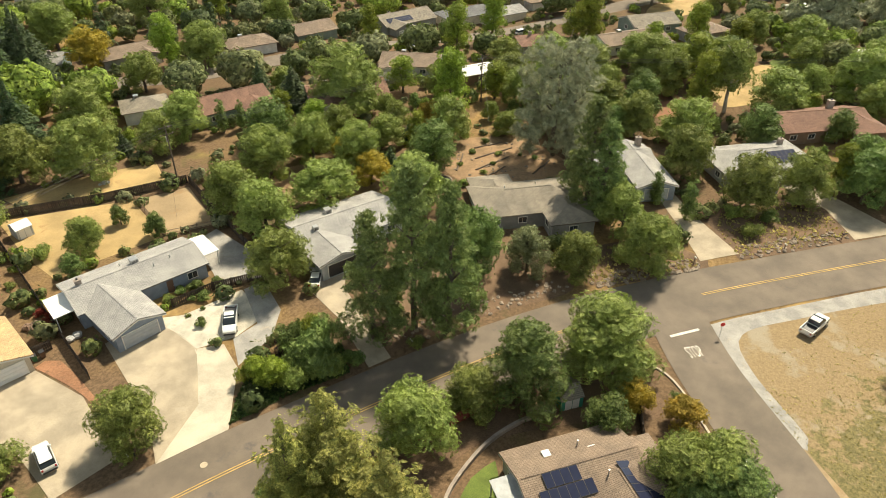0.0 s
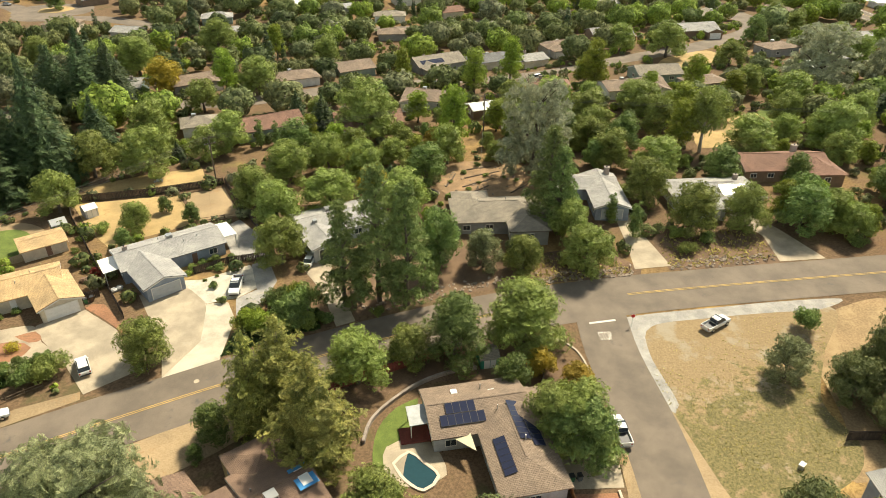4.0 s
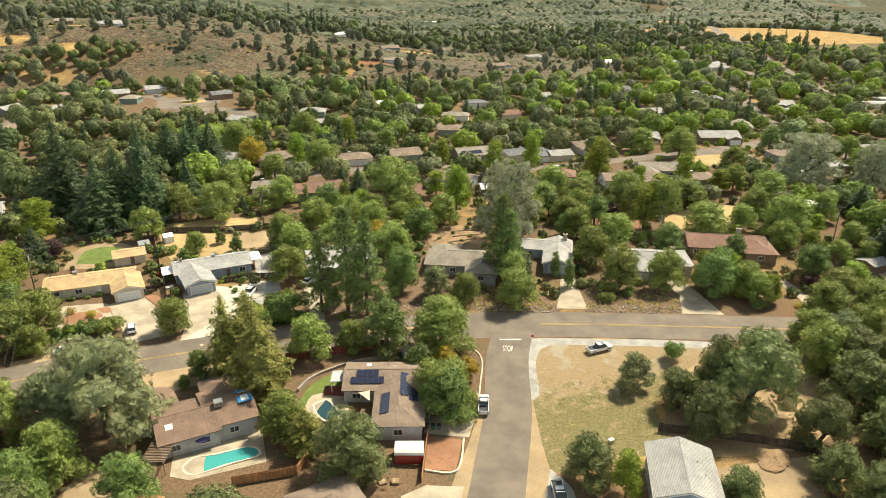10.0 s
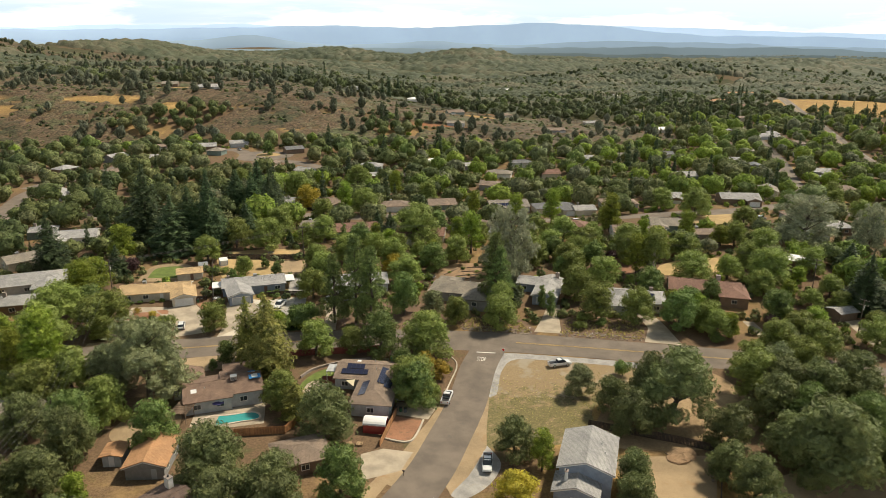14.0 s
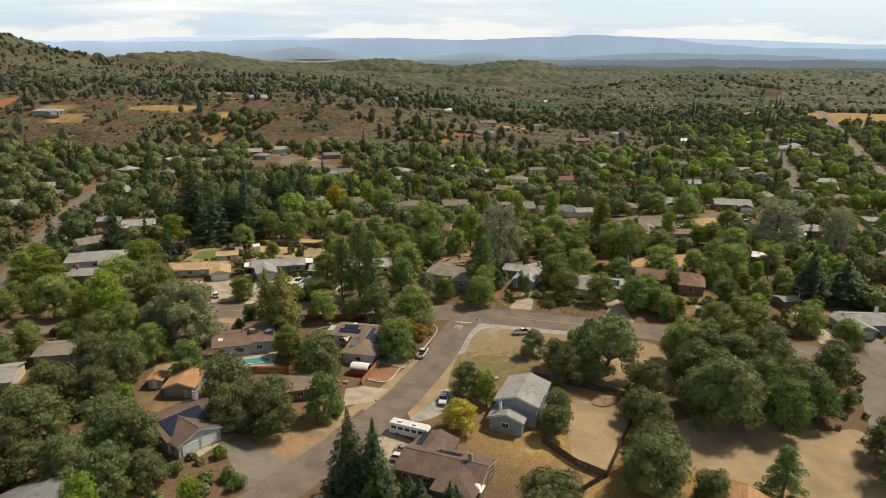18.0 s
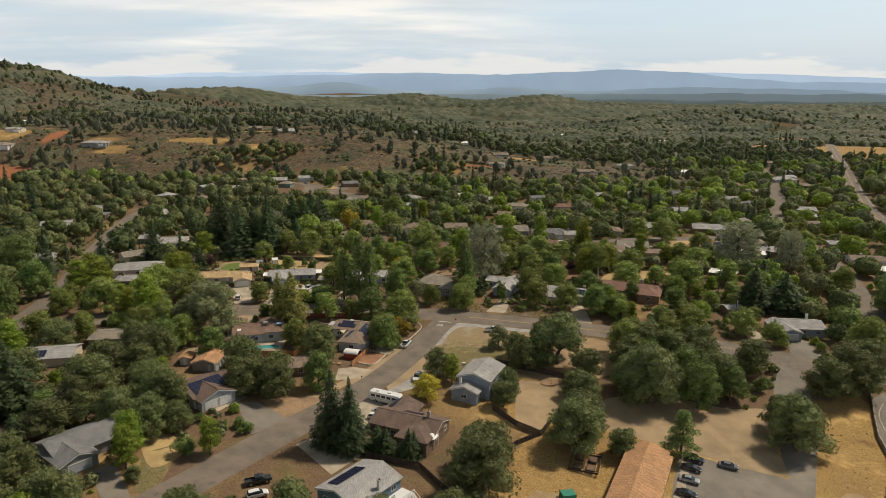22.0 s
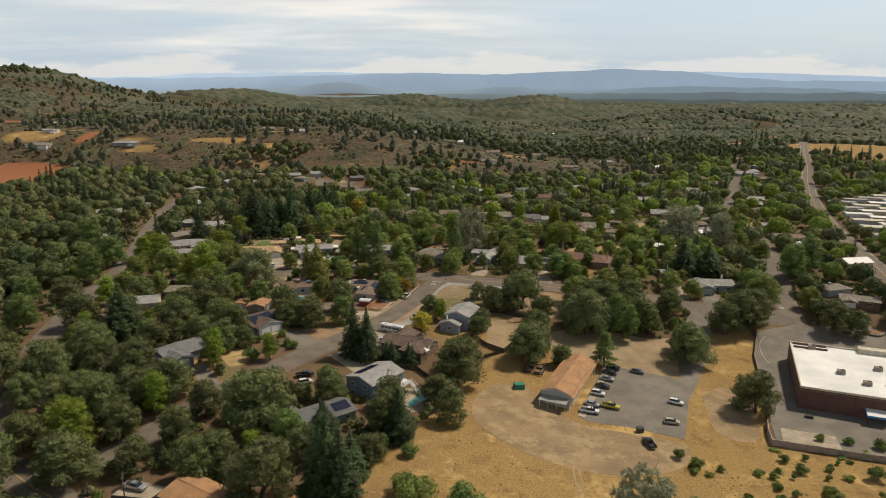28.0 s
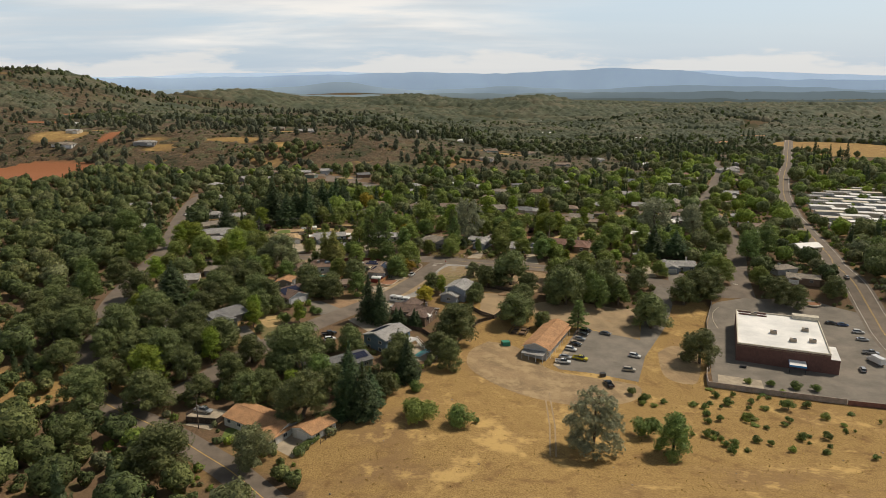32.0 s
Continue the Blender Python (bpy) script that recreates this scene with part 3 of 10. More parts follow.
def curve_through(pts, step=3.0):
    """A smooth line through the given points."""
    p = [pts[0], *pts, pts[-1]]
    out = []
    for i in range(1, len(p) - 2):
        a, b, c, d = (Vector(q) for q in p[i - 1:i + 3])
        n = max(2, int((c - b).length / step))
        for k in range(n):
            t = k / n
            out.append(tuple(0.5 * (2 * b + (c - a) * t + (2 * a - 5 * b + 4 * c - d) * t * t + (3 * b - 3 * c + d - a) * t**3)))
    return out + [tuple(pts[-1])]


ROADS = {
    "main_road": (curve_through([(-150, -16), (-132, -6), (-112, 4), (-97, 8.5), (-84, 10.2), (-72, 11.4), (-56, 12.6), (-30, 13.2), (-10, 12.0), (8, 8.9), (23, 5.2), (44, -0.6), (57, -4.2), (85, -12), (108, -20.5), (122, -28), (140, -31), (152, -29)]), 11.4),
    "stop_road": (curve_through([(4, 7), (-1.2, -4), (-6.6, -20), (-12.5, -33.6), (-19, -47), (-32, -67), (-41, -80), (-53, -97), (-68, -116), (-79, -132), (-88, -142), (-96, -148)]), 8.8),
    "north_west_road": (curve_through([(-132, -84), (-140, -53), (-146, -14), (-152, 33), (-174, 112), (-191, 190), (-192, 222), (-180, 262), (-150, 300)]), 10.0),
    "cross_street": (curve_through([(-128, -84), (-122, -118), (-113, -137), (-100, -148), (-80, -161), (-62, -176), (-50, -187), (-30, -210)]), 9.0),
    "back_street": (curve_through([(-150, 160), (-90, 160), (-37, 141), (-19, 139.5), (22, 141), (60, 137), (88, 132), (114, 132), (143, 134), (185, 148), (205, 180)]), 9.0),
    "east_street": (curve_through([(148, -36), (152, -20), (157, -4), (167, 21), (185, 78), (211, 188), (244, 256), (291, 363), (330, 470)]), 10.0),
    "highway": (curve_through([(178, -120), (190, -78), (198, -55), (205, -29), (213, 7), (219, 22), (249, 115), (260, 146), (294, 228), (340, 324), (400, 440), (456, 552), (560, 760)]), 12.0),
    "court_street": (curve_through([(-200, 222), (-150, 318), (-112, 327), (-99, 305), (-98, 290), (-72, 281), (-58, 271), (-32, 253), (10, 244), (58, 224), (100, 222)]), 9.0),
}
FIELD = [(-33, -178), (-24, -160), (-7, -131), (8, -102), (19, -79), (27, -64), (45, -62), (60, -60), (95, -55), (112, -45), (128, -42), (119, -62), (113, -84), (101, -113), (96.5, -125),
         (138, -138), (170, -146), (230, -170), (230, -420), (-25, -420), (-30, -230)]
DIRTLOT = [(4.4, 0.6), (20, -3), (42, -9.3), (30, -18), (20.6, -25.7), (19, -33), (14, -37), (4, -38), (-5.4, -37.5), (-4.2, -31), (-0.6, -16)]


def grid_axis(lo, hi, step, lo2, hi2, far, grow=1.16):
    """Fine steps where the houses stand, medium ones over the slopes, coarse ones to the horizon."""
    mid = list(np.arange(lo, hi + 0.1, step))
    left = list(np.arange(lo2, lo - 1, 15.0)) if lo2 < lo else []
    right = list(np.arange(hi + 15, hi2, 15.0))
    d, out_l, out_r = 15.0, [], []
    while (left or mid)[0] - sum(out_l) > -far:
        d *= grow; out_l.append(min(d, 160))
    d = 15.0
    while right[-1] + sum(out_r) < far:
        d *= grow; out_r.append(min(d, 160))
    return [(left or mid)[0] - s for s in np.cumsum(out_l)[::-1]] + left + mid + right + [right[-1] + s for s in np.cumsum(out_r)]


RED_SCARS = ((-405, 337, 60, 62, 1.0), (-567, 753, 48, 44, 0.9), (-540, 625, 56, 24, 0.8), (-380, 471, 9, 34, 0.8), (93, 548, 50, 12, 0.5), (40, 428, 34, 9, 0.5))
GOLD_SCARS = ((-438, 466, 34, 28, 1.0), (-410, 512, 17, 18, 0.9), (-311, 430, 22, 12, 0.8), (-233, 454, 33, 11, 1.0), (-178, 510, 40, 14, 0.75), (-177, 438, 13, 9, 0.9), (77, 512, 36, 14, 0.9), (460, 1760, 72, 70, 1.2),
              (150, 1323, 24, 40, 0.9), (187, 755, 32, 30, 0.8), (578, 625, 105, 110, 1.3), (1172, 1849, 160, 60, 0.9), (-172, 1333, 60, 30, 0.8), (-324, 455, 22, 14, 0.7), (-891, 1136, 40, 16, 0.6), (300, 640, 40, 12, 0.6), (120, 660, 46, 10, 0.6))
gx, gy = grid_axis(-260, 300, 4, -920, 980, 5400), grid_axis(-420, 440, 4, -420, 1320, 5400)


def scrub(x, y):
    """Where the hillside carries brown brush rather than trees."""
    top = 580 if x < 60 else 540 - 0.25 * (x - 60)
    band = 358 + 14 * noise.noise((x / 60, 0.3, 8.0)) - (16 if x > 60 else 0) < y < top and -540 < x < 225 + 40 * noise.noise((y / 40, 3.0, 0.0))
    return (0.6 if band else 0.08 if x < -80 and y > 500 else -0.35) + 0.75 * noise.noise((x / 120, y / 80, 1.5)) > 0.1


tv, tdry, tred, tbrush, tshade = [], [], [], [], []
for y in gy:
    for x in gx:
        tv.append((x, y, ground(x, y)))
        near = -330 < x < 320 and -430 < y < 460
        dry = (0.36 if near else 0.2) + (0.5 if near else 0.3) * noise.noise((x / 38, y / 38, 3))
        red = 0.17 + 0.34 * noise.noise((x / 45, y / 45, 9))
        if inside(x, y, FIELD):
            dry, red = 1.0, 0.08 + 0.25 * max(0, noise.noise((x / 22, y / 22, 4)))
        elif inside(x, y, DIRTLOT):
            dry, red = 0.9, 0.0
        for sx, sy, rx, ry, k in GOLD_SCARS:
            dry = max(dry, k * math.exp(-((x - sx) / rx) ** 4 - ((y - sy) / ry) ** 4))
        for sx, sy, rx, ry, k in RED_SCARS:
            red = max(red, k * 1.2 * math.exp(-((x - sx) / rx) ** 4 - ((y - sy) / ry) ** 4))
        tbrush.append(1.0 if 345 < y and scrub(x, y) else 0.0)
        # marks far woodland soil, whose colour is darkened to give shade between crowns
        tshade.append(1.0 if y > 500 and not tbrush[-1] else 0.0)
        tdry.append(max(0, min(1, dry))); tred.append(max(0, min(1, red)))
nx = len(gx)
tf = [(j * nx + i, j * nx + i + 1, (j + 1) * nx + i + 1, (j + 1) * nx + i) for j in range(len(gy) - 1) for i in range(nx - 1)]
me = bpy.data.meshes.new("ground")
me.from_pydata(tv, [], tf)
for key, values in (("dry", tdry), ("red", tred), ("brush", tbrush), ("under", tshade)):
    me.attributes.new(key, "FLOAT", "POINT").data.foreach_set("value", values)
me.polygons.foreach_set("use_smooth", [True] * len(tf))
LAND, n, l, b = node_mat("land")
pos = n.new("ShaderNodeNewGeometry").outputs["Position"]
masks = []
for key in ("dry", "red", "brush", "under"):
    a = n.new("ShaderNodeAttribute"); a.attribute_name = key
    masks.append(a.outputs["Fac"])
f1, f2, f3 = noise_node(n, l, pos, 2.2, 6.0, 0.7), noise_node(n, l, pos, 0.16, 6.0, 0.65), noise_node(n, l, pos, 0.035, 5.0, 0.6)
def soft_mask(mask, amount):
    add = n.new("ShaderNodeMath"); add.operation = "MULTIPLY_ADD"
    l.new(f2, add.inputs[0]); add.inputs[1].default_value = amount
    l.new(mask, add.inputs[2])
    return ramp_node(n, l, add.outputs[0], 0.35 + amount / 2, 0.75 + amount / 2)


litter = mix_node(n, l, ramp_node(n, l, f1, 0.3, 0.7), (0.112, 0.074, 0.046), (0.215, 0.142, 0.088))
litter = mix_node(n, l, ramp_node(n, l, f2, 0.52, 0.72), litter, (0.105, 0.10, 0.048))
straw = mix_node(n, l, ramp_node(n, l, f1, 0.3, 0.7), (0.23, 0.145, 0.058), (0.45, 0.295, 0.12))
straw = mix_node(n, l, ramp_node(n, l, f2, 0.5, 0.75), straw, (0.20, 0.115, 0.055))
straw = mix_node(n, l, ramp_node(n, l, f3, 0.5, 0.68), straw, (0.25, 0.155, 0.078))
f4 = noise_node(n, l, pos, 0.07, 5.0, 0.7)
straw = mix_node(n, l, ramp_node(n, l, f4, 0.52, 0.66), straw, (0.54, 0.36, 0.145))
soil = mix_node(n, l, ramp_node(n, l, f1, 0.3, 0.7), (0.27, 0.105, 0.050), (0.38, 0.165, 0.085))


brown = mix_node(n, l, ramp_node(n, l, f1, 0.3, 0.7), (0.085, 0.062, 0.037), (0.165, 0.115, 0.070))
brown = mix_node(n, l, ramp_node(n, l, f2, 0.52, 0.7), brown, (0.085, 0.085, 0.045))
# shade beneath the far woods, mixed in as a darker soil colour
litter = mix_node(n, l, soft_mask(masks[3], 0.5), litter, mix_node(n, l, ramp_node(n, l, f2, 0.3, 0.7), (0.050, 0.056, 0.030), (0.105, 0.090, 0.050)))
litter = mix_node(n, l, soft_mask(masks[2], 0.5), litter, brown)
col = mix_node(n, l, soft_mask(masks[0], 0.5), litter, straw)
col = mix_node(n, l, soft_mask(masks[1], 0.5), col, soil)
l.new(col, b.inputs["Base Color"])
b.inputs["Roughness"].default_value = 1.0
b.inputs["Specular IOR Level"].default_value = 0.1
bp = n.new("ShaderNodeBump"); bp.inputs["Strength"].default_value, bp.inputs["Distance"].default_value = 0.6, 0.15
l.new(f1, bp.inputs["Height"]); l.new(bp.outputs[0], b.inputs["Normal"])
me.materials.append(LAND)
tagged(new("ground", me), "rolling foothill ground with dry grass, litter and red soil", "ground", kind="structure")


# ---- roads and paved patches ----
def ribbon(line, offset, width, up, step_across=4):
    """A band along a line, offset to its left, laid on the land."""
    g = Geo()
    n = len(line)
    for i, (x, y) in enumerate(line):
        a, c = line[max(0, i - 1)], line[min(n - 1, i + 1)]
        d = Vector((c[0] - a[0], c[1] - a[1])).normalized()
        for k in range(step_across + 1):
            o = offset + width * (0.5 - k / step_across)
            px, py = x - d.y * o, y + d.x * o
            g.v.append((px, py, ground(px, py) + up))
    m = step_across + 1
    g.f = [(i * m + k, i * m + k + 1, (i + 1) * m + k + 1, (i + 1) * m + k) for i in range(n - 1) for k in range(step_across)]
    return g


def patch(name, poly, material, label, category="ground patch", up=0.05, depth=0.0, cell=4.0, kind="structure"):
    """A piece of paving or bare soil: a polygon cut along the land's grid and laid on it."""
    bm = bmesh.new()
    bm.faces.new([bm.verts.new((x, y, 0)) for x, y in poly])
    for axis in (0, 1):
        lo, hi = min(p[axis] for p in poly), max(p[axis] for p in poly)
        k = math.ceil(lo / cell) * cell
        while k < hi:
            co, no = [0, 0, 0], [0, 0, 0]
            co[axis], no[axis] = k, 1
            bmesh.ops.bisect_plane(bm, geom=bm.verts[:] + bm.edges[:] + bm.faces[:], plane_co=co, plane_no=no)
            k += cell
    if depth:
        edge = bmesh.ops.extrude_face_region(bm, geom=bm.faces[:])
        low = [e for e in edge["geom"] if isinstance(e, bmesh.types.BMVert)]
        for v in bm.verts:
            v.co.z = ground(v.co.x, v.co.y) + up
        for v in low:
            v.co.z -= depth
    else:
        for v in bm.verts:
            v.co.z = ground(v.co.x, v.co.y) + up
    bmesh.ops.triangulate(bm, faces=bm.faces[:])
    bmesh.ops.recalc_face_normals(bm, faces=bm.faces[:])
    me = bpy.data.meshes.new(name)
    bm.to_mesh(me)
    bm.free()
    if not depth and me.polygons[0].normal.z < 0:
        me.flip_normals()
    me.materials.append(material)
    return tagged(new(name, me), label, category, kind=kind)


def smooth_poly(pts, step=1.5):
    return curve_through([*pts, pts[0]], step)[:-1]


road_up = 0.06
for name, (line, width) in ROADS.items():
    ob = tagged(new(name, ribbon(line, 0, width, road_up).mesh(name, ASPHALT)), "worn grey-brown asphalt street with faded tyre bands", "road", kind="structure")
    road_up += 0.004
main, side = ROADS["main_road"][0], ROADS["stop_road"][0]
# the yellow double line, interrupted at the crossing
west = [p for p in main if p[0] < -4]
east = [p for p in main if 8 < p[0] < 104]
for line in (west, east):
    for off in (-0.17, 0.17):
        tagged(new("centre_line", ribbon(line, off, 0.13, 0.10, 1).mesh("centre_line", YELLOW)), "faded yellow painted road centre line", "road marking", kind="structure")
for off in (-0.17, 0.17):
    tagged(new("centre_line", ribbon(ROADS["highway"][0], off, 0.16, 0.12, 1).mesh("centre_line", YELLOW)), "faded yellow painted road centre line", "road marking", kind="structure")
for off in (-4.6, 4.6):
    tagged(new("edge_line", ribbon(ROADS["highway"][0], off, 0.16, 0.12, 1).mesh("edge_line", WHITEPAINT)), "white painted edge line of the highway", "road marking", kind="structure")
cs = [p for p in ROADS["cross_street"][0] if p[0] > -118]
tagged(new("centre_line", ribbon(cs, 0, 0.3, 0.11, 1).mesh("centre_line", YELLOW)), "faded yellow painted road centre line", "road marking", kind="structure")
tagged(new("stop_line", ribbon([(-0.2, 3.9), (4.5, 2.9)], 0, 0.45, 0.105, 1).mesh("stop_line", WHITEPAINT)), "white painted stop line at the crossing", "road marking", kind="structure")


def stop_word(x, y, turn, size):
    """The word on the road ahead of the stop line: tall painted letters."""
    data = bpy.data.curves.new("stop_word", "FONT")
    data.body, data.align_x, data.align_y, data.size = "STOP", "CENTER", "CENTER", 1.0
    tmp = new("stop_word_text", data)
    me = bpy.data.meshes.new_from_object(tmp.evaluated_get(bpy.context.evaluated_depsgraph_get()))
    bpy.data.objects.remove(tmp)
    c, s = math.cos(radians(turn)), math.sin(radians(turn))
    for v in me.vertices:
        a, b = v.co.x * size[0], v.co.y * size[1]
        px, py = x + a * c - b * s, y + a * s + b * c
        v.co = (px, py, ground(px, py) + 0.115)
    me.materials.clear()
    me.materials.append(WHITEPAINT)
    tagged(new("stop_word", me), "white STOP letters painted on the asphalt", "road marking", kind="structure")


stop_word(0.3, -0.1, -17, (0.92, 3.1))
stop_word(-87, -141, 132, (0.92, 3.1))
stop_word(148.5, -22, 200, (0.92, 3.1))

PATCHES = []


def yard(name, poly, material, label, category="ground patch", up=0.05, depth=0.0, soft=False):
    if soft:
        poly = smooth_poly(poly)
    PATCHES.append(list(poly))
    return patch(name, poly, material, label, category, up, depth)


for dx in (-0.8, 0.8):
    yard("field_track", [(33.6 + dx, -178), (36.6 + dx, -158), (38.6 + dx, -134), (39.1 + dx, -134), (37.1 + dx, -158), (34.1 + dx, -178)], DIRT, "worn wheel track across the dry field", up=0.04)
yard("dirt_bank", [(-137, -54), (-131, -38), (-124, -40), (-126, -56)], DIRT, "bare golden bank beside the street", up=0.05, soft=True)
yard("lawn", [(-71, -84), (-66, -80), (-59, -87), (-64, -94)], DRYGRASS, "half-dry front lawn below the driveway", "lawn", 0.05, soft=True)
yard("shaded_dirt", [(30, -13), (44, -10), (56, -13), (58, -30), (46, -40), (30, -41), (18, -39), (12, -37), (20, -30)], WORN, "bare tan dirt under the oaks beside the lot", up=0.024, soft=True)
yard("dirt_lot", DIRTLOT, LOTSOIL, "bare tan dirt lot at the street corner", up=0.03, soft=True)
yard("gravel_shoulder", [(5.5, 3.0), (11.3, 1.9), (22.9, -1.2), (34.5, -4.3), (46, -8.2), (40, -9.0), (31, -6.3), (20, -3.2), (9, -1.0), (4.2, -6.5), (0.6, -17.5), (-1.8, -17.0), (1.6, -6), (3.2, 0.5)], GRAVEL, "grey gravel shoulder along the road bend", soft=True)
yard("dirt_verge", [(-0.6, -16), (-4.2, -31), (-5.4, -37.5), (-5.2, -42), (-9, -48), (-14.6, -51.5), (-15.2, -48.6), (-8.6, -35.2), (-2.7, -21.5), (-1.0, -15.8)], DIRT, "dusty verge between the lot and the street", up=0.046)
yard("gravel_turnout", [(-5.2, -37.0), (-3.6, -43), (-7.0, -49.0), (-12.0, -52.6), (-14.6, -51.5), (-10.6, -46.4), (-8.0, -42)], GRAVEL, "grey gravel turnout beside the street", soft=True)
yard("north_bank", [(-2, 18.2), (4, 15.8), (17.6, 12.6), (18.2, 17), (14, 24), (-2, 26)], MULCH, "rocky brown bank with leaf litter", up=0.04, soft=True)
yard("north_bank", [(23.5, 11.4), (34, 8.2), (46.2, 5.2), (50, 14), (46, 21), (31, 24), (27, 20)], MULCH, "rocky brown bank with leaf litter", up=0.04, soft=True)
yard("pine_bank", [(-36, 20.2), (-20, 20.4), (-5, 19.2), (-4, 30), (-16, 36), (-33, 33)], MULCH, "brown needle litter under the pines", up=0.035, soft=True)
yard("south_bank", [(-46, 5.4), (-30, 6.2), (-14, 5.2), (-8.6, 1.5), (-12, -6), (-22, -1.5), (-34, 1.6), (-44, 0)], MULCH, "red-brown mulch along the wooden fence", up=0.035, soft=True)
yard("driveway", [(-68.6, 41.4), (-61.4, 43.2), (-58.2, 34), (-60.6, 24), (-67.2, 17.4), (-66.4, 25)], CONCRETE, "tan concrete garage driveway", "driveway", 0.062)
yard("driveway_apron", [(-60.6, 24), (-58.2, 34), (-54.8, 33), (-54.6, 27.6), (-58.7, 18.2), (-67.2, 17.4)], WHITECON, "pale new concrete driveway apron", "driveway", 0.066)
yard("stone_yard", [(-61.4, 43.2), (-58.0, 42.0), (-49, 43.4), (-47.6, 36), (-53, 33.6), (-58.2, 34)], STONES, "front yard of white stone chips", up=0.058)
yard("gravel_drive", [(-53.4, 33.4), (-49.5, 34.8), (-48.7, 43.3), (-45.4, 43.8), (-45.6, 36.0), (-48.8, 31), (-54.4, 28)], GRAVEL, "grey gravel parking strip beside the yard", up=0.062)
yard("driveway", [(-84.6, 39.0), (-77.6, 41.4), (-72.6, 32.5), (-70.6, 20.4), (-77.8, 18.2), (-80.6, 27.7), (-83.4, 34)], CONCRETE, "tan concrete driveway with joints", "driveway", 0.062)
yard("flower_bed", [(-77.2, 41.2), (-74.2, 41), (-70.2, 27), (-70.6, 24), (-72.4, 32.4)], REDDIRT, "red mulch bed beside the driveway", up=0.055, soft=True)
yard("front_garden", [(-95, 40.2), (-85.2, 39.4), (-83.6, 34), (-81.2, 28), (-93.5, 28.3)], CONCRETE, "tan gravel garden with curved beds", up=0.05, soft=True)
yard("flower_bed", [(-94, 31), (-88, 30.5), (-85, 33), (-88, 36), (-93, 35.5)], REDDIRT, "red mulch flower bed", up=0.07, soft=True)
yard("flower_bed", [(-87.5, 37.2), (-84.6, 37.4), (-83.6, 34.6), (-85.4, 34.6)], REDDIRT, "red mulch flower bed", up=0.07, soft=True)
yard("road_shoulder", [(-99, 16.2), (-86.6, 18.8), (-78.2, 19.0), (-78.2, 17.2), (-90, 15.4), (-99, 13.6)], DIRT, "dusty tan road shoulder", up=0.045)
yard("road_shoulder", [(-78, 4.6), (-66, 6.4), (-50, 7.2), (-50, 4.2), (-62, -0.4), (-70, -2.4), (-78, 0)], DIRT, "dusty tan road shoulder", up=0.045)
yard("lawn", [(-97.6, 66), (-96.9, 75.6), (-90, 77), (-86.4, 72), (-88.6, 65.4)], LAWN, "small oval green backyard lawn", "lawn", 0.06, soft=True)
yard("path_ring", [(-100, 63), (-98.8, 78), (-89, 79.6), (-83.6, 72), (-87, 62.6)], DIRT, "tan walk round the lawn", up=0.045, soft=True)
yard("dry_backyard", [(-79, 84.2), (-74.9, 83.4), (-62.5, 80.8), (-57.6, 79.4), (-55.6, 64.4), (-72.8, 61.4), (-76, 70)], DRYGRASS, "dry golden backyard grass", up=0.04)
yard("dirt_pen", [(-56.6, 79.4), (-47.6, 79.2), (-47.0, 63.6), (-55.0, 64.4)], DIRT, "bare fenced dirt pen", up=0.05)
yard("dry_strip", [(-78, 92.6), (-64, 94), (-50.6, 93), (-50.8, 84.2), (-62, 85.2), (-75, 87.4)], DRYGRASS, "strip of dry golden grass behind the fence", up=0.045)
yard("side_yard", [(-51.6, 60), (-47.4, 62), (-43.6, 49.6), (-44.4, 44.6), (-51.4, 46.2)], GRAVEL, "dusty gravel side yard", up=0.05)
yard("dirt_yard", [(-36, 62), (-33, 76), (-19, 73.4), (-16, 62), (-20, 58)], TERRACE, "bare brown backyard", up=0.045, soft=True)
yard("terraced_yard", [(-2, 50), (-3, 62), (6, 70), (18, 64), (20, 50), (12, 46)], TERRACE, "terraced brown backyard slope", up=0.045, soft=True)
yard("driveway", [(-40.4, 38.6), (-33.2, 41.6), (-35.6, 35.6), (-36.4, 19.4), (-39.8, 19.2), (-39.2, 30)], CONCRETE, "narrow tan concrete driveway", "driveway", 0.06)
yard("driveway", [(26.6, 32.8), (30.2, 32.2), (27.4, 24), (24.8, 12.6), (17.6, 14.4), (22.6, 24)], CONCRETE, "steep pale concrete driveway", "driveway", 0.06)
yard("driveway", [(50.6, 24), (55.4, 24), (55.6, 14.5), (55.0, 2.6), (45.6, 5.4), (50.2, 14.0)], CONCRETE, "tan concrete driveway up the bank", "driveway", 0.06)
yard("driveway", [(79.4, 16), (82.4, 15.4), (82.0, -4.6), (76.0, -3.2), (78.6, 6)], CONCRETE, "pale concrete driveway between shrubs", "driveway", 0.06)
yard("driveway", [(-22.0, -18.6), (-13.4, -21.4), (-16.0, -26.4), (-23.4, -23.6)], CONCRETE, "pale concrete driveway by the garage", "driveway", 0.06)
yard("planting_plot", [(-22.8, -24.6), (-17.2, -26.8), (-20.6, -34.2), (-25.4, -32.6)], REDDIRT, "bare red-brown front plot with a low edge", up=0.055)
yard("dirt_verge", [(-10.6, -13), (-12.4, -19.6), (-16.0, -27), (-20.8, -35), (-24.6, -42), (-28, -46), (-24.2, -49), (-21, -46), (-16.4, -34), (-11, -19)], DIRT, "dusty verge beside the street", up=0.05)
yard("parking_apron", [(-26, -36.4), (-20.2, -38.0), (-23.0, -43.8), (-30.4, -46.4), (-30.4, -38)], CONCRETE, "broad tan concrete parking apron", "driveway", 0.058)
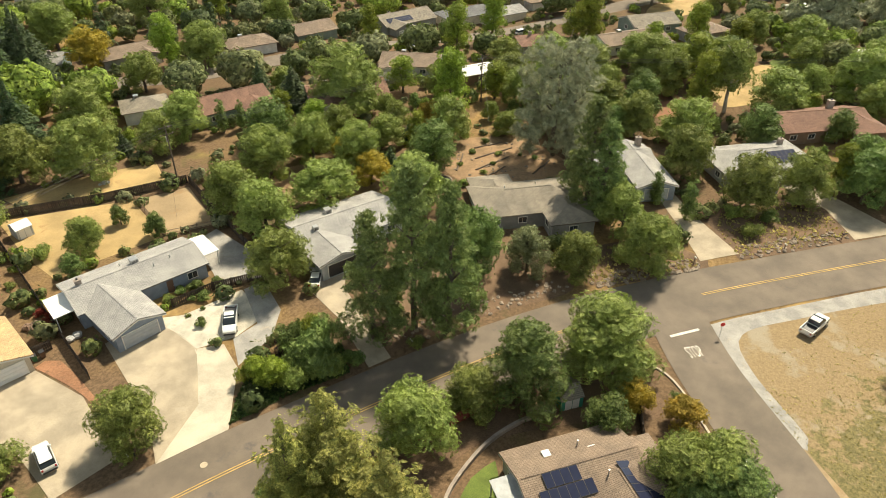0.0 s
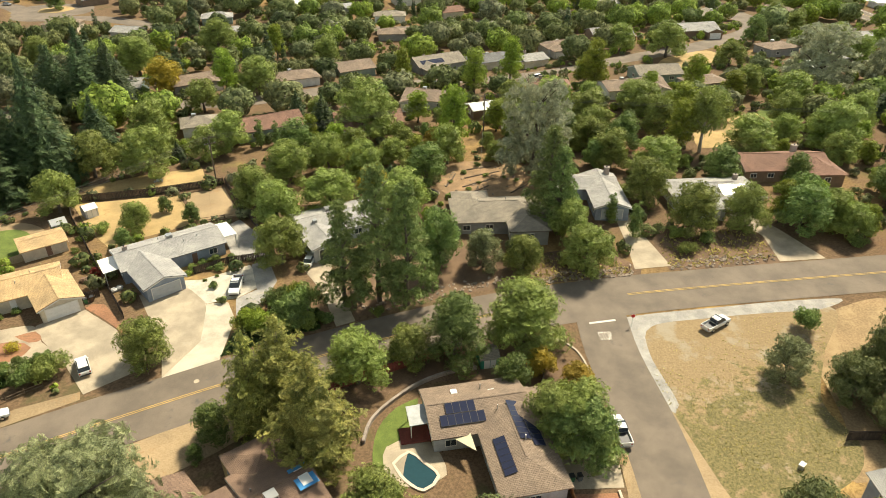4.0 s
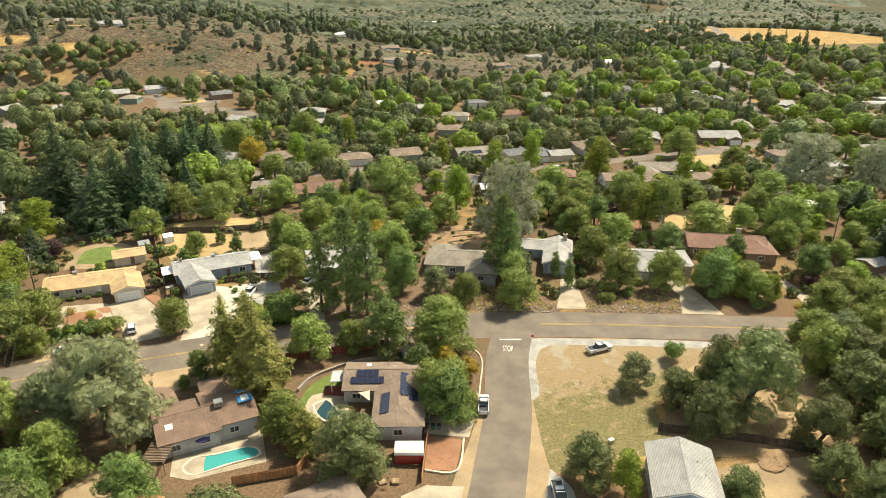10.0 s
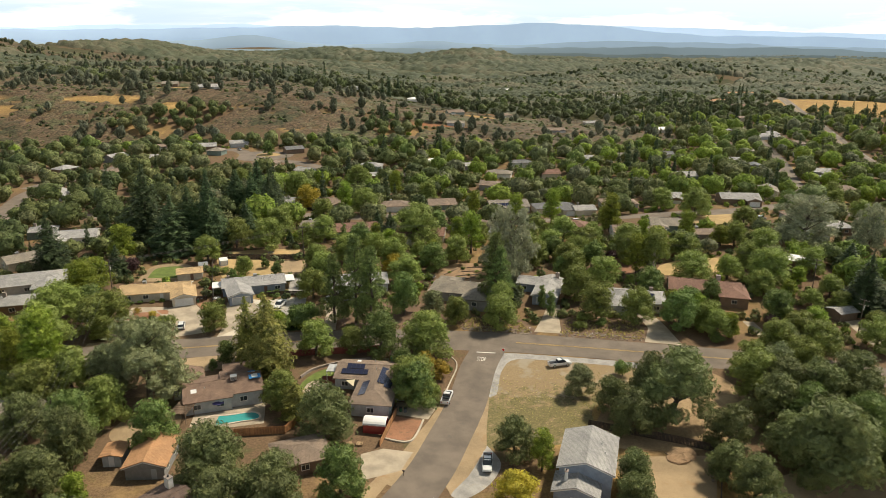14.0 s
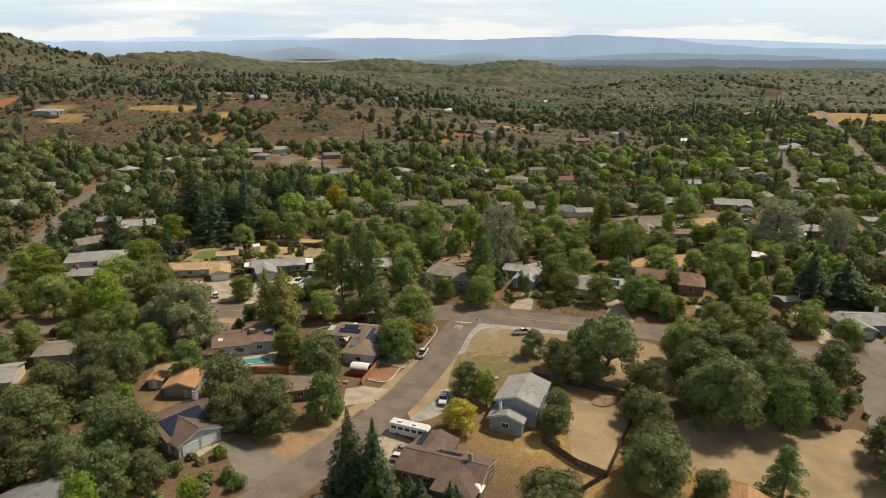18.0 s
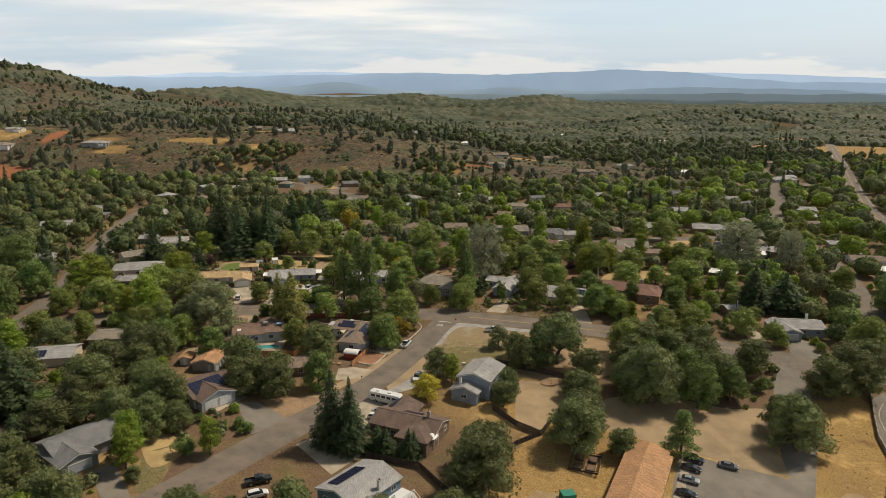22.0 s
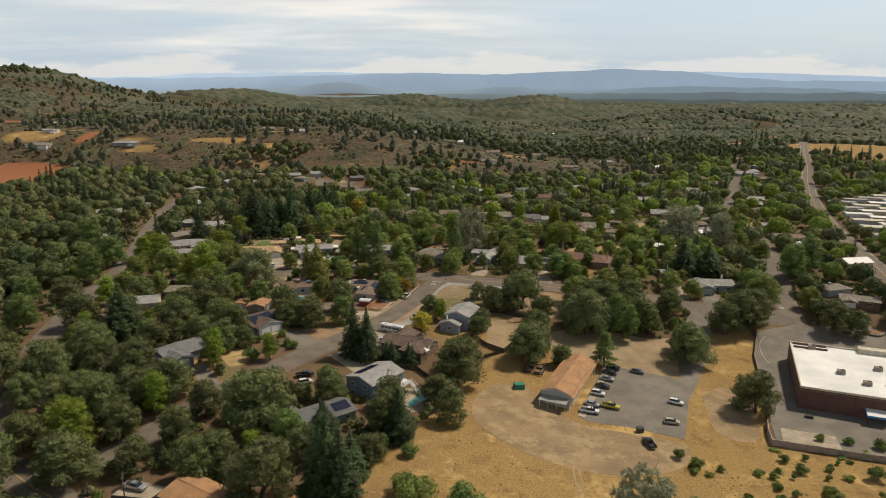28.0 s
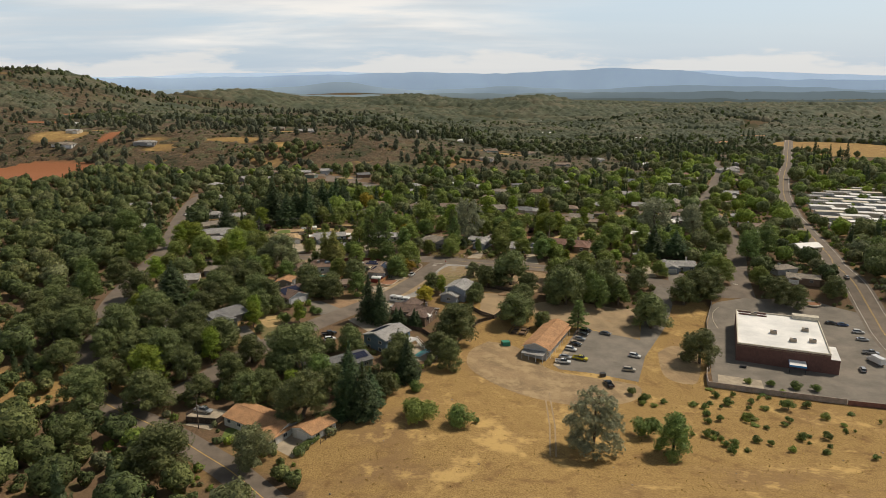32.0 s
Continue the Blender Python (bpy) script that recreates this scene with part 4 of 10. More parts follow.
yard("lawn", [(-33.8, -1.2), (-37.4, -1.8), (-41.4, -4.8), (-44.0, -10.1), (-43.4, -13), (-41.2, -8.8), (-36.4, -6.0)], LAWN, "curved green backyard lawn", "lawn", 0.06, soft=True)
yard("patio", [(-43.2, -12.4), (-41.4, -8.2), (-35.9, -8.8), (-35.9, -15.6), (-41.5, -15.4)], CONCRETE, "tan curved pool patio", "patio", 0.068, soft=True)
yard("dry_backyard", [(-62, -1), (-52.6, -0.4), (-52.8, -9.2), (-61.6, -9.4)], DRYGRASS, "dry golden grass behind the house", up=0.05)
yard("pool_deck", [(-65, -19.4), (-50.8, -16.8), (-50.2, -25.6), (-56, -26.6), (-62, -27.6), (-65, -26)], CONCRETE, "tan concrete pool deck", "patio", 0.05)
yard("dirt_court", [(-79, -22), (-68.4, -20), (-68, -30), (-75, -33), (-80, -28)], DIRT, "dusty tan court beside the house", up=0.05, soft=True)
yard("dirt_yard", [(17.6, -42.6), (41.0, -43.0), (26.2, -69.6), (20.0, -66.6), (21, -56)], DIRT, "bare fenced dirt yard", up=0.05)
yard("driveway", [(-60.8, -66.2), (-55.2, -57.0), (-52.0, -59.6), (-57.2, -68.4)], CONCRETE, "tan concrete garage apron", "driveway", 0.066)
yard("driveway", [(-54.2, -63.4), (-48.8, -61.9), (-38.0, -70.9), (-46.1, -78.8)], ASPHALT2, "old grey asphalt driveway", "driveway", 0.062)
yard("flower_bed", [(-48.4, -61.0), (-37.4, -57.4), (-32.2, -59.6), (-38.2, -70.4)], TERRACE, "brown mulch bank beside the driveway", up=0.056, soft=True)
yard("verge", [(-39.8, -62), (-26.4, -44), (-24.8, -46), (-35.4, -64), (-38, -67.6)], DIRT, "dusty tan verge", up=0.05)
yard("driveway", [(-22, -60), (-19.2, -56), (-12.6, -62), (-14.4, -70), (-20.6, -72.4), (-26.6, -73)], CONCRETE, "tan driveway with parked cars", "driveway", 0.06)
yard("driveway", [(-34.6, -81.4), (-28.4, -75), (-18.6, -84), (-24.6, -92)], CONCRETE, "pale driveway beside the fir trees", "driveway", 0.06)
yard("driveway", [(-76.6, -96), (-73, -92.4), (-66, -102), (-60.4, -108.6), (-63.6, -112), (-70, -105.4)], ASPHALT2, "dark asphalt drive to the garage", "driveway", 0.06)
yard("dry_lawn", [(-68.1, -88.6), (-59.8, -84.2), (-60.9, -92.7), (-60.6, -100.9), (-64.5, -102.1)], LOTSOIL, "yellowing lawn beside the bark bed", "lawn", 0.045, soft=True)
yard("flower_bed", [(-58.8, -84.7), (-50.9, -91.6), (-52.5, -99.1), (-60.1, -100.9), (-60.3, -92.7)], MULCH, "dark bark bed at the corner", up=0.05)
yard("pool_terrace", [(-12.6, -101), (2.6, -99), (2.0, -113.6), (-9, -116.4)], CONCRETE, "tan concrete pool terrace", "patio", 0.05)
yard("parking_lot", [(46.2, -114.6), (44.8, -111), (60.6, -75), (66, -76.2), (84.6, -83.6), (89.4, -68), (97.0, -49.1), (105, -31), (110, -24), (115, -27), (110.4, -45), (101, -66), (81.8, -100.5), (72.8, -123.4), (58, -117)], ASPHALT2, "weathered grey asphalt parking lot", "parking lot", 0.05)
yard("bare_ground", [(44, -66), (43, -55), (52, -49), (66, -48), (82, -52), (94, -52), (88, -70), (84.2, -82.4), (66.2, -75.2), (60, -73)], DIRT, "bare graded tan ground beside the lot", up=0.04, soft=True)
yard("bare_ground", [(22, -93), (33, -97), (43, -115), (58, -121), (72, -127), (66, -139), (48, -143), (28, -136), (14, -120), (14, -104)], WORN, "worn bare ground of the field beside the offices", up=0.036, soft=True)
yard("bare_ground", [(88, -96), (97, -88), (104, -96), (99, -112), (92, -124), (84, -118)], WORN, "worn bare ground beside the parking lot", up=0.036, soft=True)
yard("walkway", [(44.6, -111.2), (46.6, -112), (63.4, -76.4), (61.6, -75.6)], CONCRETE, "concrete walkway beside the long building", "walkway", 0.066, 0.0)
yard("store_lot", [(133, -40.5), (128.6, -43.6), (120.6, -62), (113.6, -84), (102.6, -113), (99.0, -124.4), (138.4, -136.6), (168, -145), (182, -104), (190, -72), (193.6, -50), (178, -34), (160, -35.6), (147, -36)], ASPHALT2, "smooth grey parking lot round the store", "parking lot", 0.05)
yard("service_apron", [(104.4, -114.6), (101.6, -122.2), (116, -127), (118.4, -119)], CONCRETE, "pale concrete service apron", "driveway", 0.075)
yard("driveway", [(-44.6, -172.4), (-41.2, -163.8), (-33.6, -169.6), (-37.6, -178.6)], CONCRETE, "pale concrete driveway of the ranch house", "driveway", 0.06)
yard("small_lawn", [(-61, -161), (-55, -160), (-54, -166), (-60, -168)], LAWN, "small green front lawn", "lawn", 0.06, soft=True)
yard("dirt_drive", [(111, 16), (116, 15.4), (112.6, -14), (106.4, -13.4)], CONCRETE, "pale driveway under the oaks", "driveway", 0.05)
yard("red_yard", [(116, 17), (133, 15), (131, 8.6), (118, 8.4)], REDDIRT, "bare red backyard", up=0.05)
yard("driveway", [(120, -6), (128, -7), (126, -22), (116, -22)], ASPHALT2, "grey driveway in front of the garage", "driveway", 0.05)
yard("dirt_bank", [(55.3, 68.6), (66.1, 67.6), (62, 56.8), (52.2, 58.7)], REDDIRT, "bare red-brown terrace behind the houses", up=0.045, soft=True)
yard("dry_garden", [(74.8, 62.4), (85.6, 67.2), (105, 67.7), (106.4, 59.8), (85.4, 52.5), (70.7, 54.4)], DRYGRASS, "dry golden backyard", up=0.045, soft=True)
yard("lawn", [(102, 56), (112, 58), (113, 68), (104, 68)], LAWN, "green backyard lawn", "lawn", 0.06, soft=True)
yard("red_bank", [(52, 62), (62, 60), (66, 68), (56, 74)], REDDIRT, "bare red bank", up=0.045, soft=True)
yard("dry_lot", [(110, 120), (120, 126), (140, 127.6), (136, 116), (118, 112)], DRYGRASS, "dry golden front lot", up=0.045, soft=True)
yard("court_island", [(-92, 310), (-82, 312), (-78, 304), (-86, 298), (-93, 302)], DRYGRASS, "planted island of the turning circle", up=0.12, soft=True)
yard("turning_circle", [(-100, 318), (-84, 320), (-70, 308), (-74, 292), (-92, 288), (-104, 300)], ASPHALT, "asphalt turning circle", "road", 0.075, soft=True)


# ---- houses ----
HOUSES = []


def gable_roof(g, L, W, h, pitch, over=0.5, thick=0.16):
    """Two plates that meet in a ridge along x."""
    rise = pitch * W / 2
    a, e = L / 2 + over * 0.7, W / 2 + over
    lo = h - pitch * over
    for s in (-1, 1):
        pts = [(-a, s * e, lo), (a, s * e, lo), (a, 0, h + rise), (-a, 0, h + rise)]
        if s > 0:
            pts = pts[::-1]
        g.slab([(x, y, z + thick) for x, y, z in pts], thick)
    return rise


def hip_roof(g, L, W, h, pitch, over=0.55, thick=0.16):
    """Four planes over a flat soffit."""
    rise = pitch * W / 2
    a, e = L / 2 + over, W / 2 + over
    r = max(0.05, a - e)
    lo = h - 0.06
    top = lo + thick
    peak = h + rise + thick
    v = [(-a, -e, lo), (a, -e, lo), (a, e, lo), (-a, e, lo), (-a, -e, top), (a, -e, top), (a, e, top), (-a, e, top), (-r, 0, peak), (r, 0, peak)]
    g.add(v, [(3, 2, 1, 0), (0, 1, 5, 4), (1, 2, 6, 5), (2, 3, 7, 6), (3, 0, 4, 7), (4, 5, 9, 8), (6, 7, 8, 9), (5, 6, 9), (7, 4, 8)])
    return rise


def spin(geo, cx, cy, turn):
    """Turn a block's geometry and move it within its house."""
    c, s = math.cos(radians(turn)), math.sin(radians(turn))
    geo.v = [(cx + x * c - y * s, cy + x * s + y * c, z) for x, y, z in geo.v]
    return geo


def window(root, cx, cy, turn, side, at, L, W, z, w, h, wall_name="window"):
    """A framed window on one side of a block: frame, sill and two panes."""
    def to(geo):
        return spin(geo, cx, cy, turn)
    ang = {"s": 0, "e": 90, "n": 180, "w": 270}[side]
    dist = (W if side in "sn" else L) / 2

    def local(geo):
        return to(spin(geo, 0, 0, ang))
    y = -dist
    fr = Geo()
    for dx in (-w / 2, w / 2):
        fr.box(at + dx, y - 0.03, z, 0.09, 0.12, h + 0.09)
    for dz in (-h / 2, h / 2):
        fr.box(at, y - 0.03, z + dz, w, 0.12, 0.09)
    fr.box(at, y - 0.03, z, 0.05, 0.1, h)
    frame_ob = part(wall_name, local(fr), TRIM, root)
    for k in (-1, 1):
        part("pane", local(Geo().box(at + k * w / 4, y - 0.015, z, w / 2 - 0.07, 0.03, h - 0.09)), GLASS, frame_ob)


def garage(root, cx, cy, turn, side, at, L, W, w, material, h=2.15):
    """A sectional garage door: four panels in a trimmed opening."""
    ang = {"s": 0, "e": 90, "n": 180, "w": 270}[side]
    y = -(W if side in "sn" else L) / 2

    def local(geo):
        return spin(spin(geo, 0, 0, ang), cx, cy, turn)
    fr = Geo()
    for dx in (-w / 2 - 0.06, w / 2 + 0.06):
        fr.box(at + dx, y - 0.04, h / 2, 0.12, 0.16, h + 0.1)
    fr.box(at, y - 0.04, h + 0.06, w + 0.24, 0.16, 0.12)
    door = part("garage_door", local(fr), TRIM, root, "sectional garage door in a white frame")
    for k in range(4):
        part("door_panel", local(Geo().box(at, y - 0.03, h * (k + 0.5) / 4, w, 0.05, h / 4 - 0.035)), material, door)


def front_door(root, cx, cy, turn, side, at, L, W, material):
    ang = {"s": 0, "e": 90, "n": 180, "w": 270}[side]
    y = -(W if side in "sn" else L) / 2

    def local(geo):
        return spin(spin(geo, 0, 0, ang), cx, cy, turn)
    leaf = part("door", local(Geo().box(at, y - 0.02, 1.05, 0.95, 0.08, 2.1)), material, root)
    part("knob", local(Geo().box(at + 0.38, y - 0.09, 1.0, 0.06, 0.06, 0.06)), METAL, leaf)


def chimney(root, x, y, z, material=None, w=0.9, h=1.7):
    st = part("chimney", Geo().box(x, y, z, w, w * 0.75, h), material or BLOCK, root, "masonry chimney stack")
    part("chimney_cap", Geo().box(x, y, z + h / 2 + 0.05, w + 0.16, w * 0.75 + 0.16, 0.1), BLOCK, st)
    part("flue", Geo().tube((x, y, z + h / 2 + 0.08), (x, y, z + h / 2 + 0.38), 0.14, sides=8), DKMETAL, st)


def roof_unit(root, x, y, z, s=1.1):
    """A rooftop cooler on a short stand."""
    u = part("roof_cooler", Geo().box(x, y, z + 0.55, s, s, 0.85), METAL, root, "metal rooftop cooler")
    for k in range(4):
        u2 = Geo().box(x, y - s / 2 - 0.015, z + 0.32 + k * 0.14, s * 0.8, 0.03, 0.05)
        part("louvre", u2, DKMETAL, u)
    part("stand", Geo().box(x, y, z + 0.05, s * 0.8, s * 0.8, 0.3), DKMETAL, u)


def vent(root, x, y, z, h=0.5):
    part("vent_pipe", Geo().tube((x, y, z - 0.2), (x, y, z + h), 0.09, sides=7), METAL, root)


def skylight(root, x, y, z, slope, turn=0, s=0.9):
    g = Geo().box(0, 0, 0, s, s, 0.16)
    t = math.atan(slope)
    g.v = [(a, b * math.cos(t) - c * math.sin(t), b * math.sin(t) + c * math.cos(t)) for a, b, c in g.v]
    spin(g, x, y, turn)
    g.v = [(a, b, c + z) for a, b, c in g.v]
    part("skylight", g, DOORWHITE, root, "white domed skylight")


def panels(root, cx, cy, turn, z_eave, W, pitch, side, x0, up0, cols, rows, pw=1.0, ph=1.65):
    """Solar modules on one roof plane; up0 is measured up the slope from the wall line."""
    t = math.atan(pitch)
    s = -1 if side == "s" else 1
    for i in range(cols):
        for j in range(rows):
            u, v = x0 + (i + 0.5) * (pw + 0.03), up0 + (j + 0.5) * (ph + 0.03)
            g = Geo().box(0, 0, 0, pw, ph, 0.05)
            f = Geo().box(0, 0, 0.027, pw - 0.07, ph - 0.07, 0.006)
            out = []
            for geo in (g, f):
                geo.v = [(u + a, s * (W / 2 - (v + b) * math.cos(t) + (c + 0.32) * math.sin(t)), z_eave + (v + b) * math.sin(t) + (c + 0.32) * math.cos(t)) for a, b, c in geo.v]
                if s > 0:
                    geo.f = [q[::-1] for q in geo.f]
                out.append(spin(geo, cx, cy, turn))
            mod = part("solar_panel", out[0], SOLARFRAME, root)
            part("cell_sheet", out[1], SOLAR, mod)


def house(x, y, turn, blocks, roof, wall, label, category="house", garages=(), doors=(), detail=2, trim=None, z=None, group=""):
    """A house of one or more blocks: (cx, cy, turn, length, width, wall height, 'gable' or 'hip', pitch). The parts lie in its own axes."""
    zs = [ground(x + math.cos(radians(turn)) * b[0] - math.sin(radians(turn)) * b[1], y + math.sin(radians(turn)) * b[0] + math.cos(radians(turn)) * b[1]) for b in blocks]
    root = thing("house", x, y, turn, label, category, group, sum(zs) / len(zs) + 0.12 if z is None else z)
    for bi, (cx, cy, bt, L, W, h, kind, pitch) in enumerate(blocks):
        HOUSES.append((x + math.cos(radians(turn)) * cx - math.sin(radians(turn)) * cy, y + math.sin(radians(turn)) * cx + math.cos(radians(turn)) * cy, turn + bt, L, W))
        g = Geo()
        drop = 0.004 * bi
        rise = (gable_roof if kind == "gable" else hip_roof)(g, L, W, h - drop, pitch, 0.55 - 0.02 * bi)
        rf = part("roof", spin(g, cx, cy, bt), roof, root)
        w = Geo().box(0, 0, (h - 0.08 - 1.6) / 2, L, W, h - 0.08 + 1.6)
        if kind == "gable":
            for s in (-1, 1):
                tri = [(s * (L / 2 - 0.12), -W / 2, h - 0.09), (s * (L / 2 - 0.12), W / 2, h - 0.09), (s * (L / 2 - 0.12), 0, h + rise - 0.09)]
                tri += [(s * L / 2, b, c) for _, b, c in tri]
                w.add(tri, [(0, 1, 2), (5, 4, 3), (0, 3, 4, 1), (1, 4, 5, 2), (2, 5, 3, 0)])
            for s in (-1, 1):
                for q in (-1, 1):
                    ends = Geo()
                    a = s * (L / 2 + 0.36 - 0.014 * bi)
                    e, lo, hi = W / 2 + 0.5, h - pitch * 0.5, h + rise
                    pts = [(a - 0.03, q * e, lo), (a + 0.03, q * e, lo), (a + 0.03, 0, hi), (a - 0.03, 0, hi)]
                    ends.slab(pts if q < 0 else pts[::-1], 0.22)
                    if detail:
                        part("fascia", spin(ends, cx, cy, bt), trim or TRIM, rf)
        part("wall", spin(w, cx, cy, bt), wall, root)
        cap = Geo()
        r = L / 2 if kind == "gable" else max(0.05, (L - W) / 2)
        cap.box(0, 0, h + rise + 0.17 - drop, 2 * r, 0.26, 0.05)
        part("ridge_cap", spin(cap, cx, cy, bt), roof, rf)
        if detail:
            taken = {(gs, round(ga)) for gb, gs, ga, *_ in (*garages, *doors) if gb == bi}
            for side in "snew":
                run = L if side in "sn" else W
                n = max(1, int(run / (4.2 if detail > 1 else 6.5)))
                for k in range(n):
                    at = (k + 0.5) * run / n - run / 2
                    if any(gs == side and abs(ga - at) < 3.4 for gs, ga in taken):
                        continue
                    px, py = {"s": (at, -W / 2 - 0.3), "n": (-at, W / 2 + 0.3), "e": (L / 2 + 0.3, at), "w": (-L / 2 - 0.3, -at)}[side]
                    c, s_ = math.cos(radians(bt)), math.sin(radians(bt))
                    qx, qy = cx + px * c - py * s_, cy + px * s_ + py * c
                    if any(abs((qx - ox) * math.cos(radians(ot)) + (qy - oy) * math.sin(radians(ot))) < oL / 2 and abs(-(qx - ox) * math.sin(radians(ot)) + (qy - oy) * math.cos(radians(ot))) < oW / 2
                           for oi, (ox, oy, ot, oL, oW, *_) in enumerate(blocks) if oi != bi):
                        continue
                    for storey in range(2 if h > 4.4 else 1):
                        window(root, cx, cy, bt, side, at, L, W, 1.45 + 2.7 * storey, 1.5, 1.15)
    for gb, gs, ga, gw, gm in garages:
        cx, cy, bt, L, W, *_ = blocks[gb]
        garage(root, cx, cy, bt, gs, ga, L, W, gw, gm)
    for gb, gs, ga, gm in doors:
        cx, cy, bt, L, W, *_ = blocks[gb]
        front_door(root, cx, cy, bt, gs, ga, L, W, gm)
    return root


# the street north of the main road
h1 = house(-62.1, 51.9, 10, [(0, 0, 0, 18.4, 8.6, 2.7, "gable", 0.3), (-4.6, -6.6, 96, 11.0, 6.6, 2.7, "gable", 0.32)], SHG_LIGHT, WALL_BLUE,
           "blue-grey ranch house under a pale grey shingle roof", garages=[(1, "w", 0, 4.9, DOORGREY)], doors=[(0, "s", 3.4, DOORBROWN)])
roof_unit(h1, 0.6, 0.7, 3.75)
chimney(h1, -7.4, 0.4, 4.2, BLOCK, 0.8, 1.2)
for vx, vy, vz in ((2.6, -1.6, 3.7), (5.2, -1.2, 3.8), (-1.2, 1.8, 3.6)):
    vent(h1, vx, vy, vz)
part("patio_cover", Geo().slab([(8.4, -2.6, 2.75), (12.4, -2.4, 2.6), (12.4, 3.4, 2.6), (8.4, 3.6, 2.75)], 0.12), WHITEROOF, h1, "white patio cover")
part("patio_cover", Geo().slab([(-12.2, -3.2, 2.6), (-9.0, -3.2, 2.75), (-9.0, 2.2, 2.75), (-12.2, 2.2, 2.6)], 0.12), WHITEROOF, h1, "white patio cover")
for px, py in ((12.1, -2.1), (12.1, 3.1), (-11.9, -2.9), (-11.9, 1.9)):
    part("post", Geo().box(px, py, 1.0, 0.12, 0.12, 3.1), TRIM, h1)
h2 = house(-90.2, 49.0, 6, [(0, 0, 0, 19.5, 8.4, 2.6, "gable", 0.3), (8.2, -5.0, 98, 10.2, 6.4, 2.6, "gable", 0.32)], SHG_TAN, WALL_CREAM,
           "cream ranch house under a tan shingle roof", garages=[(1, "w", 0, 4.9, DOORWHITE)], doors=[(0, "s", 2.0, DOORWHITE)])
roof_unit(h2, -3.4, 1.2, 3.6)
for vx, vy, vz in ((3.0, -1.4, 3.5), (-6.0, 1.6, 3.4), (5.4, 1.0, 3.6)):
    vent(h2, vx, vy, vz)
hut = house(-84.0, 65.2, 12, [(0, 0, 0, 7.6, 5.6, 2.3, "gable", 0.22)], SHG_TAN, WALL_CREAM, "small cream backyard cottage with a tan roof", "cottage", doors=[(0, "s", 0.6, DOORBROWN)])
# dark door panels stand in for the shade inside the open garage
h3 = house(-29.6, 49.6, 3, [(0, 0, 0, 17, 10.2, 2.7, "gable", 0.26), (-5.4, -6.0, 93, 8.0, 7.0, 2.7, "gable", 0.26)], SHG_LIGHT, WALL_PALE,
           "pale grey ranch house, its open garage shown by dark panels", garages=[(1, "w", 0, 4.8, DKMETAL)])
roof_unit(h3, -1.8, 1.4, 3.7)
roof_unit(h3, -5.6, -2.0, 3.4, 0.8)
h4 = house(1.8, 40.4, -20, [(0, 0, 0, 18.5, 10.4, 2.7, "hip", 0.36), (5.2, -4.6, 90, 10, 7.4, 2.7, "hip", 0.36), (-5, 4.0, 90, 9.0, 7.0, 2.7, "hip", 0.36)], SHG_TAUPE, WALL_GREY,
           "grey house under a weathered taupe hip roof")
for vx, vy, vz in ((2.0, 2.0, 4.0), (-4.0, 1.0, 4.4), (6.0, -4.0, 4.0)):
    vent(h4, vx, vy, vz)
h5 = house(28.4, 39.6, -24, [(0, 0, 90, 17.0, 7.0, 2.8, "gable", 0.34), (-3.4, 4.4, 0, 13, 7.2, 2.8, "gable", 0.3)], SHG_LIGHT, WALL_BLUE,
           "blue-grey house with its garage end to the driveway", garages=[(0, "w", 0, 4.4, DOORGREY)])
chimney(h5, 1.8, 7.0, 4.2, BLOCK, 1.1, 2.0)
h6 = house(51.5, 31.0, -19, [(0, 0, 0, 19.5, 10.5, 2.8, "hip", 0.3), (-4.6, -5.2, 90, 8.6, 7.2, 2.8, "hip", 0.3)], SHG_GREY, WALL_PALE,
           "grey-roofed house with roof-mounted solar modules", garages=[(1, "w", 0, 4.8, DOORWHITE)])
panels(h6, 0, 0, 0, 2.8, 10.5, 0.3, "s", 0.6, 1.0, 6, 2)
chimney(h6, 6.0, 2.0, 4.3)
h7 = house(77.6, 36.2, -22, [(0, 0, 0, 21, 11.0, 2.8, "gable", 0.34), (8, -2.6, 90, 12, 8, 2.8, "hip", 0.34)], SHG_RED, WALL_BROWN,
           "brown house under a broad red-brown roof")
chimney(h7, 4.2, 2.2, 5.0, BLOCK, 1.3, 1.8)
# south of the main road
h8 = house(-28.2, -8.6, -13, [(0, 0, 0, 13.6, 9.0, 2.9, "gable", 0.3), (3.6, -6.8, 90, 17.4, 8.2, 2.9, "hip", 0.32), (5.6, -3.0, 0, 8.0, 9.4, 2.9, "hip", 0.3)], SHG_BROWN, WALL_PALE,
           "pale house under a brown shingle roof with solar modules")
panels(h8, 0, 0, 0, 2.9, 9.0, 0.3, "s", -5.6, 1.1, 6, 1)
panels(h8, 0, 0, 0, 2.9, 9.0, 0.3, "s", -4.6, 2.85, 4, 1)
panels(h8, 3.6, -6.8, 90, 2.9, 8.2, 0.32, "s", -2.6, 0.9, 8, 1)
panels(h8, 3.6, -6.8, 90, 2.9, 8.2, 0.32, "s", -1.6, 2.6, 7, 1)
panels(h8, 3.6, -6.8, 90, 2.9, 8.2, 0.32, "n", -6.4, 1.0, 6, 1)
for sx, sy in ((-2.6, 2.6), (2.6, 1.6), (3.0, -4.0), (2.6, -9.0)):
    skylight(h8, sx, sy, 3.75, 0.0)
for vx, vy, vz in ((1.2, 2.6, 3.7), (4.4, -8.4, 4.2), (2.4, -2.2, 4.0)):
    vent(h8, vx, vy, vz, 0.8)
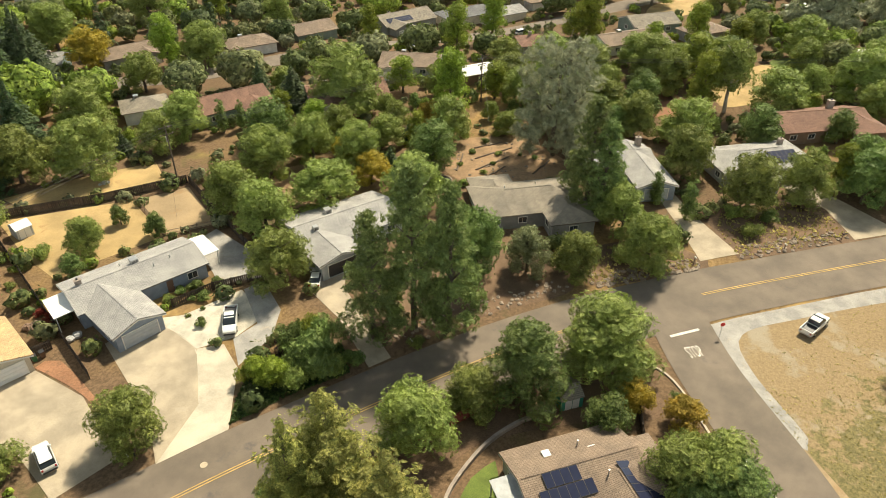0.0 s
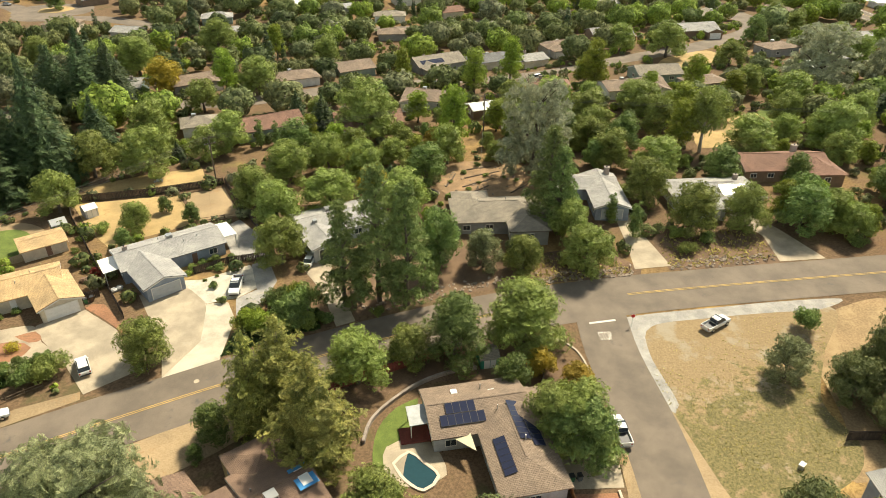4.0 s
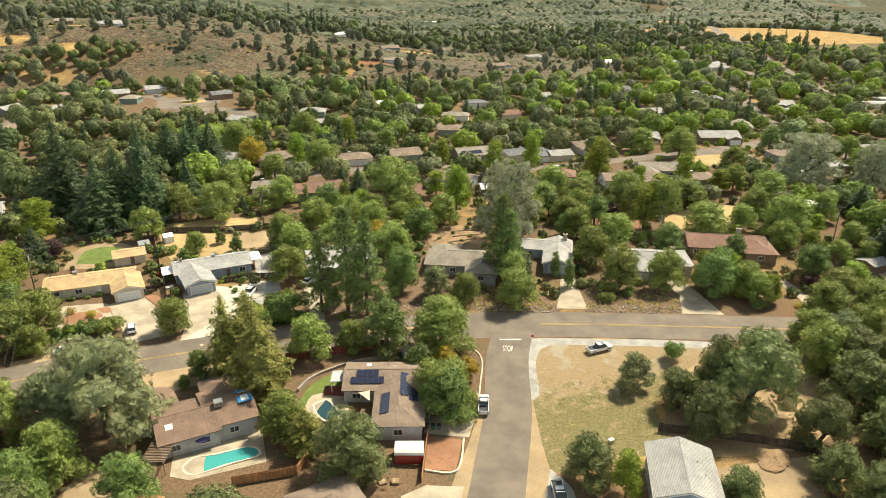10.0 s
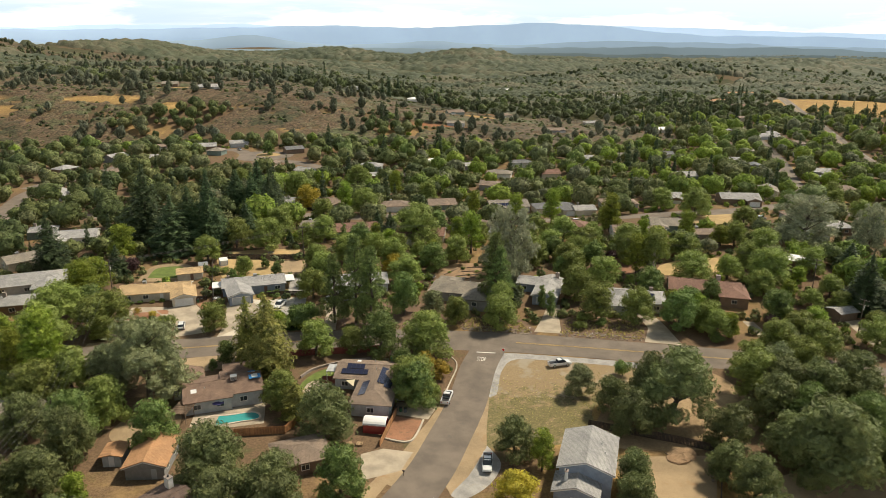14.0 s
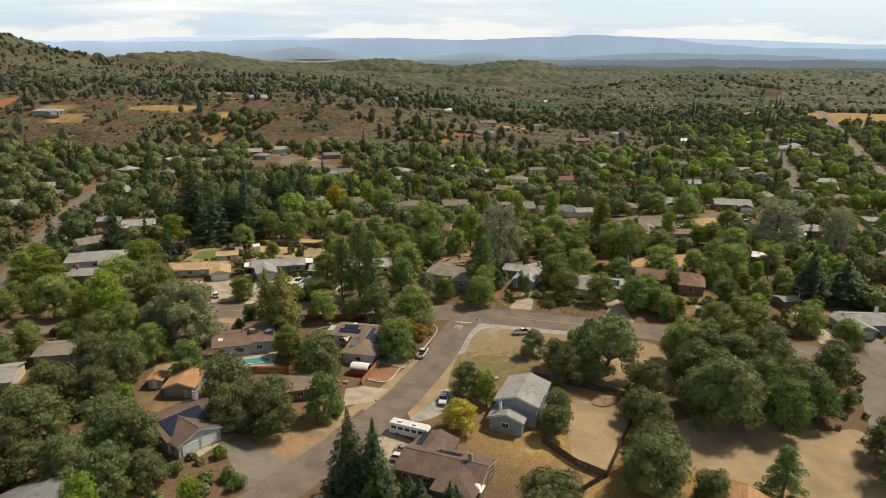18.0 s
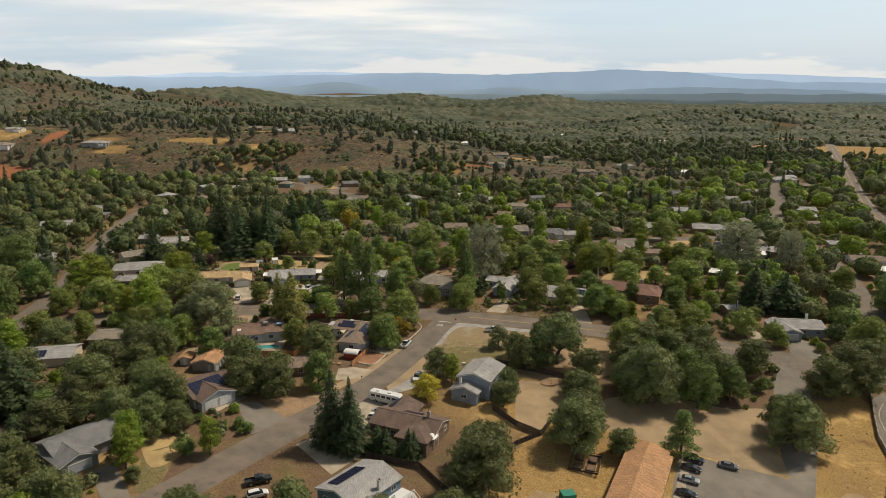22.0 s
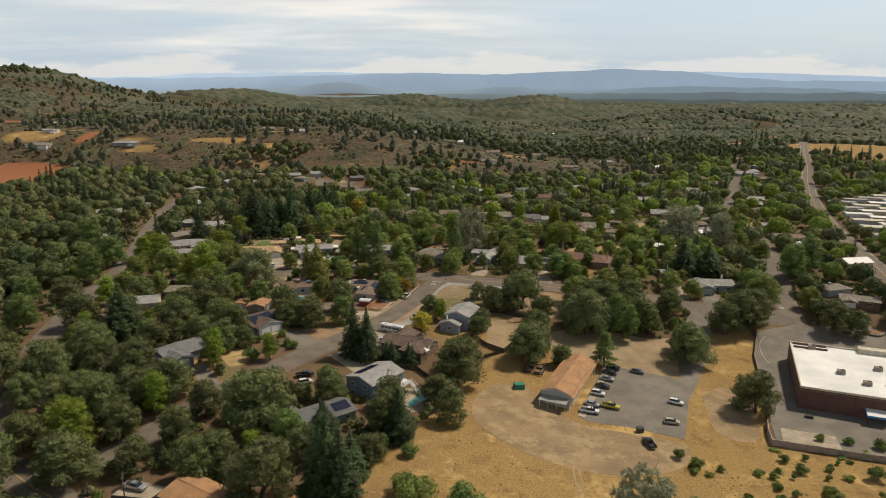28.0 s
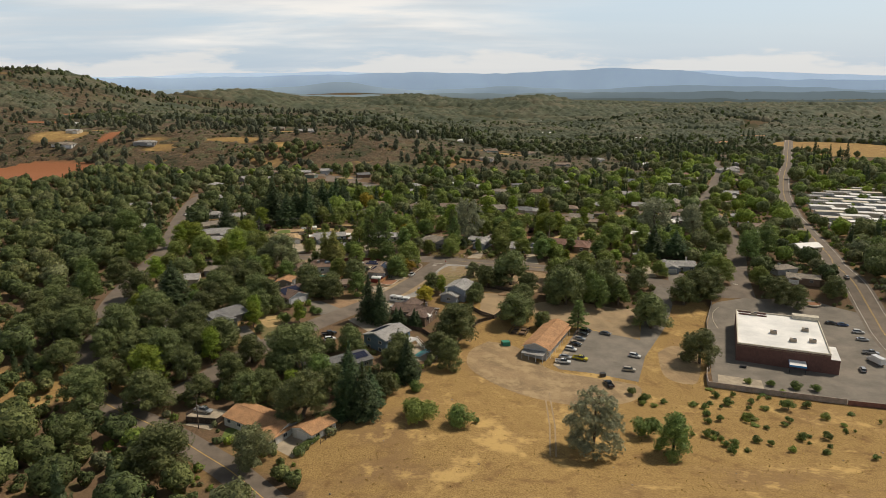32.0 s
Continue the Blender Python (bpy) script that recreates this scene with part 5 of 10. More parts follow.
part("deck", Geo().box(-8.4, -1.2, 0.35, 5.0, 2.8, 0.5), REDWOOD, h8, "raised red-stained timber deck")
part("pergola_cover", Geo().slab([(-9.6, -2.0, 3.0), (-6.8, -2.0, 3.1), (-6.8, 1.8, 3.1), (-9.6, 1.8, 3.0)], 0.1), WALL_PALE, h8, "pale patio cover")
for px, py in ((-9.4, -1.8), (-9.4, 1.6)):
    part("post", Geo().box(px, py, 1.6, 0.14, 0.14, 2.8), TRIM, h8)
part("shade_sail", Geo().add([(-6.4, -2.6, 2.7), (-2.0, -4.4, 3.0), (-1.8, -7.6, 2.5), (-6.4, -2.6, 2.74), (-2.0, -4.4, 3.04), (-1.8, -7.6, 2.54)], [(2, 1, 0), (3, 4, 5), (0, 1, 4, 3), (1, 2, 5, 4), (2, 0, 3, 5)]), CANVAS, h8, "cream triangular shade sail")
h9 = house(-60.1, -14.6, 13, [(-3.2, 0, 0, 9.4, 10.6, 2.9, "gable", 0.26), (4.0, 0.9, 0, 8.0, 10.8, 3.1, "gable", 0.26), (-7.2, 6.4, 95, 8.2, 6.6, 2.9, "gable", 0.34), (4.4, 6.6, 90, 7.0, 7.0, 3.0, "hip", 0.3)], SHG_COCOA, WALL_PALE,
           "grey house under a brown roof beside a swimming pool", garages=[])
roof_unit(h9, 2.4, -0.6, 4.3, 1.4)
part("tarp", Geo().slab([(5.6, -1.6, 4.42), (8.1, -1.6, 4.42), (8.1, 2.0, 4.55), (5.6, 2.0, 4.55)], 0.03), TARP, h9, "blue tarpaulin over the roof corner")
part("roof_patch", Geo().slab([(6.2, -1.2, 4.47), (7.5, -1.2, 4.47), (7.5, 1.4, 4.57), (6.2, 1.4, 4.57)], 0.02), WHITEROOF, h9, "white patch on the tarpaulin")
skylight(h9, -6.0, -2.4, 3.75, 0.26, 0, 1.2)
for vx, vy, vz in ((-3.8, -2.0, 3.8), (1.0, 2.0, 4.2)):
    vent(h9, vx, vy, vz)
h10 = house(-68.6, -39.0, -2, [(0, 0, 90, 9.4, 6.8, 2.7, "gable", 0.34)], SHG_ORANGE, WALL_GREY, "small grey cottage under an orange shingle roof", "cottage", doors=[(0, "w", 1.6, DOORGREY)])
h10b = house(-75.8, -37.0, -2, [(0, 0, 90, 4.2, 3.2, 2.2, "gable", 0.2)], SHG_ORANGE, WALL_PALE, "garden shed with an orange roof", "shed", detail=0, doors=[(0, "w", 0, DOORWHITE)])
h11 = house(-41.6, -40.2, 16, [(0, 0, 0, 9.5, 8.0, 2.6, "hip", 0.3)], SHG_BROWN, WALL_BROWN, "low brown house between oak trees", detail=1)
h12 = house(11.4, -49.0, 66, [(1.6, 0, 0, 12.4, 9.4, 5.2, "gable", 0.34), (-6.2, 1.2, 0, 5.4, 7.6, 3.0, "gable", 0.34)], SHG_GREY, WALL_BLUE,
            "two-storey blue-grey house under a grey gable roof")
chimney(h12, -6.4, 3.2, 4.6, TRIM, 0.7, 2.0)
for vx, vy, vz in ((3.0, -2.2, 6.2), (0.4, -3.0, 5.9)):
    vent(h12, vx, vy, vz)
h13 = house(-63.6, -58.8, -42, [(0, 0, 90, 13.0, 12.0, 2.9, "gable", 0.34), (4.6, -1.2, 0, 9.0, 9.6, 2.9, "gable", 0.36)], SHG_DKBROWN, WALL_PALE,
            "pale house with solar modules on a dark brown roof", garages=[(1, "e", -2.2, 3.4, DOORWHITE), (1, "e", 2.0, 3.4, DOORWHITE)])
chimney(h13, -3.0, 5.6, 5.2, TRIM, 1.2, 1.9)
panels(h13, 0, 0, 90, 2.9, 12.0, 0.34, "s", -5.4, 0.5, 9, 3)
h14 = house(-7.6, -72.2, -24, [(0, 0, 0, 17.5, 9.6, 2.8, "gable", 0.34), (-4.8, 4.6, 90, 9.6, 8.0, 2.8, "gable", 0.32), (4.6, -3.4, 90, 10.4, 8.0, 2.8, "hip", 0.34)], SHG_DKBROWN, WALL_BROWN,
            "brown house under a dark brown shingle roof")
panels(h14, 0, 0, 0, 2.8, 9.6, 0.34, "n", -2.4, 1.6, 5, 1)
panels(h14, -4.8, 4.6, 90, 2.8, 8.0, 0.32, "n", -1.0, 0.8, 5, 1)
chimney(h14, 5.0, 0.6, 5.0, BLOCK, 0.8, 2.0)
part("patio_canopy", Geo().add([(6.8, -6.2, 2.6), (9.6, -6.2, 2.6), (9.6, -3.4, 2.6), (6.8, -3.4, 2.6), (8.2, -4.8, 3.5)], [(0, 1, 4), (1, 2, 4), (2, 3, 4), (3, 0, 4), (3, 2, 1, 0)]), WHITEROOF, h14, "white canopy")
for px, py in ((6.9, -6.1), (9.5, -6.1), (9.5, -3.5), (6.9, -3.5)):
    part("post", Geo().box(px, py, 1.2, 0.08, 0.08, 2.8), TRIM, h14)
h15 = house(-17.2, -100.8, 52, [(0, 0, 0, 14.0, 11.0, 5.6, "gable", 0.3)], SHG_LIGHT, WALL_TEAL, "two-storey blue house with a white raised deck", z=-4.2)
panels(h15, 0, 0, 0, 5.6, 11.0, 0.3, "n", -5.0, 1.2, 8, 2)
chimney(h15, 0.6, -5.2, 4.4, TRIM, 0.9, 7.0)
part("deck", Geo().box(0.6, -7.4, 2.8, 13.6, 3.6, 0.22), DOORWHITE, h15, "white raised timber deck")
rail = part("deck_rail", Geo().box(0.6, -9.15, 3.95, 13.6, 0.07, 0.09), DOORWHITE, h15)
for k in range(36):
    part("baluster", Geo().box(-6.0 + k * 0.377, -9.15, 3.4, 0.05, 0.05, 1.05), DOORWHITE, rail)
for k in range(5):
    part("deck_post", Geo().box(-5.8 + k * 3.2, -9.1, 1.0, 0.16, 0.16, 3.7), DOORWHITE, h15)
stair = Geo()
for k in range(14):
    stair.box(6.4, -9.6 - k * 0.28, 2.7 - k * 0.2, 1.3, 0.3, 0.06)
st = part("stair", stair, DOORWHITE, h15, "white deck stair")
for dx in (-0.7, 0.7):
    g = Geo()
    g.slab([(6.4 + dx - 0.04, -9.2, 3.0), (6.4 + dx + 0.04, -9.2, 3.0), (6.4 + dx + 0.04, -13.6, -0.1), (6.4 + dx - 0.04, -13.6, -0.1)][::-1], 0.3)
    g.slab([(6.4 + dx - 0.04, -9.2, 3.98), (6.4 + dx + 0.04, -9.2, 3.98), (6.4 + dx + 0.04, -13.6, 0.9), (6.4 + dx - 0.04, -13.6, 0.9)][::-1], 0.1)
    part("stringer", g, DOORWHITE, st)
h16 = house(-83.0, -87.4, -38, [(0, 0, 90, 15, 11, 2.8, "gable", 0.36), (4.0, -4.4, 0, 10.5, 8.0, 2.8, "gable", 0.36)], SHG_SLATE, WALL_GREY,
            "grey house under grey gable roofs", garages=[(1, "e", 0, 4.8, DOORGREY)])
h17 = house(-32.0, -123.0, 38, [(0, 0, 0, 20.5, 9.6, 2.8, "gable", 0.3), (-7.0, 2.8, 90, 10, 8, 2.8, "gable", 0.3)], SHG_DARK, WALL_GREEN, "grey-green house with a dark shingle roof")
panels(h17, 0, 0, 0, 2.8, 9.6, 0.3, "s", 4.4, 1.4, 5, 2)
h22 = house(-117.5, -36.0, 12, [(0, 0, 0, 15.0, 10.5, 2.7, "gable", 0.26)], SHG_LIGHT, WALL_CREAM, "cream house with solar modules on a pale roof", detail=0)
panels(h22, 0, 0, 0, 2.7, 10.5, 0.26, "s", -6.2, 0.6, 6, 2)
h23 = house(-103.5, -20.5, 8, [(0, 0, 0, 16.0, 9.0, 2.7, "hip", 0.26)], SHG_TAUPE, WALL_GREY, "low grey house with a taupe roof under oaks", detail=0)
h24 = house(-91.0, -113.6, 28, [(0, 0, 0, 17.0, 9.0, 2.7, "gable", 0.26)], SHG_TAUPE, WALL_PALE, "pale house with a taupe roof beside a pool", detail=0)
h25 = house(-120.0, -96.0, -14, [(0, 0, 0, 14.0, 10.0, 2.7, "hip", 0.28)], SHG_DARK, WALL_BROWN, "brown house with a dark roof among oaks", detail=0)
h18 = house(45.0, -92.4, 64, [(0, 0, 0, 29.5, 8.8, 4.3, "gable", 0.34)], SHG_ORANGE, WALL_PALE, "long grey two-storey office building with a tan roof", "office building",
            doors=[(0, "s", 6.0, DOORBROWN), (0, "s", -6.0, DOORBROWN), (0, "w", 1.0, DOORGREY)])
part("porch_roof", Geo().slab([(-18.2, -4.4, 2.4), (-14.8, -4.4, 2.9), (-14.8, 4.4, 2.9), (-18.2, 4.4, 2.4)], 0.14), SHG_GREY, h18, "grey porch roof at the gable end")
for k in range(4):
    part("post", Geo().box(-17.9, -4.0 + k * 2.67, 1.0, 0.15, 0.15, 2.8), TRIM, h18)
for k in range(9):
    part("post", Geo().box(-13.4 + k * 3.3, -5.6, 1.6, 0.13, 0.13, 3.6), TRIM, h18)
part("gallery_roof", Geo().slab([(-14.6, -5.9, 3.3), (14.6, -5.9, 3.3), (14.6, -4.42, 3.7), (-14.6, -4.42, 3.7)], 0.12), SHG_ORANGE, h18, "narrow roof along the office front")
h20 = house(-50.2, -160.4, -33, [(0, 0, 0, 21.5, 10.2, 2.7, "gable", 0.3), (7.6, -4.2, 90, 9.0, 7.6, 2.7, "gable", 0.3)], SHG_ORANGE, WALL_WHITE, "white ranch house under a tan-orange roof", garages=[(1, "w", 0, 4.6, DOORWHITE)])
h20b = house(-33.8, -165.4, -35, [(0, 0, 90, 10.0, 7.6, 2.6, "gable", 0.28)], SHG_ORANGE, WALL_WHITE, "detached white garage with a tan-orange roof", "garage", garages=[(0, "w", 0, 3.6, DOORWHITE)])
h21 = house(126.6, 1.4, -5, [(2, 0, 0, 15.0, 10.5, 2.8, "gable", 0.28), (-4.6, -3.8, 95, 12.5, 7.2, 2.9, "gable", 0.34)], SHG_GREY, WALL_BLUE, "blue-grey house with a gabled garage", garages=[(1, "w", 0, 4.8, DOORGREY)])
chimney(h21, 6.2, 3.4, 4.6, TRIM, 0.8, 1.8)
shed21 = house(111.5, 17.5, 10, [(0, 0, 0, 6.5, 5.0, 2.4, "gable", 0.25)], SHG_GREY, WALL_BROWN, "small brown outbuilding with a grey roof", "shed", detail=0)
gable = house(124.0, 56.6, -35, [(0, 0, 0, 10.5, 6.4, 2.9, "gable", 0.3)], WHITEROOF, WALL_BROWN, "open barn with a bright white roof", "barn", detail=0)

# the streets behind, and to the west
ROOFS = {"r": SHG_RED, "b": SHG_BROWN, "g": SHG_GREY, "l": SHG_LIGHT, "t": SHG_TAUPE, "d": SHG_DARK, "w": WHITEROOF, "o": SHG_ORANGE}
WORDS = {"r": "red-brown", "b": "brown", "g": "grey", "l": "pale grey", "t": "taupe", "d": "dark grey", "w": "white", "o": "orange-tan"}
WALLS = [WALL_CREAM, WALL_PALE, WALL_BROWN, WALL_GREY, WALL_WHITE, WALL_GREEN]
BACK = ((-43, 164, 10, 15, 9, "b"), (-47, 118, -5, 9.5, 8, "t"), (-31, 110, 5, 18, 10, "r"), (-5, 102, -12, 18, 11, "r"), (19, 113, -40, 15, 10, "b"), (29, 98, -5, 9, 6, "w"),
        (42, 161, 5, 19, 11, "t"), (-12, 152, 0, 13, 9, "b"), (10, 161, 5, 13, 10, "b"), (76, 150, 0, 10, 9, "g"), (97, 160, -8, 17, 10, "b"), (121, 163, -15, 17, 10, "g"),
        (58, 109, -25, 12, 9, "r"), (81, 98, -10, 20, 10, "b"), (98, 107, -15, 15, 10, "t"))
BACK2 = ((153, 150, -12, 18, 10, "g"), (161, 114, -5, 13, 9, "b"), (-138, 116, 12, 17, 11, "l"), (-154, 128, 10, 10, 8, "l"), (-143, 86, 40, 13, 9, "t"), (-131, 61, 15, 20, 12, "g"),
         (-127, 42, 10, 10, 8, "g"), (-190, 85, 15, 16, 9, "l"), (-221, 163, 20, 16, 9, "g"), (-220, 213, 0, 14, 9, "l"), (64, 156, 0, 20, 10, "d"), (152, 91, -20, 11, 7, "w"),
         (164, 96, -5, 13, 9, "l"), (105, 92, -5, 13, 8, "b"))
BACK3 = ((39, 263, 5, 11, 8, "l"), (75, 271, 0, 13, 9, "d"), (122, 279, -10, 14, 9, "g"), (177, 292, -10, 16, 9, "d"), (242, 332, 30, 15, 11, "r"), (212, 265, -10, 14, 9, "g"), (244, 223, -15, 16, 9, "l"),
         (147, 287, 0, 12, 9, "t"), (160, 219, -5, 11, 9, "l"), (118, 525, 10, 15, 10, "b"), (-110, 343, 15, 12, 9, "g"), (-70, 314, 20, 12, 9, "d"), (-149, 290, 10, 14, 9, "g"), (20, 275, 5, 12, 9, "w"), (-20, 262, -10, 13, 9, "g"))
BACK4 = ((210, 116, -15, 13, 9, "g"), (203, 84, -10, 16, 9, "b"), (203, 67, 0, 9, 7, "w"), (212, 34, 10, 14, 9, "w"), (180, -5, 15, 12, 8, "t"), (184, -18, -25, 15, 8, "t"), (425, 676, 5, 26, 14, "o"),
         (508, 775, 0, 38, 16, "o"), (450, 618, 20, 18, 11, "r"), (418, 617, 0, 20, 12, "r"), (304, 373, 5, 20, 11, "g"), (301, 335, 0, 19, 10, "b"), (-328, 440, 10, 24, 12, "g"), (-415, 433, 5, 24, 12, "t"), (66, 505, 10, 16, 10, "b"))
BACK5 = ((350, 500, 0, 15, 10, "b"), (260, 560, 10, 15, 9, "l"), (190, 470, 0, 15, 9, "g"), (57, 436, -10, 15, 9, "t"), (-130, 330, 10, 14, 9, "l"), (140, 420, 0, 16, 9, "b"), (230, 420, 5, 16, 10, "w"),
         (-469, 583, 10, 22, 10, "w"), (-427, 480, 0, 16, 9, "l"), (-156, 494, 10, 24, 12, "l"), (-197, 530, 0, 14, 9, "t"), (247, 1227, 0, 34, 14, "w"), (36, 592, 0, 16, 10, "w"), (320, 760, 0, 18, 11, "w"), (200, 900, 0, 30, 12, "w"), (-29, 621, 0, 18, 10, "l"))
# houses strung along the far streets
ROW = []
for key in ("court_street", "north_west_road", "back_street", "east_street"):
    line, width = ROADS[key]
    for i in range(4, len(line) - 2, 11):
        (x1, y1), (x2, y2) = line[i], line[i + 1]
        a = math.atan2(y2 - y1, x2 - x1)
        for s in (-1, 1):
            o = width / 2 + 13 + 3 * noise.noise((i * 0.9, s, 0.5))
            x, y = x1 - math.sin(a) * o * s, y1 + math.cos(a) * o * s
            if not 168 < y < 430 or noise.noise((i * 1.7, s * 3.1, 1.5)) > 0.12 or any(math.hypot(x - h[0], y - h[1]) < 24 for h in HOUSES + ROW) or any(math.hypot(x - h[0], y - h[1]) < 19 for rows in (BACK, BACK2, BACK3, BACK4, BACK5) for h in rows):
                continue
            if min(seg_dist(x, y, q) - w / 2 for q, w in ROADS.values()) < 9:
                continue
            ROW.append((round(x), round(y), round(math.degrees(a) + 90 + 90 * s), 10 + (i * 7 + s) % 5, 8.5, "bgtlrdbgl"[(i // 8 * 2 + s) % 9]))
for rows in (BACK, BACK2, BACK3, BACK4, BACK5, ROW):
    for i, (x, y, turn, L, W, tint) in enumerate(rows):
        k = random.random()
        blocks = [(0, 0, 0, L, W, 2.8, "hip" if k < 0.45 else "gable", random.uniform(0.28, 0.4))]
        if L > 14:
            s = random.choice((-1, 1))
            blocks.append((s * L * 0.28, -W * 0.45, 90, W * 0.9, L * 0.36, 2.8, "hip" if k < 0.45 else "gable", 0.33))
        root = house(x, y, turn, blocks, ROOFS[tint], WALLS[(i * 7 + len(rows)) % 6], f"suburban house with a {WORDS[tint]} roof among trees", "house",
                     detail=1 if y < 135 else 0, garages=[(len(blocks) - 1, "w", 0, min(4.6, L * 0.36 - 1), DOORWHITE)] if L > 14 else (), group="houses of the back streets")
        if y < 200:
            vent(root, L * 0.2, -W * 0.15, 3.6)
            if i % 3 == 0:
                chimney(root, -L * 0.25, 0.6, 4.4)
            elif i % 3 == 1:
                roof_unit(root, -L * 0.15, 0.8, 3.9)
        if tint == "t" and L == 19:
            panels(root, 0, 0, 0, 2.8, W, 0.33, "s", -8, 0.8, 9, 2)

# the mobile-home park beside the highway
for i in range(30):
    row, k = divmod(i, 6)
    x = 268 + row * 17 + k * 7.5 + random.uniform(-1, 1)
    y = 92 + k * 24 + row * 9 + random.uniform(-2, 2)
    root = thing("mobile_home", x, y, -14 + random.uniform(-3, 3), "white-roofed mobile home in a dense park", "mobile home", "mobile homes")
    L, W = random.uniform(15, 19), random.uniform(6.0, 7.4)
    g = Geo()
    gable_roof(g, L, W, 2.7, 0.12, 0.3)
    part("roof", g, random.choice((WHITEROOF, WHITEROOF, SHG_LIGHT, WALL_CREAM)), root)
    part("wall", Geo().box(0, 0, 1.1, L, W, 3.2), random.choice((WALL_CREAM, WALL_WHITE, WALL_PALE)), root)
    part("carport", Geo().slab([(-L / 2, W / 2 + 0.4, 2.5), (-L / 2, W / 2 + 3.4, 2.4), (L / 4, W / 2 + 3.4, 2.4), (L / 4, W / 2 + 0.4, 2.5)][::-1], 0.1), WHITEROOF, root)
    for a in (-L / 2 + 0.3, 0, L / 4 - 0.3):
        part("post", Geo().box(a, W / 2 + 3.2, 1.0, 0.1, 0.1, 2.8), TRIM, root)
    HOUSES.append((x, y, -14, L, W + 5))

# the store with the white roof
store = thing("store_building", 139.5, -87.0, -22, "large dark red store with a flat white roof", "store", z=-11.0)
HOUSES.append((139.5, -87.0, -22, 36, 44))
SW, SD, SH = 32.0, 42.0, 7.4
part("wall", Geo().box(0, 0, SH / 2 - 1, SW, SD, SH + 2), BRICKWALL, store, "dark red-brown masonry wall")
part("roof", Geo().box(0, 0, SH + 0.05, SW - 0.7, SD - 0.7, 0.1), WHITEROOF, store, "flat white membrane roof")
for a, b, c, d in ((0, -SD / 2 + 0.18, SW, 0.36), (0, SD / 2 - 0.18, SW, 0.36), (-SW / 2 + 0.18, 0, 0.36, SD - 0.72), (SW / 2 - 0.18, 0, 0.36, SD - 0.72)):
    part("parapet", Geo().box(a, b, SH + 0.32, c, d, 0.64), WALL_CREAM, store, "low pale parapet")
for a, b in ((4, -11), (9.5, 3.5), (-2.5, -4), (11, -9), (-9, 17.0)):
    u = part("rooftop_unit", Geo().box(a, b, SH + 0.85, 2.4, 1.7, 1.1), UNITPAINT, store, "tan rooftop air unit")
    part("fan_guard", Geo().tube((a + 0.5, b, SH + 1.4), (a + 0.5, b, SH + 1.55), 0.6, sides=12), DKMETAL, u)
    part("curb", Geo().box(a, b, SH + 0.2, 2.7, 2.0, 0.2), METAL, u)
well = part("equipment_well", Geo().box(-9.5, SD / 2 - 4.6, SH + 0.3, 11, 0.3, 0.9).box(-9.5, SD / 2 - 1.2, SH + 0.3, 11, 0.3, 0.9), BRICKWALL, store, "screened equipment well")
part("entry_block", Geo().box(SW / 2 - 5, SD / 2 - 1.4, SH + 0.9, 10, 3.2, 1.8), WALL_CREAM, store, "raised cream entrance block")
part("side_block", Geo().box(SW / 2 + 1.6, -SD / 2 + 7, 2.4, 3.2, 14, 7.0), BRICKWALL, store, "lower red side block")
part("side_roof", Geo().box(SW / 2 + 1.6, -SD / 2 + 7, 5.95, 3.4, 14.2, 0.12), WHITEROOF, store)
dock = part("dock_canopy", Geo().slab([(2.2, -SD / 2 - 4.6, 3.5), (8.0, -SD / 2 - 4.6, 3.5), (8.0, -SD / 2 - 0.02, 3.9), (2.2, -SD / 2 - 0.02, 3.9)], 0.6), TARP, store, "blue-edged dock canopy")
part("canopy_top", Geo().slab([(2.3, -SD / 2 - 4.5, 3.56), (7.9, -SD / 2 - 4.5, 3.56), (7.9, -SD / 2 - 0.1, 3.96), (2.3, -SD / 2 - 0.1, 3.96)], 0.05), WHITEROOF, dock)
for a in (2.5, 7.7):
    part("post", Geo().box(a, -SD / 2 - 4.3, 1.3, 0.2, 0.2, 4.2), DKMETAL, dock)
for k in range(7):
    part("pilaster", Geo().box(-SW / 2 + 2 + k * 4.6, -SD / 2 - 0.1, SH / 2 - 0.6, 0.5, 0.2, SH + 0.6), BRICKWALL, store)
part("stripe", Geo().box(0, -SD / 2 - 0.03, SH - 0.5, SW, 0.06, 0.35), WALL_BROWN, store)
part("trash_bin", Geo().box(-SW / 2 + 2.6, -SD / 2 - 6.4, 0.75, 2.2, 1.5, 1.6), DKMETAL, store, "dark metal dumpster")


# ---- trees ----
rng = np.random.default_rng(5)


def cards(centres, normals, sizes, stretch=1.0, droop=0.0):
    """Small four-cornered leaf clumps, slightly folded, about the given points."""
    n = len(centres)
    nrm = normals / np.linalg.norm(normals, axis=1, keepdims=True)
    t = rng.normal(size=(n, 3))
    t[:, 2] -= droop
    t -= nrm * (t * nrm).sum(1, keepdims=True)
    t /= np.linalg.norm(t, axis=1, keepdims=True)
    b = np.cross(nrm, t)
    s = sizes[:, None]
    k = rng.uniform(0.55, 1.0, (n, 4, 1))
    fold = nrm * s * 0.25
    v = np.stack([centres + t * s * stretch * k[:, 0], centres + b * s * 0.75 * k[:, 1] + fold, centres - t * s * stretch * k[:, 2], centres - b * s * 0.75 * k[:, 3] + fold], 1).reshape(-1, 3)
    f = np.arange(4 * n).reshape(-1, 4)
    return v, f


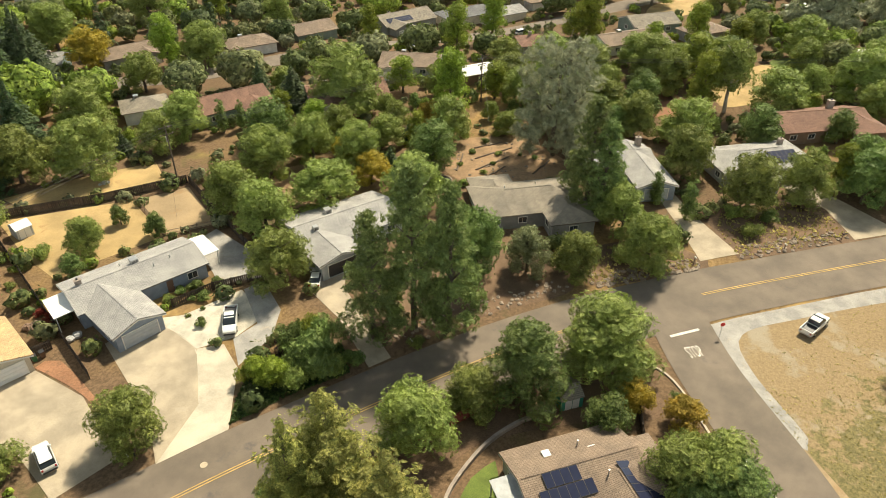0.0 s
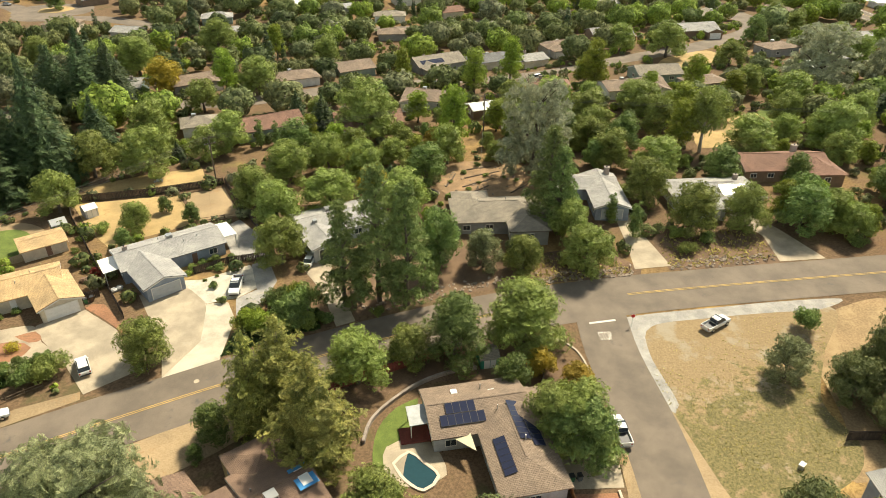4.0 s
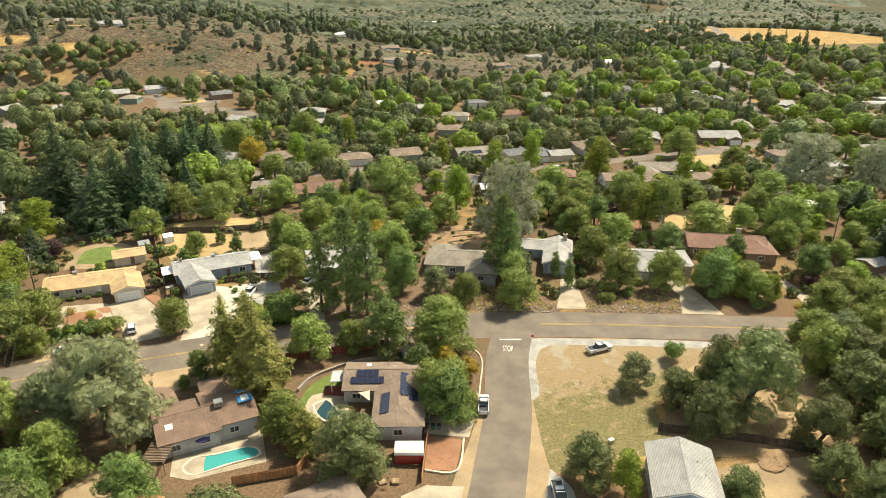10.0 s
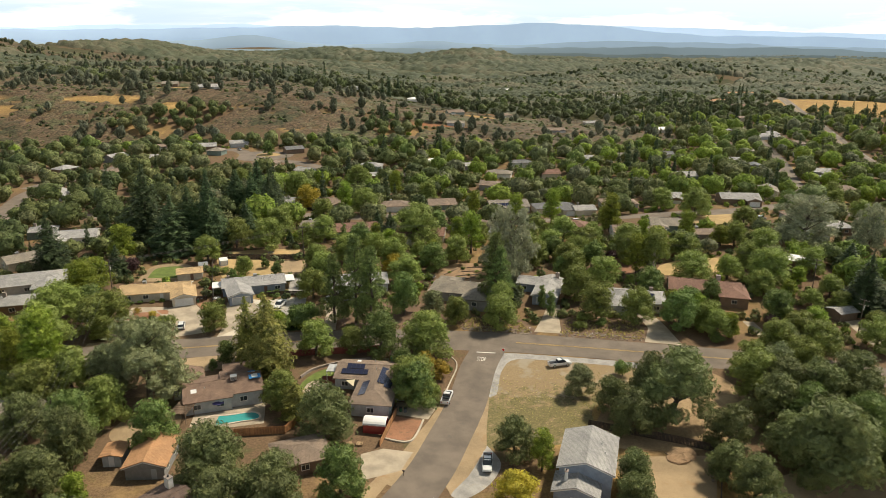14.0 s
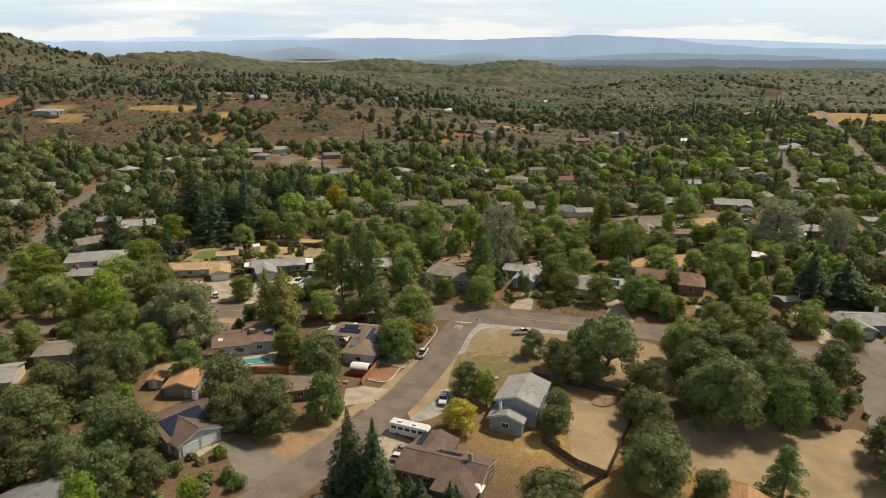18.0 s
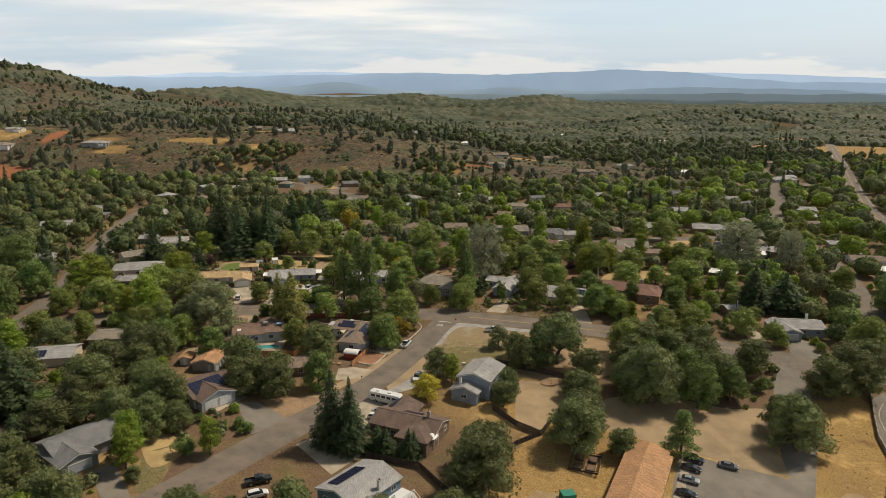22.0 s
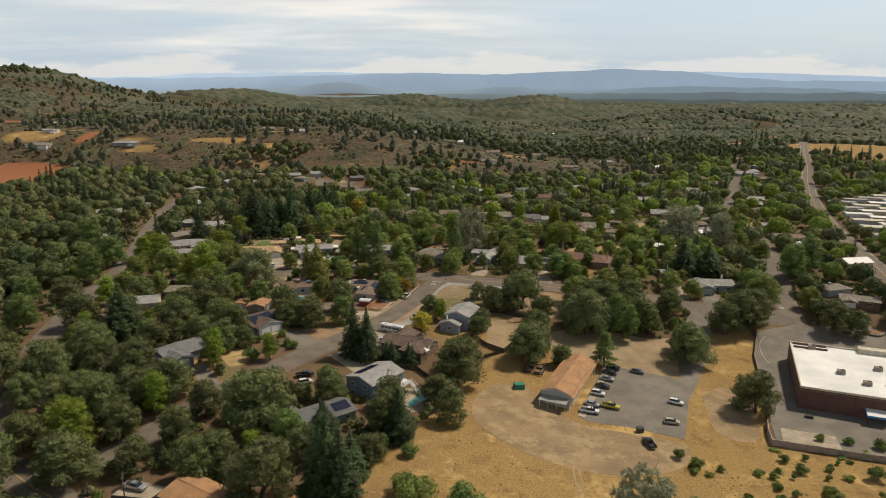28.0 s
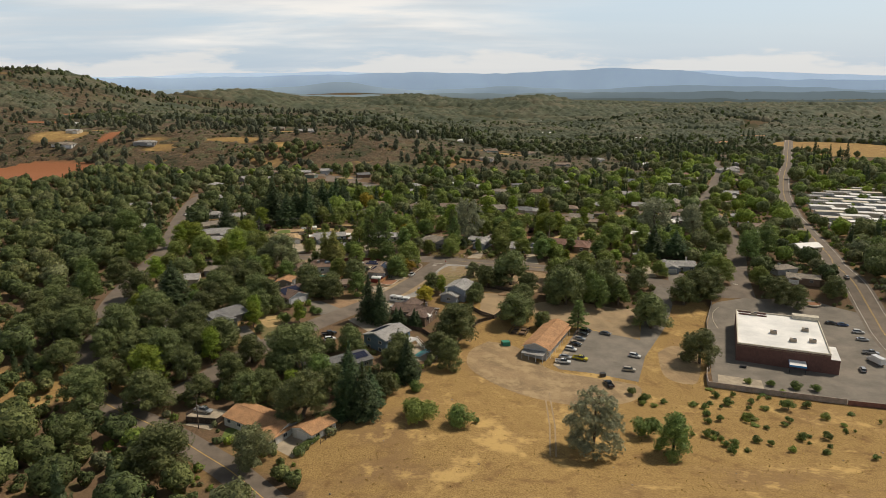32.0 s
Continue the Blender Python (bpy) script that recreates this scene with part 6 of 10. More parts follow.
def blob(c, r, squash=0.85, rough=0.18, rings=3, segs=6):
    """A lumpy inner mass that keeps the crown from being see-through."""
    v, f = [], []
    for i in range(rings + 1):
        th = math.pi * i / rings
        for j in range(segs):
            ph = 2 * math.pi * (j + 0.5 * (i % 2)) / segs
            q = r * (1 + rng.uniform(-rough, rough))
            v.append((c[0] + q * math.sin(th) * math.cos(ph), c[1] + q * math.sin(th) * math.sin(ph), c[2] + q * squash * math.cos(th)))
    for i in range(rings):
        for j in range(segs):
            f.append((i * segs + j, (i + 1) * segs + j, (i + 1) * segs + (j + 1) % segs, i * segs + (j + 1) % segs))
    return np.array(v), np.array(f)


def join(pieces):
    vs, fs, k = [], [], 0
    for v, f in pieces:
        vs.append(v); fs.append(f + k); k += len(v)
    return np.concatenate(vs), np.concatenate(fs)


def leaf_mesh(name, v, f, material):
    me = bpy.data.meshes.new(name)
    me.from_pydata(v.tolist(), [], f.tolist())
    me.materials.append(material)
    me.update()
    return me


def lobed(lobes, per_area, size, jitter=0.5, core=0.8, stretch=1.0):
    """Leaf clumps over a set of overlapping lobes (x, y, z, r, squash)."""
    out = []
    for x, y, z, r, q in lobes:
        n = max(8, int(per_area * r * r))
        d = rng.normal(size=(n, 3))
        d /= np.linalg.norm(d, axis=1, keepdims=True)
        d[:, 2] = np.where(d[:, 2] < -0.5, -d[:, 2], d[:, 2])
        rad = r * rng.uniform(0.82, 1.1, n)[:, None]
        c = np.array([x, y, z]) + d * rad * np.array([1, 1, q])
        out.append(cards(c, d + rng.normal(size=(n, 3)) * jitter, rng.uniform(0.6, 1.25, n) * size, stretch))
        if core:
            out.append(blob((x, y, z), r * core, q))
    return join(out)


def crown_lobes(count, spread, z0, z1, r0, r1):
    """Lobes of an uneven dome: the lower ones reach out, the upper ones close in."""
    out = []
    for i in range(count):
        t = (i + rng.uniform(0, 1)) / count
        z = z0 + (z1 - z0) * t
        reach = spread * math.sqrt(max(0.05, 1 - t**2.2)) * rng.uniform(0.75, 1.05)
        a = i * 2.4 + rng.uniform(-0.5, 0.5)
        out.append((reach * math.cos(a), reach * math.sin(a), z, rng.uniform(r0, r1), rng.uniform(0.7, 0.9)))
    out.append((0, 0, (z0 + z1) / 2, spread * 0.75, 0.9))
    return out


def trunk_mesh(name, height, radius, material, limbs=4, reach=0.5, bare=0.0):
    g = Geo()
    p, r = Vector((0, 0, -0.25)), radius
    steps = 4
    for i in range(steps):
        q = Vector((rng.uniform(-0.05, 0.05), rng.uniform(-0.05, 0.05), height * (i + 1) / steps))
        g.tube(p, q, r, r * 0.78, 7, caps=(i == 0 or i == steps - 1))
        if i >= 1:
            for _ in range(limbs // 2 + 1):
                a = rng.uniform(0, 6.28)
                e = q + Vector((math.cos(a) * reach, math.sin(a) * reach, reach * 0.7)) * rng.uniform(0.7, 1.1)
                g.tube(p.lerp(q, 0.7), e, r * 0.5, r * 0.16, 5)
        p, r = q, r * 0.78
    return g.mesh(name, material, True)


KINDS = {}


def kind(key, name, label, category, size, crowns, trunks):
    """size: radius and height for which the meshes are made."""
    KINDS[key] = (name, label, category, size, crowns, trunks)


oak_crowns = [leaf_mesh("crown", *lobed(crown_lobes(18, 0.64, 0.26, 1.72, 0.26, 0.42), 900, 0.088), OAK) for _ in range(5)]
dark_crowns = [leaf_mesh("crown", *lobed(crown_lobes(17, 0.62, 0.28, 1.8, 0.28, 0.44), 860, 0.088), DARK) for _ in range(3)]
grey_crowns = [leaf_mesh("crown", *lobed(crown_lobes(24, 0.68, 0.25, 1.8, 0.22, 0.38), 820, 0.088, 0.9), GREY) for _ in range(2)]
bright_crowns = [leaf_mesh("crown", *lobed(crown_lobes(16, 0.52, 0.5, 2.6, 0.28, 0.46), 600, 0.11, 0.9), BRIGHT) for _ in range(3)]
gold_crowns = [leaf_mesh("crown", *lobed(crown_lobes(14, 0.6, 0.4, 1.6, 0.28, 0.44), 600, 0.105), GOLD) for _ in range(2)]
col_crowns = [leaf_mesh("crown", *lobed([(0.25 * math.cos(i * 2.1), 0.25 * math.sin(i * 2.1), 0.55 + i * 0.36, 0.62 - 0.022 * i - 0.012 * max(0, i - 5) ** 2, 1.0) for i in range(10)], 420, 0.13), DARK)]
shrub_crowns = [leaf_mesh("foliage", *lobed([(rng.uniform(-0.5, 0.5), rng.uniform(-0.5, 0.5), rng.uniform(0.35, 0.9), rng.uniform(0.4, 0.58), 0.85) for _ in range(7)], 420, 0.14), DARK if i else OAK) for i in range(3)]
euc_crowns = [leaf_mesh("crown", *lobed(crown_lobes(17, 0.62, 1.0, 2.8, 0.26, 0.4), 850, 0.1, 1.0, 0.6, 1.3), OAK)]


def conifer(levels, per, radius_at, z0, z1, size, droop, material, stretch=1.6, gaps=0.0, core=0.55):
    """Whorls of drooping boughs about a straight stem."""
    out = []
    for i in range(levels):
        t = (i + 0.5) / levels
        z = z0 + (z1 - z0) * t
        R = radius_at(t)
        boughs = max(4, int(10 * (1 - t) + 4))
        for bgh in range(boughs):
            if rng.random() < gaps:
                continue
            a = 2 * math.pi * bgh / boughs + i * 1.3 + rng.uniform(-0.2, 0.2)
            reach = R * rng.uniform(0.72, 1.12)
            n = max(3, int(per * reach))
            s = rng.uniform(0.25, 1.0, n)
            side_ = rng.normal(0, 0.16, n) * (1 - s * 0.6) * R
            zz = z - droop * reach * s**1.4 + rng.normal(0, 0.05, n)
            c = np.stack([np.cos(a) * reach * s - np.sin(a) * side_, np.sin(a) * reach * s + np.cos(a) * side_, zz], 1)
            nr = np.stack([np.cos(a) * np.full(n, 0.5), np.sin(a) * np.full(n, 0.5), np.ones(n)], 1) + rng.normal(size=(n, 3)) * 0.45
            out.append(cards(c, nr, size * rng.uniform(0.7, 1.25, n) * (1.15 - 0.5 * t), stretch))
    if core:
        for i in range(7):
            t = (i + 0.5) / 7
            out.append(blob((0, 0, z0 + (z1 - z0) * t), max(0.05, core * radius_at(t)), (z1 - z0) / 7 / max(0.08, core * radius_at(t)) * 0.75))
    return leaf_mesh("crown", *join(out), material)


cedar_crowns = [conifer(22, 20, lambda t: min(1.0, 1.35 * (1 - t) ** 0.85) + 0.03, 0.35, 4.0, 0.115, 0.35, CEDAR) for _ in range(3)]
ycedar_crowns = [conifer(20, 34, lambda t: min(1.1, 1.45 * (1 - t) ** 0.7 + 0.08) * rng.uniform(0.72, 1.22), 0.5, 4.1, 0.11, 0.12, YCEDAR, 1.35, 0.24, 0.56) for _ in range(3)]


def pine_crown(material, count, z0, z1, r0, r1, spread, taper=0.88, bend=1.15):
    """Needle masses on irregular boughs with sky between them."""
    lobes = []
    for i in range(count):
        t = (i + rng.uniform(0, 1)) / count
        a = i * 2.4 + rng.uniform(-0.4, 0.4)
        reach = spread * (1 - taper * t**bend) * rng.uniform(0.4, 1.0)
        lobes.append((reach * math.cos(a), reach * math.sin(a), z0 + (z1 - z0) * t, rng.uniform(r0, r1) * (1 - 0.35 * t), rng.uniform(0.5, 0.75)))
    return leaf_mesh("crown", *lobed(lobes, 1000, 0.09, 1.0, 0.5, 1.4), material)


pine_crowns = [pine_crown(NEEDLE, 62, 0.5, 4.2, 0.20, 0.35, 0.98) for _ in range(3)]
greypine_crowns = [pine_crown(PALEPINE, 84, 0.24, 2.1, 0.15, 0.28, 0.92, 0.5, 2.6) for _ in range(2)]

kind("oak", "oak_tree", "broad oak with an olive-green crown", "tree", (1, 2.1), oak_crowns, [trunk_mesh("trunk", 1.35, 0.075, BARK, 5, 0.5) for _ in range(2)])
live_crowns = [leaf_mesh("crown", *lobed(crown_lobes(18, 0.66, 0.22, 1.7, 0.26, 0.42), 900, 0.084), LIVEOAK) for _ in range(5)]
kind("live", "live_oak_tree", "broad live oak with a dark grey-green crown", "tree", (1, 2.0), live_crowns, [trunk_mesh("trunk", 1.2, 0.08, BARK, 6, 0.55) for _ in range(2)])
kind("dark", "leafy_tree", "dense dark green rounded tree", "tree", (1, 2.15), dark_crowns, [trunk_mesh("trunk", 1.3, 0.075, BARK, 5, 0.5)])
kind("grey", "grey_oak_tree", "silvery grey-green tree with feathery foliage", "tree", (1, 2.1), grey_crowns, [trunk_mesh("trunk", 1.4, 0.07, BARK, 6, 0.55)])
kind("bright", "shade_tree", "bright yellow-green leafy shade tree", "tree", (1, 3.0), bright_crowns, [trunk_mesh("trunk", 2.0, 0.075, BARK, 5, 0.5)])
kind("gold", "golden_tree", "golden-yellow tree with dense small leaves", "tree", (1, 2.0), gold_crowns, [trunk_mesh("trunk", 1.2, 0.07, BARK, 5, 0.45)])
kind("col", "columnar_tree", "narrow upright evergreen tree", "tree", (1, 4.4), col_crowns, [trunk_mesh("trunk", 3.0, 0.09, BARK, 2, 0.3)])
kind("shrub", "shrub", "rounded green shrub on dry ground", "shrub", (1, 1.5), shrub_crowns, [trunk_mesh("stem", 0.7, 0.06, BARK, 4, 0.4)])
kind("lime", "leafy_shrub", "yellow-green leafy shrub in an overgrown hedge", "shrub", (1, 1.5), [leaf_mesh("foliage", *lobed([(rng.uniform(-0.45, 0.45), rng.uniform(-0.45, 0.45), rng.uniform(0.35, 0.95), rng.uniform(0.36, 0.54), 0.85) for _ in range(8)], 460, 0.13), BRIGHT) for _ in range(2)], [trunk_mesh("stem", 0.7, 0.06, BARK, 4, 0.4)])
kind("yellow", "yellow_shrub", "rounded yellow-leaved garden shrub", "shrub", (1, 1.5), [leaf_mesh("foliage", *lobed([(0, 0, 0.5, 0.8, 0.85)], 420, 0.14), GOLD)], [trunk_mesh("stem", 0.5, 0.06, BARK, 3, 0.3)])
kind("purple", "purple_shrub", "large dark purple-leaved shrub", "shrub", (1, 1.5), [leaf_mesh("foliage", *lobed([(rng.uniform(-0.4, 0.4), rng.uniform(-0.4, 0.4), rng.uniform(0.4, 0.95), rng.uniform(0.4, 0.58), 0.85) for _ in range(6)], 420, 0.13), PURPLE)], [trunk_mesh("stem", 0.6, 0.06, BARK, 3, 0.3)])
kind("red", "red_shrub", "red-leaved maple shrub on a patio", "shrub", (1, 1.5), [leaf_mesh("foliage", *lobed([(rng.uniform(-0.4, 0.4), rng.uniform(-0.4, 0.4), rng.uniform(0.4, 0.95), rng.uniform(0.4, 0.55), 0.85) for _ in range(5)], 420, 0.13), REDLEAF)], [trunk_mesh("stem", 0.6, 0.06, BARK, 3, 0.3)])
kind("euc", "eucalyptus_tree", "tall eucalyptus with a pale forked trunk", "tree", (1, 3.4), euc_crowns, [trunk_mesh("trunk", 2.5, 0.09, PALEBARK, 6, 0.5)])
kind("cedar", "cedar_tree", "dark green conical cedar with drooping boughs", "tree", (1, 4.0), cedar_crowns, [trunk_mesh("trunk", 3.4, 0.11, BARK, 0, 0.2)])
kind("ycedar", "incense_cedar", "tall yellow-green cedar with drooping sprays", "tree", (1, 4.1), ycedar_crowns, [trunk_mesh("trunk", 3.5, 0.12, BARK, 0, 0.2)])
kind("pine", "pine_tree", "tall dark green pine with bare lower trunk", "tree", (1, 4.3), pine_crowns, [trunk_mesh("trunk", 3.6, 0.09, BARK, 5, 0.45)])
kind("greypine", "grey_pine", "sparse grey-green pine with forked limbs", "tree", (1, 2.35), greypine_crowns, [trunk_mesh("trunk", 1.8, 0.055, BARK, 8, 0.6)])
PLANTED = []


def crowded_field(x, y):
    """The brush of the field grows in loose drifts."""
    return noise.noise((x / 9, y / 9, 12.0)) < 0.02 or any(math.hypot(x - a, y - b) < 1.6 for a, b, _ in PLANTED)


def off_road(x, y, r):
    """Keep a trunk clear of the roads' surface."""
    for line, width in ROADS.values():
        d = seg_dist(x, y, line)
        if d < width / 2 + 0.9:
            e = 0.5
            gxx = (seg_dist(x + e, y, line) - seg_dist(x - e, y, line))
            gyy = (seg_dist(x, y + e, line) - seg_dist(x, y - e, line))
            k = math.hypot(gxx, gyy) or 1
            x, y = x + gxx / k * (width / 2 + 0.9 - d), y + gyy / k * (width / 2 + 0.9 - d)
    return x, y


def in_house(x, y, margin):
    for hx, hy, t, L, W in HOUSES:
        c, s = math.cos(radians(t)), math.sin(radians(t))
        a, b = (x - hx) * c + (y - hy) * s, -(x - hx) * s + (y - hy) * c
        if abs(a) < L / 2 + margin and abs(b) < W / 2 + margin:
            return True
    return False


def plant(key, x, y, r, h):
    if key == 'oak' and y < -24:
        key = 'live'
    name, label, category, (r0, h0), crowns, trunks = KINDS[key]
    if key in ('oak', 'live', 'dark', 'grey') and 2.4 < r < 5.2:
        r, h = r * 1.2, h * 1.12
    elif key == 'pine':
        r, h = r * 1.1, h * 1.08
    elif key == 'cedar':
        r *= 1.4
    elif key in ('gold', 'ycedar'):
        r *= 1.2
    elif key in ('oak', 'live') and r > 6:
        h *= 0.86
    if -47 < x < -3 and -3 < y < 9 and key in ('oak', 'dark', 'grey'):
        r, h = r * 1.2, h * 1.12
    x, y = off_road(x, y, r)
    for hx, hy, t, L, W in HOUSES:
        c, s = math.cos(radians(t)), math.sin(radians(t))
        a, b = (x - hx) * c + (y - hy) * s, -(x - hx) * s + (y - hy) * c
        if abs(a) < L / 2 + 0.7 and abs(b) < W / 2 + 0.7:
            da, db = L / 2 + 0.8 - abs(a), W / 2 + 0.8 - abs(b)
            if da < db:
                a += math.copysign(da, a)
            else:
                b += math.copysign(db, b)
            x, y = hx + a * c - b * s, hy + a * s + b * c
    PLANTED.append((x, y, r))
    root = new(name)
    root.matrix_world = pose(x, y, ground(x, y) - 0.05, 0, 0, random.uniform(0, 360)) @ Matrix.Diagonal((r / r0, r / r0, h / h0, 1))
    tagged(root, label, category, "trees" if category == "tree" else "shrubs")
    part("trunk" if category == "tree" else "stem", random.choice(trunks), None, root)
    part("crown" if category == "tree" else "foliage", random.choice(crowns), None, root)
    return root


# trees, by where they stand: x, y, crown radius, height
for spot in ((64.1, 14.2, 3.5, 10.4), (57.7, 17.1, 3.5, 10.4), (3.7, -45.7, 3.2, 9.6), (69.7, 5.2, 2.6, 7.9),):
    plant("bright", *spot)
for spot in ((138.4, 51.4, 3.9, 10.2), (120.4, 20.0, 4.9, 18.4), (132.7, 20.4, 5.9, 15.4),):
    plant("cedar", *spot)
for spot in ((24.9, 24.4, 2.1, 9.2), (24.1, 31.1, 1.8, 8.0),):
    plant("col", *spot)
for spot in ((-24.8, 5.3, 4.5, 10.0), (-20.2, -4.6, 2.8, 6.1), (-57.6, 3.2, 2.7, 5.9), (-17.0, 28.1, 5.4, 13.5), (58.0, 12.1, 5.1, 11.1), (78.6, 34.3, 3.3, 7.3), (37.5, 56.0, 3.0, 6.6), (73.4, -42.7, 6.4, 14.0), (62.8, -37.9, 5.9, 13.0), (84.4, -48.3, 5.0, 10.9), (-18.6, -20.6, 4.6, 10.0), (184.1, 25.8, 8.9, 19.5), (168.2, 16.6, 8.7, 19.0),):
    plant("dark", *spot)
for spot in ((68.2, 52.6, 5.7, 19.4),):
    plant("euc", *spot)
for spot in ((-14.5, -3.3, 2.5, 4.9), (-11.5, -8.7, 2.7, 5.4),):
    plant("gold", *spot)
for spot in ((-9.0, 26.1, 3.5, 7.7), (69.5, -16.3, 4.1, 9.0), (80.7, -2.2, 3.3, 7.3),):
    plant("grey", *spot)
for spot in ((19.7, 55.0, 9.7, 25.9),):
    plant("greypine", *spot)
for spot in ((-43.4, 41.4, 4.7, 9.8), (-40.6, 55.8, 4.9, 10.2), (-40.8, 5.1, 3.9, 8.2), (-32.0, 8.5, 2.9, 6.1), (-13.4, 3.5, 6.3, 13.3), (-20.3, -15.2, 4.3, 9.0), (-14.0, -19.0, 2.3, 4.9), (8.5, 17.4, 4.8, 10.0), (11.1, 26.0, 5.3, 11.1), (-3.0, 21.5, 3.7, 7.9), (36.4, 35.7, 6.0, 12.6), (37.7, 21.5, 5.9, 12.3), (48.4, 18.4, 5.7, 11.9), (66.3, 6.4, 3.9, 8.2), (104.3, 58.3, 4.3, 9.0), (91.4, 47.1, 4.0, 8.4), (95.3, 33.7, 4.1, 8.7), (122.5, 49.4, 4.7, 9.8), (40.7, 54.0, 4.7, 9.8),):
    plant("oak", *spot)
for spot in ((-47.0, -19.5, 4.1, 8.5), (-37.4, -31.7, 7.0, 14.7), (37.2, -30.3, 9.8, 20.6), (-0.7, -40.9, 3.9, 8.2), (44.0, -41.3, 4.7, 9.9), (64.4, -12.7, 4.1, 8.7), (77.8, -3.9, 4.5, 9.4), (66.0, 11.5, 4.1, 8.6), (-56.6, -47.2, 7.3, 15.4), (-18.0, -18.2, 5.0, 10.5), (60.3, -21.7, 6.8, 14.3), (59.0, -32.6, 6.7, 14.1), (87.9, -7.0, 6.1, 12.9), (80.6, -31.7, 5.6, 11.8), (77.0, -14.4, 5.5, 11.6), (55.6, -45.9, 6.8, 14.2), (64.2, -43.6, 7.9, 16.6),):
    plant("oak", *spot)
for spot in ((81.8, -44.2, 7.9, 16.6), (97.0, -32.6, 6.5, 13.7), (72.7, -28.8, 7.0, 14.7), (82.9, -25.6, 7.1, 15.0), (65.8, -24.4, 6.4, 13.4), (123.7, -40.4, 9.3, 19.5), (140.2, -21.3, 8.4, 17.7), (115.9, -43.6, 7.9, 16.5), (130.1, -35.1, 8.7, 18.2), (162.0, -39.2, 7.6, 16.0), (169.4, -42.5, 4.9, 10.2), (190.6, -34.8, 6.2, 13.1), (160.4, -22.0, 5.2, 10.9),):
    plant("oak", *spot)
for spot in ((-36.6, 24.0, 4.4, 18.8), (-30.7, 23.1, 5.2, 24.1), (-26.6, 20.5, 4.7, 21.8), (7.7, 35.4, 5.1, 20.9), (11.2, 31.6, 4.5, 18.0),):
    plant("pine", *spot)
for spot in ((30.6, 15.0, 2.1, 3.2), (37.5, 16.8, 1.9, 2.9), (-32.3, 17.5, 1.3, 2.0), (-8.7, -5.3, 1.2, 1.9), (64.8, 3.7, 2.2, 3.3), (33.4, 21.0, 2.0, 2.9),):
    plant("shrub", *spot)
for spot in ((-52.3, 1.5, 4.2, 18.1), (-50.6, -8.2, 4.4, 18.8), (-56.6, 0.4, 2.9, 18.3), (-43.6, -24.3, 2.7, 8.7),):
    plant("ycedar", *spot)
for spot in ((-4.3, 69.0, 3.2, 9.6), (35.7, 117.6, 5.1, 15.2), (54.0, 126.7, 5.4, 16.3), (-34.5, 150.0, 5.0, 15.1), (-9.4, 191.9, 4.6, 13.7), (-22.9, 94.5, 3.1, 9.3), (95.8, 86.7, 4.6, 13.9), (78.0, 85.8, 3.7, 11.0), (72.4, 105.7, 5.6, 16.9), (11.1, 80.9, 5.5, 16.6), (23.1, 144.5, 3.9, 11.6),):
    plant("bright", *spot)
for spot in ((-21.6, 113.8, 2.1, 9.3),):
    plant("cedar", *spot)
for spot in ((-34.8, 99.8, 1.9, 8.5), (-30.8, 99.5, 1.7, 7.3),):
    plant("col", *spot)
for spot in ((49.7, 61.0, 4.5, 10.0), (-56.4, 64.9, 2.2, 4.8), (164.5, 128.3, 5.4, 11.9),):
    plant("dark", *spot)
for spot in ((-18.0, 61.9, 3.7, 7.4), (-17.9, 74.8, 2.6, 5.1), (5.2, 79.7, 2.9, 5.8), (-51.9, 162.5, 6.0, 12.0),):
    plant("gold", *spot)
for spot in ((137.1, 76.0, 12.5, 22.3), (157.2, 67.0, 7.2, 20.8),):
    plant("greypine", *spot)
for spot in ((-43.2, 66.0, 4.6, 9.6), (-48.6, 97.1, 4.0, 8.3), (-59.7, 115.6, 6.9, 14.5), (-33.1, 74.3, 6.4, 13.4), (-23.8, 76.1, 5.3, 11.2), (-17.7, 67.4, 5.5, 11.5), (-8.0, 100.4, 9.7, 20.4), (-25.1, 139.7, 7.4, 15.5), (4.3, 70.3, 5.2, 11.0), (60.0, 91.0, 4.0, 8.5), (65.9, 67.4, 5.6, 11.7), (113.1, 81.7, 5.2, 10.8), (119.4, 131.5, 8.1, 17.1), (-58.1, 188.2, 8.3, 17.4), (-44.0, 133.9, 4.7, 9.8), (-28.5, 204.8, 8.2, 17.1), (5.6, 176.6, 6.0, 12.5), (-1.5, 87.0, 2.8, 5.9), (47.3, 71.5, 4.4, 9.2), (115.4, 66.1, 7.0, 14.7),):
    plant("oak", *spot)
for spot in ((-51.3, -89.1, 3.3, 9.8),):
    plant("bright", *spot)
for spot in ((-26.1, -80.6, 3.5, 19.4), (-21.5, -81.9, 3.4, 18.4), (-13.0, -83.4, 2.0, 7.9), (-6.2, -83.0, 1.7, 6.7), (-8.6, -127.7, 3.5, 13.6), (-28.8, -128.2, 3.2, 9.4), (-7.4, -83.9, 2.0, 7.8), (-14.9, -81.6, 2.0, 7.0), (-24.5, -155.0, 3.8, 23.1), (-20.3, -158.1, 3.8, 18.0), (-27.2, -157.6, 2.7, 6.7), (-8.0, -132.0, 3.1, 14.8), (-19.0, -149.3, 3.2, 12.0),):
    plant("cedar", *spot)
for spot in ((-34.1, -52.1, 5.4, 12.0), (73.3, -52.7, 6.9, 15.1), (68.4, -173.4, 6.3, 13.8), (-36.9, -136.6, 5.0, 11.0),):
    plant("dark", *spot)
for spot in ((-3.6, -56.0, 4.2, 8.3),):
    plant("gold", *spot)
